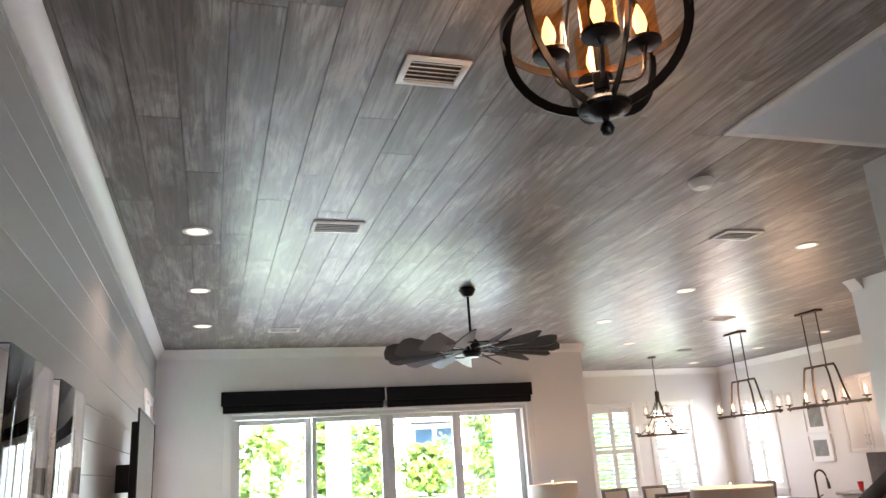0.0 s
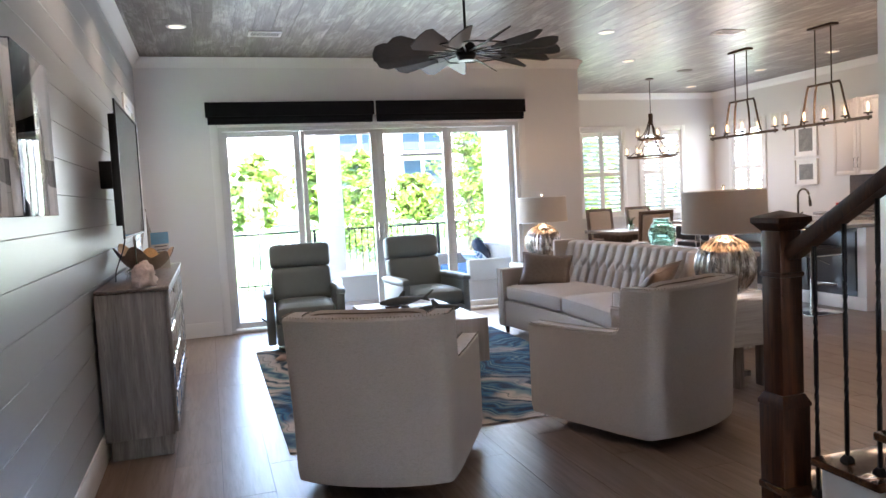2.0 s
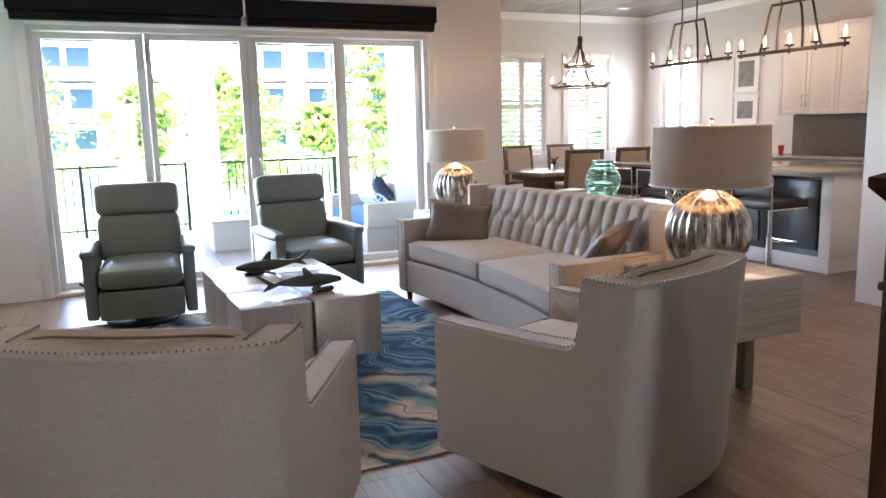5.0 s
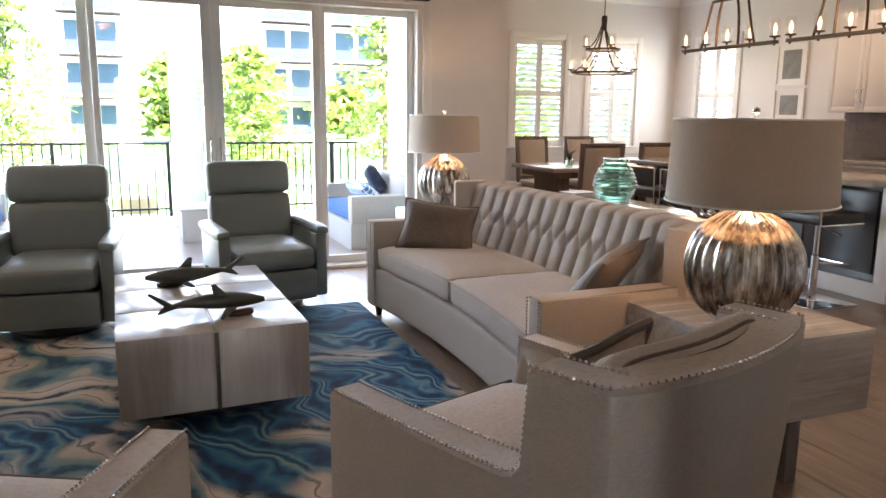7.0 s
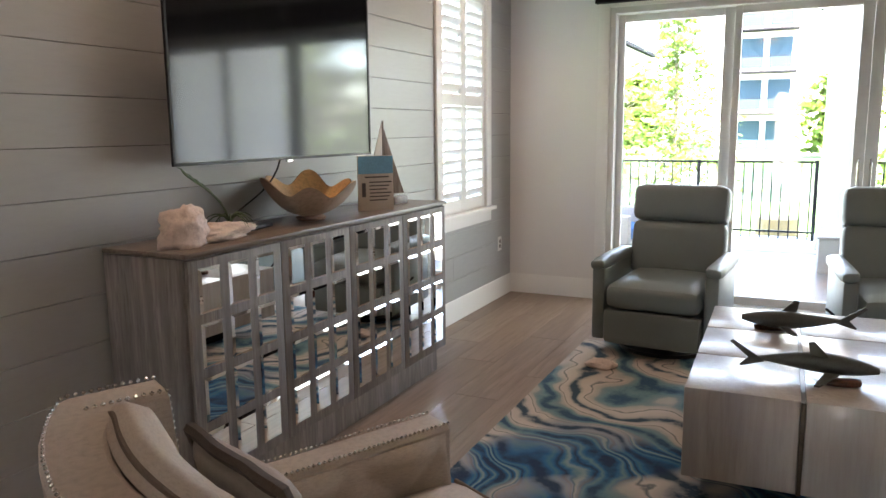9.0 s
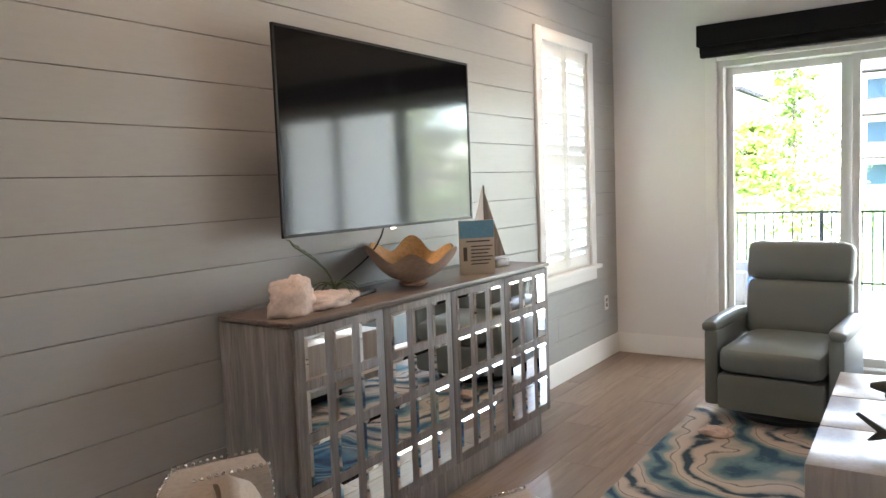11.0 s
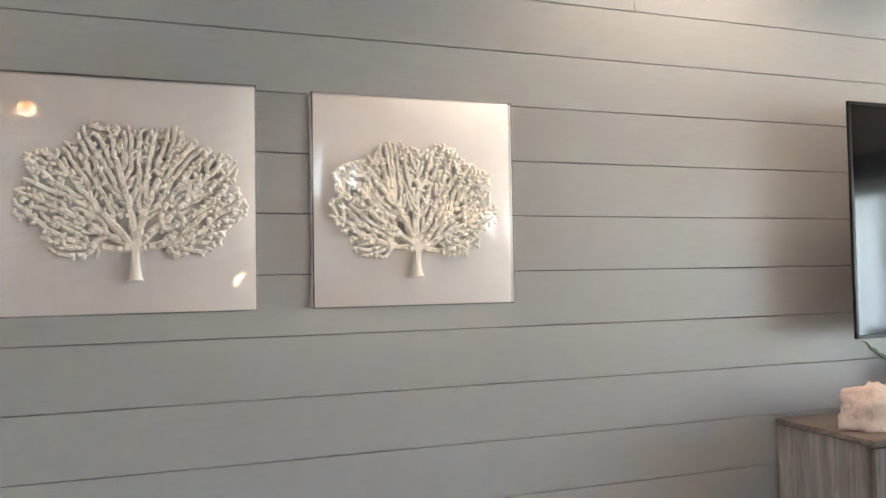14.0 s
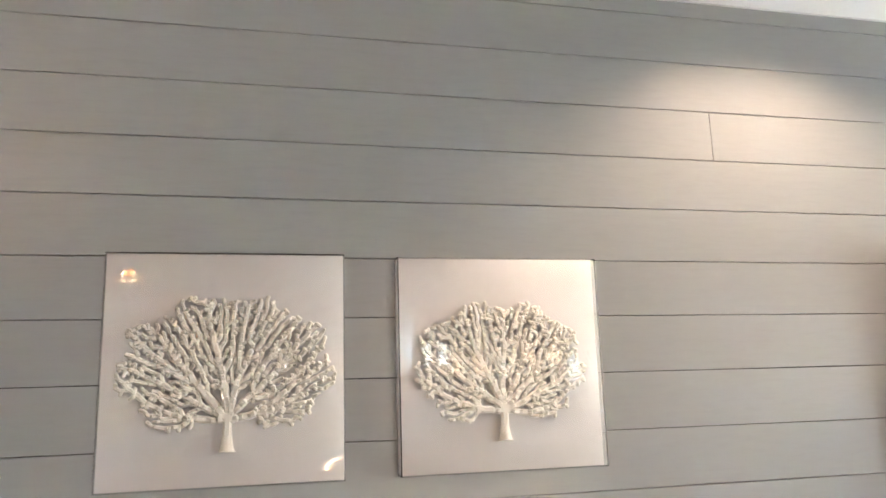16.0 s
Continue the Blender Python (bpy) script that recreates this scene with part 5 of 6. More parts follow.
# globe pendant in the entry
def globe(x, y, zc, R):
    t = thing("globe_chandelier", "round bronze strap chandelier with four amber glass candles", "chandelier", x, y, 0, 20)
    for k in range(3):
        a = k * 60
        pts = []
        for i in range(40):
            q = 2 * math.pi * i / 40
            pts.append(Matrix.Rotation(radians(a), 3, "Z") @ Vector((R * math.cos(q), 0, R * math.sin(q))) + Vector((0, 0, zc)))
        part("hoop", sweep(pts, [(-0.013, -0.0025), (0.013, -0.0025), (0.013, 0.0025), (-0.013, 0.0025)], closed=True, up=(math.sin(radians(a)), -math.cos(radians(a)), 0.001)), BLACK_METAL, t)
    part("belt", sweep([((R + 0.004) * math.cos(k * math.pi / 24), (R + 0.004) * math.sin(k * math.pi / 24), zc) for k in range(48)], [(-0.0025, -0.013), (0.0025, -0.013), (0.0025, 0.013), (-0.0025, 0.013)], closed=True), BRONZE, t)
    b = zc - R
    part("bottom_plate", lathe([(0.0, b - 0.022), (0.03, b - 0.020), (0.05, b - 0.006), (0.068, b - 0.004), (0.074, b + 0.006), (0.066, b + 0.018), (0.0, b + 0.022)], 32), BLACK_METAL, t)
    part("finial", lathe([(0.0, b - 0.075), (0.014, b - 0.070), (0.020, b - 0.055), (0.014, b - 0.040), (0.008, b - 0.034), (0.012, b - 0.02)], 18), BLACK_METAL, t)
    part("stem", cyl(0.010, b + 0.02, zc + R, 0, 0, 12), BLACK_METAL, t)
    part("hub", cyl(0.022, b + 0.055, b + 0.11, 0, 0, 16, bevel=0.004), BLACK_METAL, t)
    for i in range(4):
        a = radians(45 + 90 * i)
        cx, cy = 0.125 * math.cos(a), 0.125 * math.sin(a)
        zz = b + 0.155 + (0.03 if i % 2 else 0.0)
        arm = bezier((0.02 * math.cos(a), 0.02 * math.sin(a), b + 0.08), (0.1 * math.cos(a), 0.1 * math.sin(a), b + 0.07), (cx, cy, b + 0.08), (cx, cy, zz - 0.02), 10)
        part("arm", rod(arm, 0.006, n=8), BRONZE, t)
        candle(t, cx, cy, zz, 0.048, 0.16, AMBER_GLASS, BLACK_METAL)
    part("ceiling_plate", lathe([(0.07, H - 0.001), (0.07, H - 0.02), (0.02, H - 0.035)], 28), BLACK_METAL, t)
    part("top_stem", cyl(0.009, zc + R - 0.01, H - 0.03, 0, 0, 12), BLACK_METAL, t)
    lamp("globe_light", "POINT", Matrix.Translation((x, y, b + 0.26)), 0.3, WARM, radius=0.08)


globe(1.60, 0.72, 2.755, 0.255)


# ---- staircase ----
SX0, SX1, RUN, RISE, SY = 2.775, 4.0, 0.28, 0.18, 1.87
st = thing("staircase", "staircase with polished oak treads, white risers and iron balusters", "staircase")
for i in range(13):
    y1 = SY - i * RUN
    z = (i + 1) * RISE
    part("riser", bx(SX0, SX1 - 0.002, y1 - 0.02, y1, i * RISE + (0.0 if i == 0 else 0.001), z - 0.032), TRIM, st)
    tr = part("tread", bx(SX0 - 0.03, SX1 - 0.002, y1 - RUN - 0.0005, y1 + 0.028, z - 0.031, z, 0.008), TREADWOOD, st, "glossy oak tread")
    part("side_panel", bx(SX0, SX0 + 0.03, y1 - RUN, y1 - 0.0205, 0.001, z - 0.032), TRIM, st)
    for k in range(2):
        yb = y1 - 0.07 - k * 0.14
        zr = 1.12 + (1.775 - yb) * RISE / RUN * 0.985 - 0.045
        bm = bmesh.new()
        tw = []
        N = 40
        for j in range(N + 1):
            s = j / N
            zz = z + s * (zr - z)
            ang = 0.0
            if 0.25 < s < 0.45:
                ang = (s - 0.25) / 0.2 * 2 * math.pi
            elif s >= 0.45:
                ang = 2 * math.pi
            if 0.62 < s < 0.78:
                ang += (s - 0.62) / 0.16 * 2 * math.pi
            tw.append([bm.verts.new((SX0 + 0.05 + 0.0085 * math.cos(ang + q), yb + 0.0085 * math.sin(ang + q), zz)) for q in (0.785, 2.356, 3.927, 5.498)])
        for p, q in zip(tw, tw[1:]):
            for e in range(4):
                bm.faces.new((p[e], p[(e + 1) % 4], q[(e + 1) % 4], q[e]))
        bl = part("baluster", bm, BLACK_METAL, st, "twisted black iron baluster")
        part("shoe", lathe([(0.024, z), (0.024, z + 0.012), (0.016, z + 0.022), (0.012, z + 0.026)], 4, m=Matrix.Translation((SX0 + 0.05, yb, 0)) @ Matrix.Rotation(radians(45), 4, "Z") @ Matrix.Identity(4)), BLACK_METAL, bl)
rail = [(SX0 + 0.05, 1.775, 1.12), (SX0 + 0.05, 1.775 - 13 * RUN, 1.12 + 13 * RISE * 0.985)]
sec = [(-0.032, -0.032), (0.032, -0.032), (0.036, -0.005), (0.026, 0.024), (0.0, 0.032), (-0.026, 0.024), (-0.036, -0.005)]
part("handrail", sweep(rail, sec), DARKWOOD, st, "dark stained oak handrail")
nw = thing("newel_post", "dark stained oak newel post at the foot of the stairs", "newel post", 2.825, 1.83)
part("base_box", bx(-0.068, 0.068, -0.068, 0.068, 0, 0.50, 0.006), DARKWOOD, nw)
part("base_moulding", lathe([(0.100, 0.5005), (0.100, 0.515), (0.088, 0.53), (0.077, 0.548)], 4, m=Matrix.Rotation(radians(45), 4, "Z")), DARKWOOD, nw)
part("shaft", bx(-0.053, 0.053, -0.053, 0.053, 0.5485, 1.205, 0.005), DARKWOOD, nw)
part("collar", bx(-0.06, 0.06, -0.06, 0.06, 1.02, 1.04, 0.006), DARKWOOD, nw)
part("cap", lathe([(0.076, 1.2055), (0.098, 1.225), (0.113, 1.238), (0.113, 1.258), (0.088, 1.266), (0.0, 1.285)], 4, m=Matrix.Rotation(radians(45), 4, "Z")), DARKWOOD, nw)
# Fill lamp added under the closed stairwell ceiling to brighten the well.
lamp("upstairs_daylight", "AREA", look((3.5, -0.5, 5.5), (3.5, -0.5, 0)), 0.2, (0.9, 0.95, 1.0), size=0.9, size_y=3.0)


# ---- dining corner and kitchen ----
def island_light(x, y, label):
    t = thing("linear_chandelier", label, "chandelier", x, y, 0, 0, "island chandeliers")
    z, L = 2.0, 0.60
    part("canopy", bx(-0.05, 0.05, -0.17, 0.17, H - 0.025, H - 0.001, 0.004), BRONZE, t)
    for s in (-1, 1):
        part("rod", cyl(0.007, 2.435, H - 0.024, 0, s * 0.11, 10), BRONZE, t)
    part("top_bar", bx(-0.012, 0.012, -0.22, 0.22, 2.412, 2.436, 0.003), BRONZE, t)
    for s in (-1, 1):
        for a, b in ((0.215, 0.34), (0.09, 0.14)):
            pts = bezier((0, s * a, 2.42), (0, s * (a + 0.03), 2.40), (0, s * (a + 0.05), 2.2), (0, s * b, z + 0.01), 10)
            part("strap", sweep(pts, [(-0.012, -0.004), (0.012, -0.004), (0.012, 0.004), (-0.012, 0.004)], up=(0, 1, 0.01)), BRONZE, t)
    part("bottom_bar", bx(-0.022, 0.022, -L, L, z - 0.018, z + 0.012, 0.004), BRONZE, t)
    for i in range(5):
        candle(t, 0, -L + 0.03 + i * (2 * L - 0.06) / 4, z + 0.045, 0.042, 0.15, CLEAR)
        part("knob", lathe([(0, z - 0.035), (0.012, z - 0.028), (0.010, z - 0.018)], 10, m=Matrix.Translation((0, -L + 0.03 + i * (2 * L - 0.06) / 4, 0))), BRONZE, t)
    lamp("chandelier_light", "POINT", Matrix.Translation((x, y, 2.16)), 0.7, WARM, radius=0.3)


island_light(7.15, 7.28, "bronze linear chandelier with five glass candle shades, lit")
island_light(7.15, 5.97, "bronze linear chandelier with five glass candle shades, lit")


def ring_light(x, y):
    t = thing("dining_chandelier", "two-tier bronze ring chandelier over the dining table, lit", "chandelier", x, y)
    part("canopy", lathe([(0.06, H - 0.001), (0.06, H - 0.02), (0.01, H - 0.03)], 24), BRONZE, t)
    part("rod", cyl(0.006, 2.5, H - 0.028, 0, 0, 8), BRONZE, t)
    part("hub", lathe([(0.03, 2.52), (0.035, 2.50), (0.03, 2.36), (0.02, 2.35)], 16), BRONZE, t)
    for z, R, n, top in ((2.13, 0.20, 3, 2.42), (1.86, 0.37, 6, 2.36)):
        ring = part("ring", sweep([(R * math.cos(k * math.pi / 24), R * math.sin(k * math.pi / 24), z) for k in range(48)], [(-0.010, -0.012), (0.010, -0.012), (0.010, 0.012), (-0.010, 0.012)], closed=True), BRONZE, t)
        for i in range(n):
            a = 2 * math.pi * i / n + 0.4
            c, s = math.cos(a), math.sin(a)
            pts = bezier((0.025 * c, 0.025 * s, top), (0.07 * c, 0.07 * s, top - 0.15), (R * 0.5 * c, R * 0.5 * s, z + 0.06), (R * c, R * s, z + 0.01), 8)
            part("strap", rod(pts, 0.008, n=6), BRONZE, t)
            candle(t, R * c, R * s, z + 0.045, 0.040, 0.13, CLEAR)
    lamp("dining_light", "POINT", Matrix.Translation((x, y, 2.02)), 0.6, WARM, radius=0.25)


ring_light(7.22, 9.40)
OAKGREY = wood("weathered_oak", [(0.3, (0.07, 0.048, 0.036)), (0.5, (0.13, 0.092, 0.07)), (0.7, (0.20, 0.15, 0.12))], "z", 1.5, 0.5, shift=0.08)
OAKTOP = wood("weathered_oak_top", [(0.3, (0.20, 0.165, 0.14)), (0.5, (0.30, 0.26, 0.23)), (0.7, (0.40, 0.36, 0.32))], "x", 1.2, 0.25, shift=0.05, coat=0.3)
CANVAS = fabric("beige_chair_linen", (0.50, 0.42, 0.34))


def dining_chair():
    t = thing("dining_chair", "weathered oak dining chair with beige linen back and seat", "dining chair", 0, 0, 0, 0, "chairs round the dining table")
    part("seat", pad(0.235, 0.225, 0.045, 0.035, 0.015, 6, Matrix.Translation((0, 0.02, 0.46))), CANVAS, t)
    part("seat_frame", bx(-0.235, 0.235, -0.205, 0.24, 0.36, 0.415, 0.004), OAKGREY, t)
    for sx in (-1, 1):
        part("leg", prism([(sx * 0.19, 0.19), (sx * 0.235, 0.19), (sx * 0.235, 0.235), (sx * 0.19, 0.235)], 0, 0.359, 0.003), OAKGREY, t)
        part("leg", prism([(sx * 0.19, -0.25), (sx * 0.235, -0.25), (sx * 0.235, -0.206), (sx * 0.19, -0.206)], 0, 0.40, 0.003), OAKGREY, t)
    tl = Matrix.Translation((0, -0.225, 0.40)) @ Matrix.Rotation(radians(8), 4, "X")
    for nm, b in (("back_post", bx(-0.24, -0.195, -0.02, 0.02, 0, 0.68, 0.004)), ("back_post", bx(0.195, 0.24, -0.02, 0.02, 0, 0.68, 0.004)),
                  ("top_rail", bx(-0.194, 0.194, -0.02, 0.02, 0.635, 0.68, 0.004)), ("bottom_rail", bx(-0.194, 0.194, -0.02, 0.02, 0.10, 0.145, 0.004))):
        b.transform(tl)
        part(nm, b, OAKGREY, t)
    part("backrest", pad(0.193, 0.03, 0.243, 0.02, 0, 5, tl @ Matrix.Translation((0, 0, 0.39))), CANVAS, t, "beige linen back panel")
    return t


dc = dining_chair()
dc.matrix_basis = pose(6.62, 8.62, 0, 0, 0, -14)
for x, y, rz in ((7.36, 8.72, -4), (7.95, 8.78, 2), (8.65, 9.45, 92), (7.75, 10.38, 180), (7.0, 10.4, 178), (6.12, 9.42, -96), (6.30, 10.2, -125)):
    copy_thing(dc, pose(x, y, 0, 0, 0, rz))
dt = thing("dining_table", "long weathered oak dining table with a pale top", "dining table", 7.35, 9.5)
part("tabletop", bx(-1.0, 1.0, -0.52, 0.52, 0.715, 0.765, 0.006), OAKTOP, dt)
part("apron", bx(-0.9, 0.9, -0.42, 0.42, 0.64, 0.7145, 0.003), OAKGREY, dt)
for s in (-1, 1):
    part("trestle", prism([(s * 0.72 - 0.06, -0.32), (s * 0.72 + 0.06, -0.32), (s * 0.72 + 0.06, 0.32), (s * 0.72 - 0.06, 0.32)], 0, 0.6395, 0.01), OAKGREY, dt)
part("stretcher", bx(-0.655, 0.655, -0.05, 0.05, 0.2, 0.3, 0.004), OAKGREY, dt)
ct = thing("centrepiece", "small greenery and jars in the middle of the dining table", "centrepiece", 6.75, 9.3, 0.7655)
part("jar", lathe([(0.03, 0), (0.045, 0.01), (0.05, 0.07), (0.03, 0.10), (0.034, 0.12)], 20), GREEN_GLASS, ct)
for i in range(8):
    a = i * 0.785
    part("sprig", rod([(0, 0, 0.06), (0.03 * math.cos(a), 0.03 * math.sin(a), 0.15), (0.07 * math.cos(a), 0.07 * math.sin(a), 0.19)], 0.007, n=5, scale=lambda s: 1 - 0.6 * s), LEAF, ct)

# island
ISL_DARK = plain("charcoal_cabinet_paint", (0.045, 0.045, 0.048), 0.25, vary=0.15, scale=4, grain=60)
STONE = plain("grey_quartz", (0.33, 0.31, 0.29), 0.14, vary=0.2, scale=14, grain=60, bump=0.02)
KWHITE = plain("white_cabinet_paint", (0.74, 0.70, 0.67), 0.35, vary=0.03, bump=0.01)
isl = thing("kitchen_island", "kitchen island with dark panelled side and white end posts", "kitchen island", 7.05, 5.35)
part("plinth", bx(0.02, 0.93, 0.02, 2.85, 0, 0.14, 0.004), KWHITE, isl)
part("body", bx(0.03, 0.93, 0.12, 2.75, 0.141, 0.88), ISL_DARK, isl)
for a in (0.0, 2.755):
    part("end_post", bx(0.0, 0.95, a, a + 0.115, 0.141, 0.88, 0.006), KWHITE, isl)
for i in range(4):
    a = 0.15 + i * 0.655
    part("panel", bx(0.012, 0.029, a, a + 0.60, 0.20, 0.83, 0.006), ISL_DARK, isl)
ctop = thing("island_countertop", "grey quartz island countertop with rounded edge", "countertop", 7.05, 5.35, 0.8805)
part("slab", bx(-0.32, 1.0, -0.05, 2.92, 0, 0.04, 0.008), STONE, ctop)
fc = thing("faucet", "tall dark gooseneck kitchen faucet on the island", "faucet", 7.55, 6.80, 0.921)
part("base", lathe([(0.03, 0), (0.03, 0.01), (0.018, 0.03), (0.016, 0.06)], 16), BRONZE, fc)
gp = [(0, 0, 0.05), (0, 0, 0.27)] + [(0, -0.09 + 0.09 * math.cos(a), 0.27 + 0.09 * math.sin(a)) for a in [math.pi * i / 10 for i in range(1, 11)]] + [(0, -0.19, 0.22)]
part("spout", rod(gp, 0.012, n=10), BRONZE, fc)
part("spray_head", rod([(0, -0.19, 0.225), (0, -0.198, 0.15)], 0.017, n=10), BRONZE, fc)
part("lever", rod([(0.016, 0, 0.05), (0.07, 0, 0.075)], 0.006), BRONZE, fc)
BLACKLEATHER = plain("black_leather", (0.012, 0.012, 0.013), 0.32, vary=0.2, grain=200, bump=0.2)


def bar_stool():
    t = thing("bar_stool", "black leather bar stool on a chrome post and square foot", "bar stool", 0, 0, 0, 0, "bar stools at the island")
    part("foot_plate", bx(-0.22, 0.22, -0.22, 0.22, 0, 0.016, 0.005), CHROME, t)
    part("post", lathe([(0.04, 0.0165), (0.03, 0.03), (0.028, 0.36), (0.02, 0.365), (0.02, 0.60)], 20), CHROME, t)
    part("foot_ring", rod([(0.02, 0, 0.30), (0.17, 0.14, 0.30), (0.17, -0.14, 0.30)], 0.010, closed=True), CHROME, t)
    part("seat", pad(0.215, 0.215, 0.045, 0.03, 0.01, 6, Matrix.Translation((0, 0, 0.65))), BLACKLEATHER, t)
    part("backrest", pad(0.022, 0.205, 0.085, 0.02, 0, 6, Matrix.Translation((-0.215, 0, 0.80))), BLACKLEATHER, t)
    bm = None
    for s in (-1, 1):
        bm = rod([(0.18, s * 0.222, 0.615), (-0.235, s * 0.222, 0.615), (-0.245, s * 0.222, 0.89)], 0.009, bm)
    rod([(-0.245, -0.222, 0.89), (-0.245, 0.222, 0.89)], 0.009, bm)
    part("chrome_frame", bm, CHROME, t)
    part("lever", rod([(0, 0, 0.59), (0.05, -0.17, 0.52)], 0.006), CHROME, t)
    return t


bs = bar_stool()
bs.matrix_basis = pose(6.62, 5.62, 0, 0, 0, 0)
for y in (6.30, 6.92, 7.45):
    copy_thing(bs, pose(6.62, y, 0, 0, 0, 0))

# kitchen wall
def cabinet(y0, y1, z0, z1, depth, label, group):
    t = thing("kitchen_cabinet", label, "cabinet", 9.598, y0, z0, 0, group)
    w, h = y1 - y0, z1 - z0
    part("body", bx(-depth + 0.02, 0, 0.001, w - 0.001, 0, h), KWHITE, t)
    n = 2
    for k in range(n):
        a, b = k * w / n + 0.003, (k + 1) * w / n - 0.003
        d = part("door", bx(-depth, -depth + 0.0195, a, b, 0.003, h - 0.003, 0.002), KWHITE, t)
        for q in ((a, a + 0.055, 0.003, h - 0.003), (b - 0.055, b, 0.003, h - 0.003), (a + 0.055, b - 0.055, 0.003, 0.058), (a + 0.055, b - 0.055, h - 0.058, h - 0.003)):
            part("rail", bx(-depth - 0.006, -depth - 0.0005, q[0] + 0.0005, q[1] - 0.0005, q[2], q[3], 0.001), KWHITE, d)
        hy = b - 0.028 if k == 0 else a + 0.028
        hz = 0.10 if z0 > 1 else h - 0.22
        part("handle", rod([(-depth - 0.006, hy, hz), (-depth - 0.034, hy, hz + 0.005), (-depth - 0.034, hy, hz + 0.135), (-depth - 0.006, hy, hz + 0.14)], 0.005), NICKEL, d, "slim metal bar pull")


for i in range(4):
    cabinet(7.93 - 0.82 * (i + 1), 7.93 - 0.82 * i, 1.42, 2.48, 0.35, "white shaker wall cabinet above the backsplash", "wall cabinets")
    cabinet(7.98 - 0.82 * (i + 1), 7.98 - 0.82 * i, 0.10, 0.88, 0.60, "white shaker base cabinet", "base cabinets")
kt = thing("kitchen_countertop", "grey quartz kitchen countertop along the wall", "countertop", 9.598, 4.61, 0.8805)
part("slab", bx(-0.64, 0, 0, 3.42, 0, 0.04, 0.006), STONE, kt)
kp = thing("cabinet_plinth", "white recessed plinth under the base cabinets", "plinth", 9.598, 4.61)
part("board", bx(-0.54, 0, 0, 3.36, 0, 0.0995), KWHITE, kp)
SPLASH = plain("grey_glass_tile", (0.20, 0.175, 0.165), 0.12, vary=0.2, scale=3, grain=30, bump=0.02)
bsp = thing("backsplash", "grey glass tile backsplash under the wall cabinets", "backsplash", 9.5975, 4.65, 0.921)
part("grout_bed", bx(-0.006, 0, 0, 3.33, 0, 0.498), GROUT, bsp)
tile = None
for j in range(5):
    for i in range(12):
        a = i * 0.30 - (0.15 if j % 2 else 0)
        a0, a1 = max(0.0, a), min(3.33, a + 0.296)
        if a1 - a0 < 0.03:
            continue
        part("tile", bx(-0.010, -0.0062, a0, a1, 0.002 + j * 0.099, 0.097 + j * 0.099, 0.0015, seg=1), SPLASH, bsp)
cu = thing("red_cup", "small red cup standing on the counter", "cup", 9.3, 7.9, 0.921)
part("cup", lathe([(0.028, 0), (0.042, 0.115), (0.039, 0.115), (0.026, 0.004)], 20), plain("red_plastic", (0.55, 0.02, 0.015), 0.35), cu)
for k, (z0, z1) in enumerate(((1.74, 2.27), (1.30, 1.72))):
    a = thing("framed_print", "small framed grey print on the white wall", "picture", 9.597, 8.80, (z0 + z1) / 2, 0, "pair of framed prints")
    h = (z1 - z0) / 2 - 0.01
    part("mount", bx(-0.012, 0, -0.21, 0.21, -h + 0.02, h - 0.02), TRIM, a)
    part("print", bx(-0.0135, -0.0122, -0.14, 0.14, -h + 0.08, h - 0.08), plain("grey_print", (0.22, 0.22, 0.20), 0.5, vary=0.6, scale=9), a)
    bm = bx(-0.03, 0, -0.235, -0.21, -h, h, 0.002)
    bx(-0.03, 0, 0.21, 0.235, -h, h, 0.002, bm=bm)
    bx(-0.03, 0, -0.21, 0.21, -h, -h + 0.02, bm=bm)
    bx(-0.03, 0, -0.21, 0.21, h - 0.02, h, bm=bm)
    part("frame", bm, TRIM, a)


# ---- coral pictures ----
CORAL = plain("cream_coral", (0.88, 0.84, 0.76), 0.7, vary=0.05, scale=30, grain=160, bump=0.15)
MOUNT = plain("white_mount_board", (0.71, 0.683, 0.667), 0.6, vary=0.02, bump=0.02)
ACRYL = glass("acrylic_cover", (0.995, 0.995, 0.995), 0.0, 1.45)


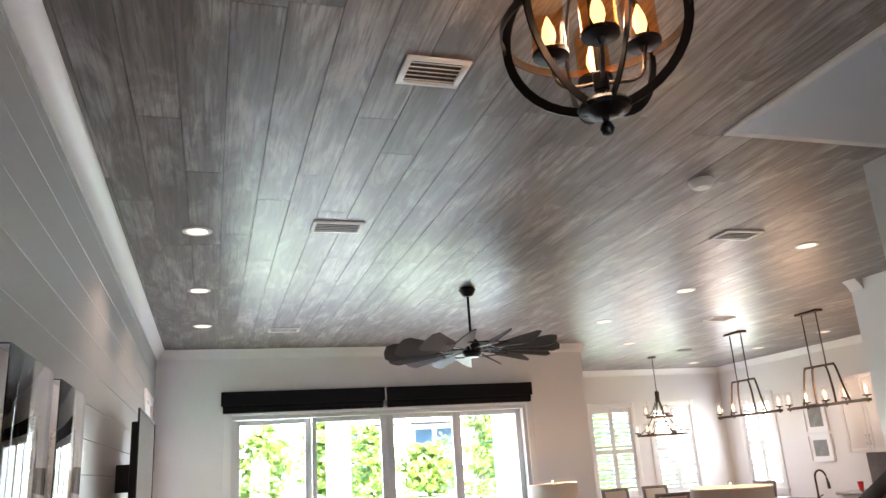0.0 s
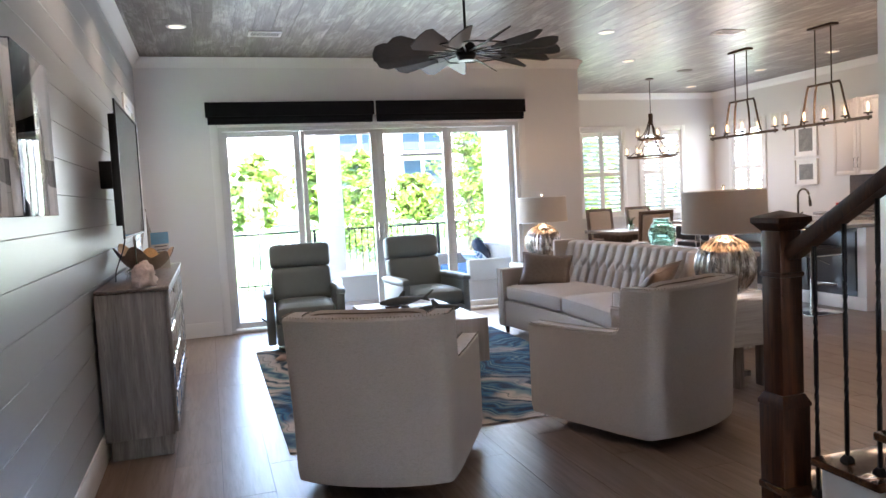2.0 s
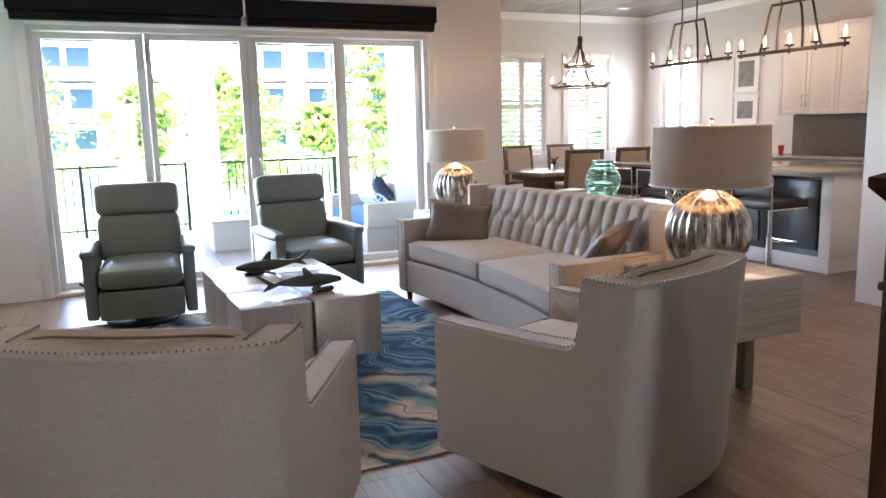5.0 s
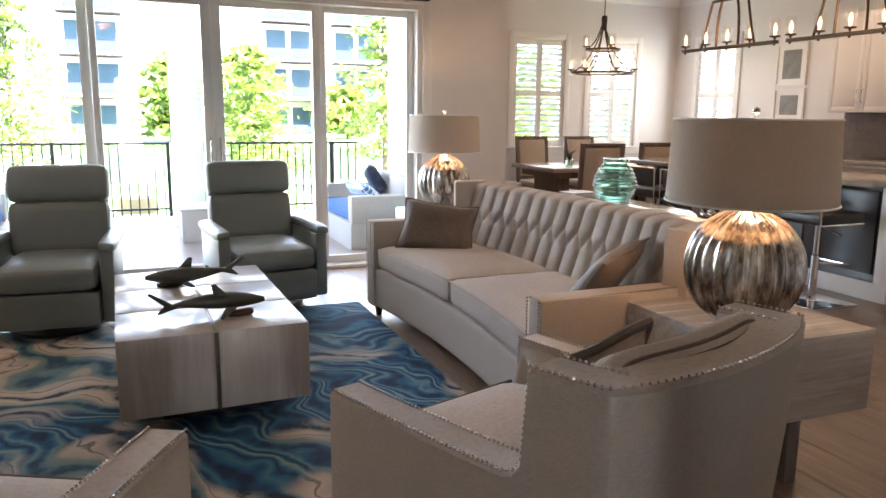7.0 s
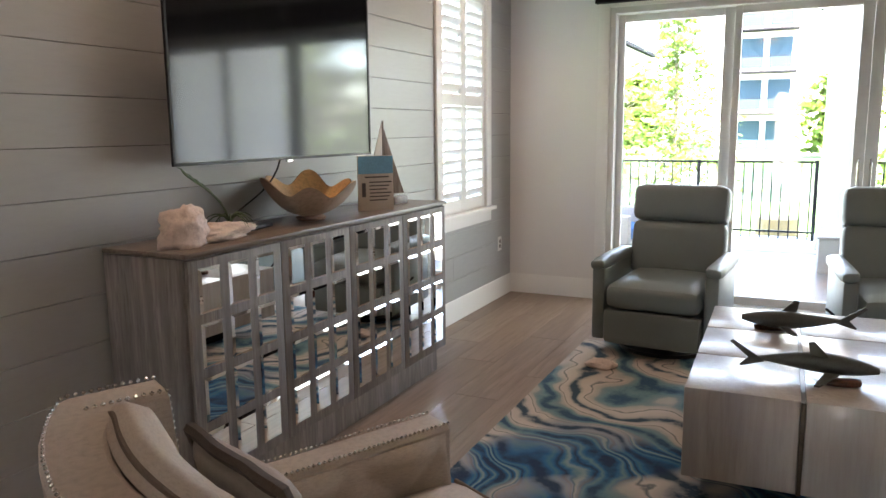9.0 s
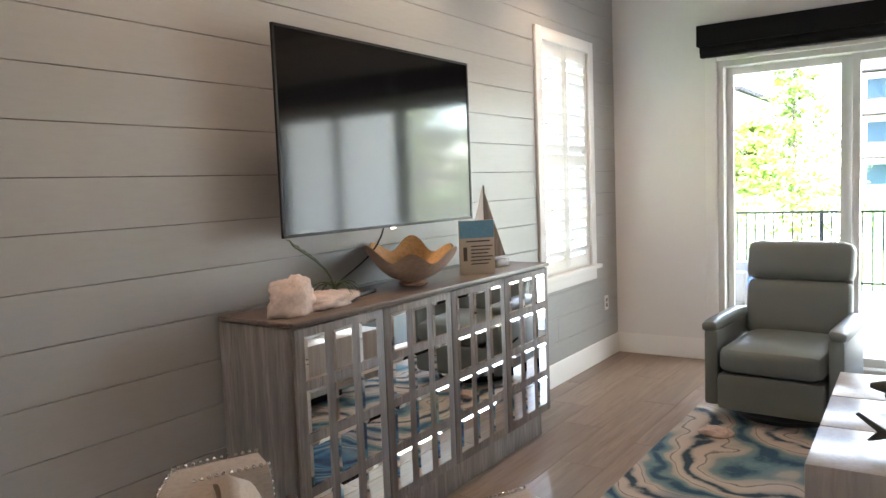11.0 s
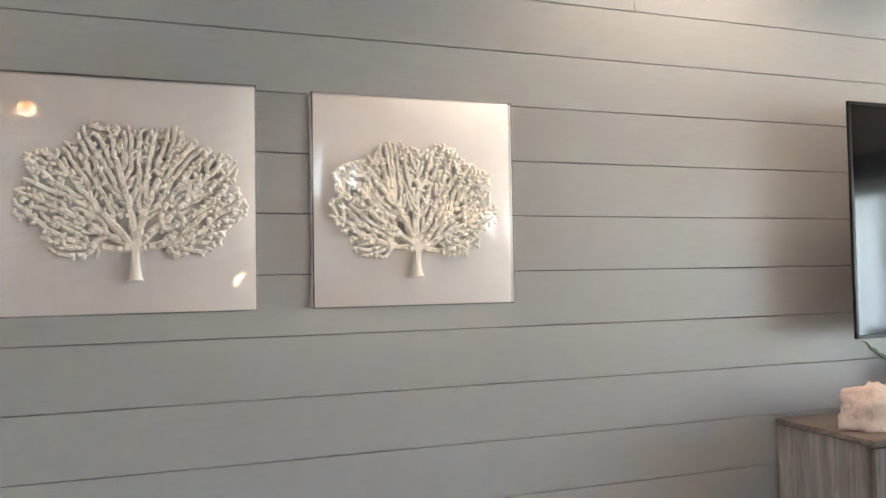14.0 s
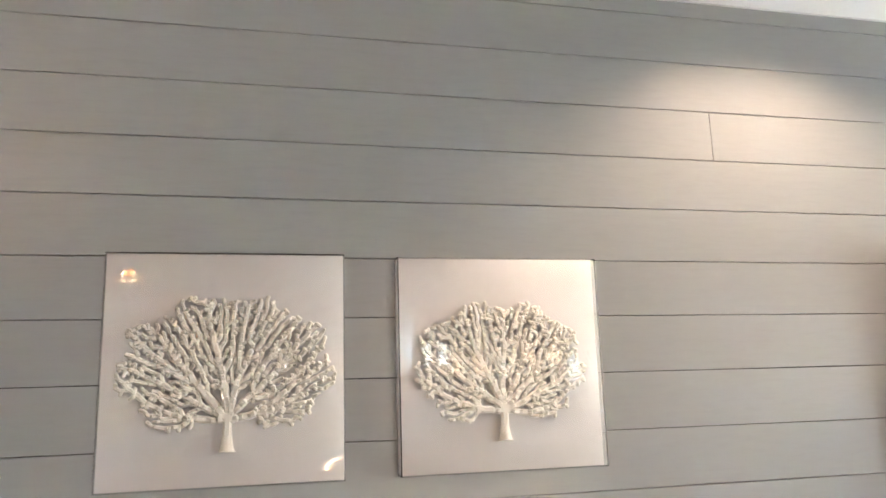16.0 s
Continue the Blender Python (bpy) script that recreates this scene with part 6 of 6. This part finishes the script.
def coral_fan(seed, w, h):
    """A flat branching coral grown towards points strewn over a fan; u to the side, v up, from the stem's foot."""
    r = random.Random(seed)
    att = []
    while len(att) < 2500:
        u, v = r.uniform(-1, 1), r.uniform(-1, 1)
        k = u * u + v * v + 0.10 * math.sin(9 * math.atan2(v, u))
        if k < 1 - 0.14 * r.random() and (abs(u) > 0.22 + 0.25 * max(0, -v - 0.5) or v > -0.30) and v > -0.93:
            att.append(Vector((u * w, 0.55 * h - 0.02 + v * h * 0.46, 0)))
    base = 0.0
    pts, par = [Vector((0, base + 0.010 * i, 0)) for i in range(8)], [None] + list(range(7))
    for a in range(-6, 7):
        pts.append(pts[7] + Vector((0.012 * math.sin(a * 0.24), 0.012 * math.cos(a * 0.24), 0)))
        par.append(7)
    step, kill = 0.0078, 0.0080
    arr = np.array([p[:2] for p in att])
    for _ in range(70):
        if not len(arr):
            break
        P = np.array([p[:2] for p in pts])
        d = np.linalg.norm(arr[:, None] - P[None], axis=2)
        near = d.argmin(1)
        grow = {}
        for i, q in enumerate(near):
            if d[i, q] < 0.22:
                grow.setdefault(int(q), []).append(arr[i] - P[q])
        born = 0
        for q, vs in grow.items():
            dv = sum(x / (np.linalg.norm(x) + 1e-9) for x in vs)
            n = np.linalg.norm(dv)
            if n < 1e-6:
                continue
            c = P[q] + dv / n * step + np.array([r.uniform(-1, 1), r.uniform(-1, 1)]) * 0.0018
            if np.min(np.linalg.norm(P - c, axis=1)) < step * 0.5:
                continue
            pts.append(Vector((c[0], c[1], r.uniform(-0.004, 0.004))))
            par.append(q)
            born += 1
        P = np.array([p[:2] for p in pts])
        arr = arr[np.linalg.norm(arr[:, None] - P[None], axis=2).min(1) > kill]
        if not born:
            break
    load = [1] * len(pts)
    for i in range(len(pts) - 1, 0, -1):
        if par[i] is not None:
            load[par[i]] += load[i]
    bm = bmesh.new()
    for i, p in enumerate(pts):
        if par[i] is None:
            continue
        q = pts[par[i]]
        r0, r1 = 0.0052 + 0.0004 * min(16, load[par[i]] ** 0.5), 0.0053 + 0.0004 * min(16, load[i] ** 0.5)
        d = (p - q)
        if d.length < 1e-6:
            continue
        d.normalize()
        s = Vector((-d.y, d.x, 0))
        a, b = [], []
        for k in range(6):
            c, e = math.cos(k * math.pi / 3), math.sin(k * math.pi / 3)
            a.append(bm.verts.new(q - d * 0.001 + s * c * r0 + Vector((0, 0, e * r0))))
            b.append(bm.verts.new(p + d * 0.003 + s * c * r1 + Vector((0, 0, e * r1))))
        for k in range(6):
            bm.faces.new((a[k], a[(k + 1) % 6], b[(k + 1) % 6], b[k]))
        tip = bm.verts.new(p + d * (0.003 + r1 * 0.8))
        for k in range(6):
            bm.faces.new((b[k], b[(k + 1) % 6], tip))
    # flared foot
    join(bm, lathe([(0.022, -0.012), (0.017, 0.0), (0.012, 0.03)], 12, m=Matrix.Rotation(radians(-90), 4, "X")))
    # u -> world y, v -> world z, thickness -> world x
    bm.transform(Matrix(((0, 0, 1, 0), (1, 0, 0, 0), (0, 1, 0, 0), (0, 0, 0, 1))))
    bmesh.ops.recalc_face_normals(bm, faces=bm.faces)
    return bm


def coral_picture(y0, y1, z0, z1, seed, cw, chh, label):
    t = thing("coral_picture", label, "wall art", 0.0, (y0 + y1) / 2, (z0 + z1) / 2, 0, "pair of coral pictures")
    w, h = (y1 - y0) / 2, (z1 - z0) / 2
    part("mount_board", bx(0.001, 0.012, -w + 0.0045, w - 0.0045, -h + 0.0045, h - 0.0045, 0.001), MOUNT, t)
    cm = coral_fan(seed, cw, chh)
    cm.transform(Matrix.Translation((0.024, 0.005, -0.206)))
    part("coral", cm, CORAL, t, "cream coral branch spread like a small tree")
    ac = part("acrylic_box", bx(0.052, 0.056, -w, w, -h, h, 0.001), ACRYL, t, "clear acrylic box cover")
    ac.visible_shadow = False
    for a, b, c, d in ((-w, -w + 0.004, -h, h), (w - 0.004, w, -h, h), (-w + 0.004, w - 0.004, -h, -h + 0.004), (-w + 0.004, w - 0.004, h - 0.004, h)):
        s = part("acrylic_side", bx(0.0005, 0.0518, a, b, c, d), ACRYL_EDGE, t)
        s.visible_shadow = False


ACRYL_EDGE = glass("acrylic_edge", (0.98, 0.99, 0.99), 0.0, 1.45)
coral_picture(1.497, 2.125, 1.414, 2.03, 11, 0.285, 0.415, "white coral branch in a clear acrylic box on the grey wall")
coral_picture(2.276, 2.887, 1.414, 2.024, 23, 0.258, 0.40, "white coral branch in a clear acrylic box nearer the television")


# ---- outside ----
GRASS = plain("lawn", (0.07, 0.13, 0.03), 0.9, vary=0.3, scale=2, grain=40, bump=0.5)
PAVER = plain("pale_pavers", (0.60, 0.56, 0.51), 0.8, vary=0.1, scale=3, grain=60, bump=0.2)
STUCCO = plain("pale_stucco", (0.62, 0.55, 0.50), 0.85, vary=0.06, scale=4, grain=120, bump=0.4)
setting("ground", bx(-400, 400, 12.6, 22.0, -1.2, -0.45), GRASS, "lawn running down to the water", "ground")
setting("ground_far", bx(-400, 400, 52, 900, -1.2, -0.6), GRASS, "far grassy bank", "ground")


def water_material():
    m, n, l, b = nodes_of("lake_water")
    b.inputs["Base Color"].default_value = (0.03, 0.055, 0.045, 1)
    b.inputs["Roughness"].default_value = 0.08
    bumped(n, l, b, noise_tex(n, l, coords(n, l, (0.5, 2.2, 1)), 1.5, 4), 0.25, 0.1)
    return m


setting("water", bx(-400, 400, 22.0, 52.0, -1.2, -0.9), water_material(), "calm lake behind the house", "water")
setting("porch", bx(-0.2, 9.8, -60, -4.05, -0.5, -0.05), PAVER, "pale paved front path", "pavement")
# Slab added out of view to block the sun from the entry opening.
setting("entry_sun_block", bx(-0.2, 4.2, -7.2, -4.06, 2.6, 2.75), WHITE_WALL, "plain unseen slab added to keep the sun out of the entry opening", "roof")
setting("ground_side", bx(-400, -0.2, -60, 12.6, -1.2, -0.45), GRASS, "lawn beside the house", "ground")
setting("ground_side_east", bx(9.8, 400, -60, 12.6, -1.2, -0.45), GRASS, "lawn beside the house", "ground")
setting("patio", bx(-4.0, 5.1, 8.15, 12.6, -0.5, -0.03), PAVER, "pale paved patio outside the sliding doors", "pavement")
setting("ground_north_east", bx(5.1, 9.8, 11.15, 12.6, -1.2, -0.45), GRASS, "lawn beside the dining corner", "ground")
setting("patio_beam", bx(-4.0, 5.1, 11.55, 11.9, 3.3, 3.7), STUCCO, "stucco beam across the patio columns", "beam")
for x in (2.42, -2.6):
    c = thing("patio_column", "square pale stucco column at the patio edge", "column", x, 11.55)
    part("shaft", bx(0, 0.36, 0, 0.34, -0.03, 3.299, 0.01), STUCCO, c)
    part("plinth", bx(-0.03, 0.39, -0.03, 0.37, -0.03, 0.12, 0.008), STUCCO, c)

rl = thing("railing", "black metal railing along the patio edge", "railing", 0, 12.3, 0)
for a, b in ((-4.0, 2.4), (2.8, 5.0)):
    part("top_rail", bx(a, b, -0.02, 0.02, 0.93, 0.96), BLACK_METAL, rl)
    part("bottom_rail", bx(a, b, -0.015, 0.015, 0.06, 0.085), BLACK_METAL, rl)
bar = part("picket", bx(-0.008, 0.008, -0.008, 0.008, -0.02, 0.929), BLACK_METAL, rl, m=Matrix.Translation((-3.95, 0, 0)))
k = 1
while -3.95 + k * 0.11 < 5.0:
    x = -3.95 + k * 0.11
    k += 1
    if 2.39 < x < 2.81:
        continue
    ob = new("picket", bar.data)
    ob.parent, ob.matrix_basis = rl, Matrix.Translation((x, 0, 0))
for x in (-2.2, -0.6, 1.0, 2.38, 2.82, 4.6):
    part("post", bx(x - 0.022, x + 0.022, -0.022, 0.022, -0.03, 0.97), BLACK_METAL, rl)

# wicker patio seats
WICKER = plain("pale_wicker", (0.40, 0.35, 0.31), 0.8, vary=0.35, scale=60, grain=200, bump=0.8)
NAVY = fabric("blue_outdoor_cloth", (0.03, 0.10, 0.26), vary=0.2)
NAVYDARK = fabric("dark_navy_cloth", (0.012, 0.018, 0.04))


def lattice_cloth():
    m, n, l, b = nodes_of("blue_lattice_cloth")
    v = coords(n, l, (1, 1, 1))
    w1, w2 = n.new("ShaderNodeTexWave"), n.new("ShaderNodeTexWave")
    for w, d in ((w1, "X"), (w2, "Y")):
        w.bands_direction = d
        w.inputs["Scale"].default_value, w.inputs["Distortion"].default_value = 5.5, 0.6
        l.new(v, w.inputs["Vector"])
    mx = n.new("ShaderNodeMath")
    mx.operation = "MAXIMUM"
    l.new(w1.outputs["Fac"], mx.inputs[0]), l.new(w2.outputs["Fac"], mx.inputs[1])
    r = ramp(n, [(0.80, (0.05, 0.13, 0.28)), (0.88, (0.62, 0.66, 0.70))])
    l.new(mx.outputs[0], r.inputs[0])
    l.new(r.outputs[0], b.inputs["Base Color"])
    b.inputs["Roughness"].default_value = 0.9
    return m


LATTICE = lattice_cloth()


def patio_seat(x, y, rz, w, label):
    t = thing("patio_sofa", label, "outdoor sofa", x, y, -0.03, rz)
    part("base", bx(-w, w, -0.40, 0.40, 0.0, 0.30, 0.01), WICKER, t)
    for s in (-1, 1):
        part("arm", bx(s * w - 0.07, s * w + 0.07, -0.41, 0.41, 0.301, 0.58, 0.02), WICKER, t)
    part("back", bx(-w + 0.071, w - 0.071, -0.42, -0.30, 0.301, 0.72, 0.02), WICKER, t)
    part("seat_cushion", pad(w - 0.08, 0.34, 0.065, 0.04, 0.015, 6, Matrix.Translation((0, 0.05, 0.368))), NAVY, t)
    return t


patio_seat(4.35, 9.55, 90, 0.72, "pale wicker patio sofa with a blue seat cushion")
cushion("patio_pillow", "blue lattice patterned outdoor pillow", pose(4.25, 9.35, 0.52, 40, 0, 100), 0.24, 0.16, 0.07, LATTICE, 9)
cushion("patio_pillow", "dark navy outdoor pillow on the wicker sofa", pose(4.55, 9.95, 0.60, 60, 10, 80), 0.20, 0.18, 0.08, NAVYDARK, 10)
patio_seat(0.35, 9.7, -90, 0.45, "pale wicker patio chair with a blue cushion")
po = thing("patio_table", "low pale wicker coffee table on the patio", "outdoor table", 2.75, 10.15, -0.03)
part("body", bx(-0.35, 0.35, -0.30, 0.30, 0, 0.36, 0.012), WICKER, po)
part("top", bx(-0.37, 0.37, -0.32, 0.32, 0.3605, 0.385, 0.006), WICKER, po)
bas = thing("wicker_basket", "yellow-brown wicker planter beyond the railing", "planter", 1.95, 13.1, -0.45)
part("body", lathe([(0.20, 0), (0.28, 0.25), (0.26, 0.60), (0.22, 0.62)], 24), plain("straw_wicker", (0.42, 0.30, 0.13), 0.8, vary=0.4, scale=40, bump=0.8), bas)

# trees
BARK = plain("grey_bark", (0.14, 0.11, 0.085), 0.9, vary=0.3, scale=14, grain=60, bump=0.8)


def leaf_material(name, c):
    m, n, l, b = nodes_of(name)
    g = n.new("ShaderNodeNewGeometry")
    r = ramp(n, [(0.0, tuple(k * 0.6 for k in c)), (0.5, c), (1.0, (c[0] * 1.7, c[1] * 1.35, c[2] * 1.1))])
    l.new(g.outputs["Random Per Island"], r.inputs[0])
    l.new(r.outputs[0], b.inputs["Base Color"])
    b.inputs["Roughness"].default_value = 0.6
    tr, mx = n.new("ShaderNodeBsdfTranslucent"), n.new("ShaderNodeMixShader")
    l.new(r.outputs[0], tr.inputs[0])
    mx.inputs[0].default_value = 0.5
    l.new(b.outputs[0], mx.inputs[1]), l.new(tr.outputs[0], mx.inputs[2])
    l.new(mx.outputs[0], n["Material Output"].inputs[0])
    return m


LEAVES = leaf_material("cypress_leaves", (0.12, 0.19, 0.035))
LEAVES2 = leaf_material("bush_leaves", (0.115, 0.19, 0.03))


def tree(x, y, z, h, spread, seed, label, conic=True, n=3300, size=0.085, leaf=None, low=0.12):
    r = random.Random(seed)
    t = thing("tree", label, "tree", x, y, z)
    trunk = [(0.05 * math.sin(i * 0.9) * i / 8, 0.05 * math.cos(i * 1.3) * i / 8, h * 0.97 * i / 8) for i in range(9)]
    part("trunk", rod(trunk, 0.030 * h / 2, n=9, scale=lambda s: 1 - 0.88 * s), BARK, t)
    vs, fs = [], []
    limbs = None
    k = 0
    N = 46
    for i in range(N):
        f = low + (1 - low) * (i + r.random()) / N
        reach = spread * ((1.05 - f) ** 0.7 if conic else math.sin(math.pi * min(1, 0.12 + f * 0.85)) ** 0.7) * r.uniform(0.55, 1.1)
        a = i * 2.4 + r.uniform(-0.4, 0.4)
        p0 = Vector((0, 0, h * f * 0.93))
        p1 = p0 + Vector((math.cos(a), math.sin(a), r.uniform(0.0, 0.35))) * reach
        limb = bezier(p0, p0.lerp(p1, 0.3) + Vector((0, 0, 0.04 * h)), p0.lerp(p1, 0.7), p1, 6)
        limbs = rod(limb, 0.012 * h / 4, limbs, 5, scale=lambda s: 1 - 0.8 * s)
        for _ in range(n // N):
            s = r.random() ** 0.7
            c = limb[min(6, int(s * 6.99))] + Vector((r.gauss(0, 1), r.gauss(0, 1), r.gauss(0, 0.55))) * reach * 0.16
            d = Vector((r.gauss(0, 1), r.gauss(0, 1), r.gauss(0, 0.6))).normalized()
            w = d.cross(Vector((r.gauss(0, 1), r.gauss(0, 1), r.gauss(0, 1)))).normalized()
            q = size * r.uniform(0.6, 1.4)
            vs += [c - d * q, c + w * q * 0.42, c + d * q, c - w * q * 0.42]
            fs.append((k, k + 1, k + 2, k + 3))
            k += 4
    part("limbs", limbs, BARK, t)
    me = bpy.data.meshes.new("crown")
    me.from_pydata(vs, [], fs)
    me.materials.append(leaf or LEAVES)
    cr = new("crown", me)
    cr.parent = t
    return t


tree(-0.1, 17.5, -0.45, 5.0, 1.35, 1, "feathery young cypress tree on the lawn", True, 5200, 0.06)
tree(7.1, 17.6, -0.45, 5.2, 1.3, 2, "feathery young cypress tree near the water", True, 5200, 0.06)
tree(4.2, 17.2, -0.45, 3.3, 1.5, 3, "broad light green young tree behind the railing", True, 4600, 0.062, LEAVES2, 0.16)
tree(-4.5, 18.5, -0.45, 4.6, 1.5, 4, "feathery young cypress tree on the lawn")
tree(9.3, 17.0, -0.45, 6.0, 2.2, 5, "tall leafy tree by the dining windows", False, 6500, 0.13, LEAVES2)
tree(8.6, 15.5, -0.45, 2.4, 1.3, 6, "rounded green shrub outside the dining windows", False, 3600, 0.08, LEAVES2, 0.05)
tree(16.5, 11.5, -0.45, 3.6, 1.8, 7, "leafy tree outside the kitchen window", False, 3600, 0.1, LEAVES2)
for i, x in enumerate((-30, -19, -9, 22, 31, 44, 4, 9, 17)):
    tree(x, 54 + (i % 3) * 2, -0.6, 4.2 + (i % 4) * 0.9, 2.6, 20 + i, "rounded green tree on the far bank", False, 2200, 0.32, LEAVES2, 0.08)

# far apartment blocks
BRICKC = plain("pale_render", (0.60, 0.55, 0.50), 0.9, vary=0.06, scale=1)
DARKGLASS = plain("dark_window_glass", (0.032, 0.058, 0.078), 0.4, vary=0.2, scale=0.5, bump=0, spec=0.05)
ROOFC = plain("dark_roof_edge", (0.014, 0.014, 0.017), 0.8, spec=0.1)


def block(x0, x1, y, floors, label):
    t = thing("apartment_building", label, "apartment building", x0, y, -0.6)
    w, fh = x1 - x0, 2.95
    part("wall", bx(0, w, 0, 14, 0, floors * fh), BRICKC, t)
    part("roof", bx(-0.4, w + 0.4, -0.5, 14.4, floors * fh + 0.001, floors * fh + 0.35), ROOFC, t)
    nb = int(w / 5)
    win = bal = None
    for f in range(floors):
        for k in range(nb):
            cx, z = (k + 0.5) * w / nb, f * fh
            for s in (-0.95, 0.95):
                if win is None:
                    win = part("window", bx(-0.75, 0.75, -0.06, -0.002, 0.3, 2.4), DARKGLASS, t, m=Matrix.Translation((cx + s, 0, z)))
                else:
                    ob = new("window", win.data)
                    ob.parent, ob.matrix_basis = t, Matrix.Translation((cx + s, 0, z))
            if f:
                if bal is None:
                    bm = bx(-2.1, 2.1, -1.3, -0.07, -0.12, 0.0)
                    bx(-2.1, 2.1, -1.3, -1.26, 0.95, 1.02, bm=bm)
                    for q in range(29):
                        bx(-2.1 + q * 0.15, -2.07 + q * 0.15, -1.3, -1.27, 0, 0.95, bm=bm)
                    bal = part("balcony", bm, ROOFC, t, m=Matrix.Translation((cx, 0, z)))
                else:
                    ob = new("balcony", bal.data)
                    ob.parent, ob.matrix_basis = t, Matrix.Translation((cx, 0, z))


block(-4.0, 2.6, 62, 4, "pale four-storey apartment building across the lake")
block(10.6, 27, 62, 4, "pale apartment building with dark balconies across the lake")
block(-40, -12, 66, 3, "pale apartment building among trees across the lake")


# ---- shiplap boards on the west wall, and the floor tiles ----
rng = random.Random(2)
BZ, BP = 0.128, 0.1728
row = 0
while True:
    z0, z1 = BZ + row * BP, BZ + (row + 1) * BP
    if z0 > 2.98:
        break
    z1 = min(z1, H - 0.002)
    cuts = [-3.9]
    y = -3.9 + rng.uniform(0.4, 3.6)
    while y < 7.2:
        if not 0.3 < y < 6.6:
            cuts.append(y)
        y += 3.66 if row % 2 else 2.9
    if row == 13:
        cuts = [-3.9, -0.4, 3.37]
    cuts.append(8.0)
    for a, b in zip(cuts, cuts[1:]):
        spans = [(a, b)]
        if z1 > WIN[2] and z0 < WIN[3]:
            spans = [(p, q) for p, q in ((a, min(b, WIN[0])), (max(a, WIN[1]), b)) if q - p > 0.01]
        if z1 > WIN[2] and z0 < WIN[3] and a < WIN[0] and b > WIN[1]:
            if z1 > WIN[3] + 0.004:
                part("board", bx(-0.0149, 0.0, WIN[0], WIN[1], WIN[3] + 0.001, z1 - 0.0013), SHIPLAP, west)
            if z0 < WIN[2] - 0.004:
                part("board", bx(-0.0149, 0.0, WIN[0], WIN[1], z0 + 0.0013, WIN[2] - 0.001), SHIPLAP, west)
        for p, q in spans:
            zz0, zz1 = z0 + 0.0013, z1 - 0.0013
            part("board", bx(-0.0149, 0.0, p + 0.0006, q - 0.0006, zz0, zz1, 0.0012, seg=1), SHIPLAP, west)
    row += 1
part("board", bx(-0.0149, 0.0, -3.9, 8.0, 0.001, BZ - 0.002), SHIPLAP, west)

floor_ob = bpy.data.objects["floor"]
TW, TL = 0.2475, 1.2
tile_mesh = None
far_v, far_f = [], []
col = 0
while True:
    x0 = 0.137 - TW + col * TW
    if x0 > 9.6:
        break
    off = (3.62 + (0, 0.72, 0.36, 0.98, 0.2)[col % 5] * 1.0) % TL
    y = -3.9 - TL + off
    while y < 11.0:
        a0, a1 = max(x0, 0.0), min(x0 + TW, 9.6)
        b0, b1 = max(y, -3.9), min(y + TL, 11.0)
        g = 0.0012
        if a1 - a0 > 0.02 and b1 - b0 > 0.02:
            near = 0 <= x0 and a1 < 5.1 and y > 0.6 and y + TL < 8.0
            if near:
                if tile_mesh is None:
                    ob = part("tile", bx(-TW / 2 + g, TW / 2 - g, -TL / 2 + g, TL / 2 - g, -0.0055, 0.0), FLOOR, floor_ob)
                    tile_mesh = ob.data
                else:
                    ob = new("tile", tile_mesh)
                    ob.parent = floor_ob
                ob.matrix_basis = Matrix.Translation((x0 + TW / 2, y + TL / 2, 0))
            else:
                k = len(far_v)
                far_v += [(a0 + g, b0 + g, 0), (a1 - g, b0 + g, 0), (a1 - g, b1 - g, 0), (a0 + g, b1 - g, 0),
                          (a0 + g, b0 + g, -0.0055), (a1 - g, b0 + g, -0.0055), (a1 - g, b1 - g, -0.0055), (a0 + g, b1 - g, -0.0055)]
                far_f += [(k, k + 1, k + 2, k + 3), (k, k + 4, k + 5, k + 1), (k + 1, k + 5, k + 6, k + 2), (k + 2, k + 6, k + 7, k + 3), (k + 3, k + 7, k + 4, k)]
        y += TL
    col += 1
me = bpy.data.meshes.new("floor_tiles")
me.from_pydata(far_v, [], far_f)
me.materials.append(FLOOR_FAR)
ft = new("floor_tiles", me)
ft.parent = floor_ob
ft["kind"] = "stuff"
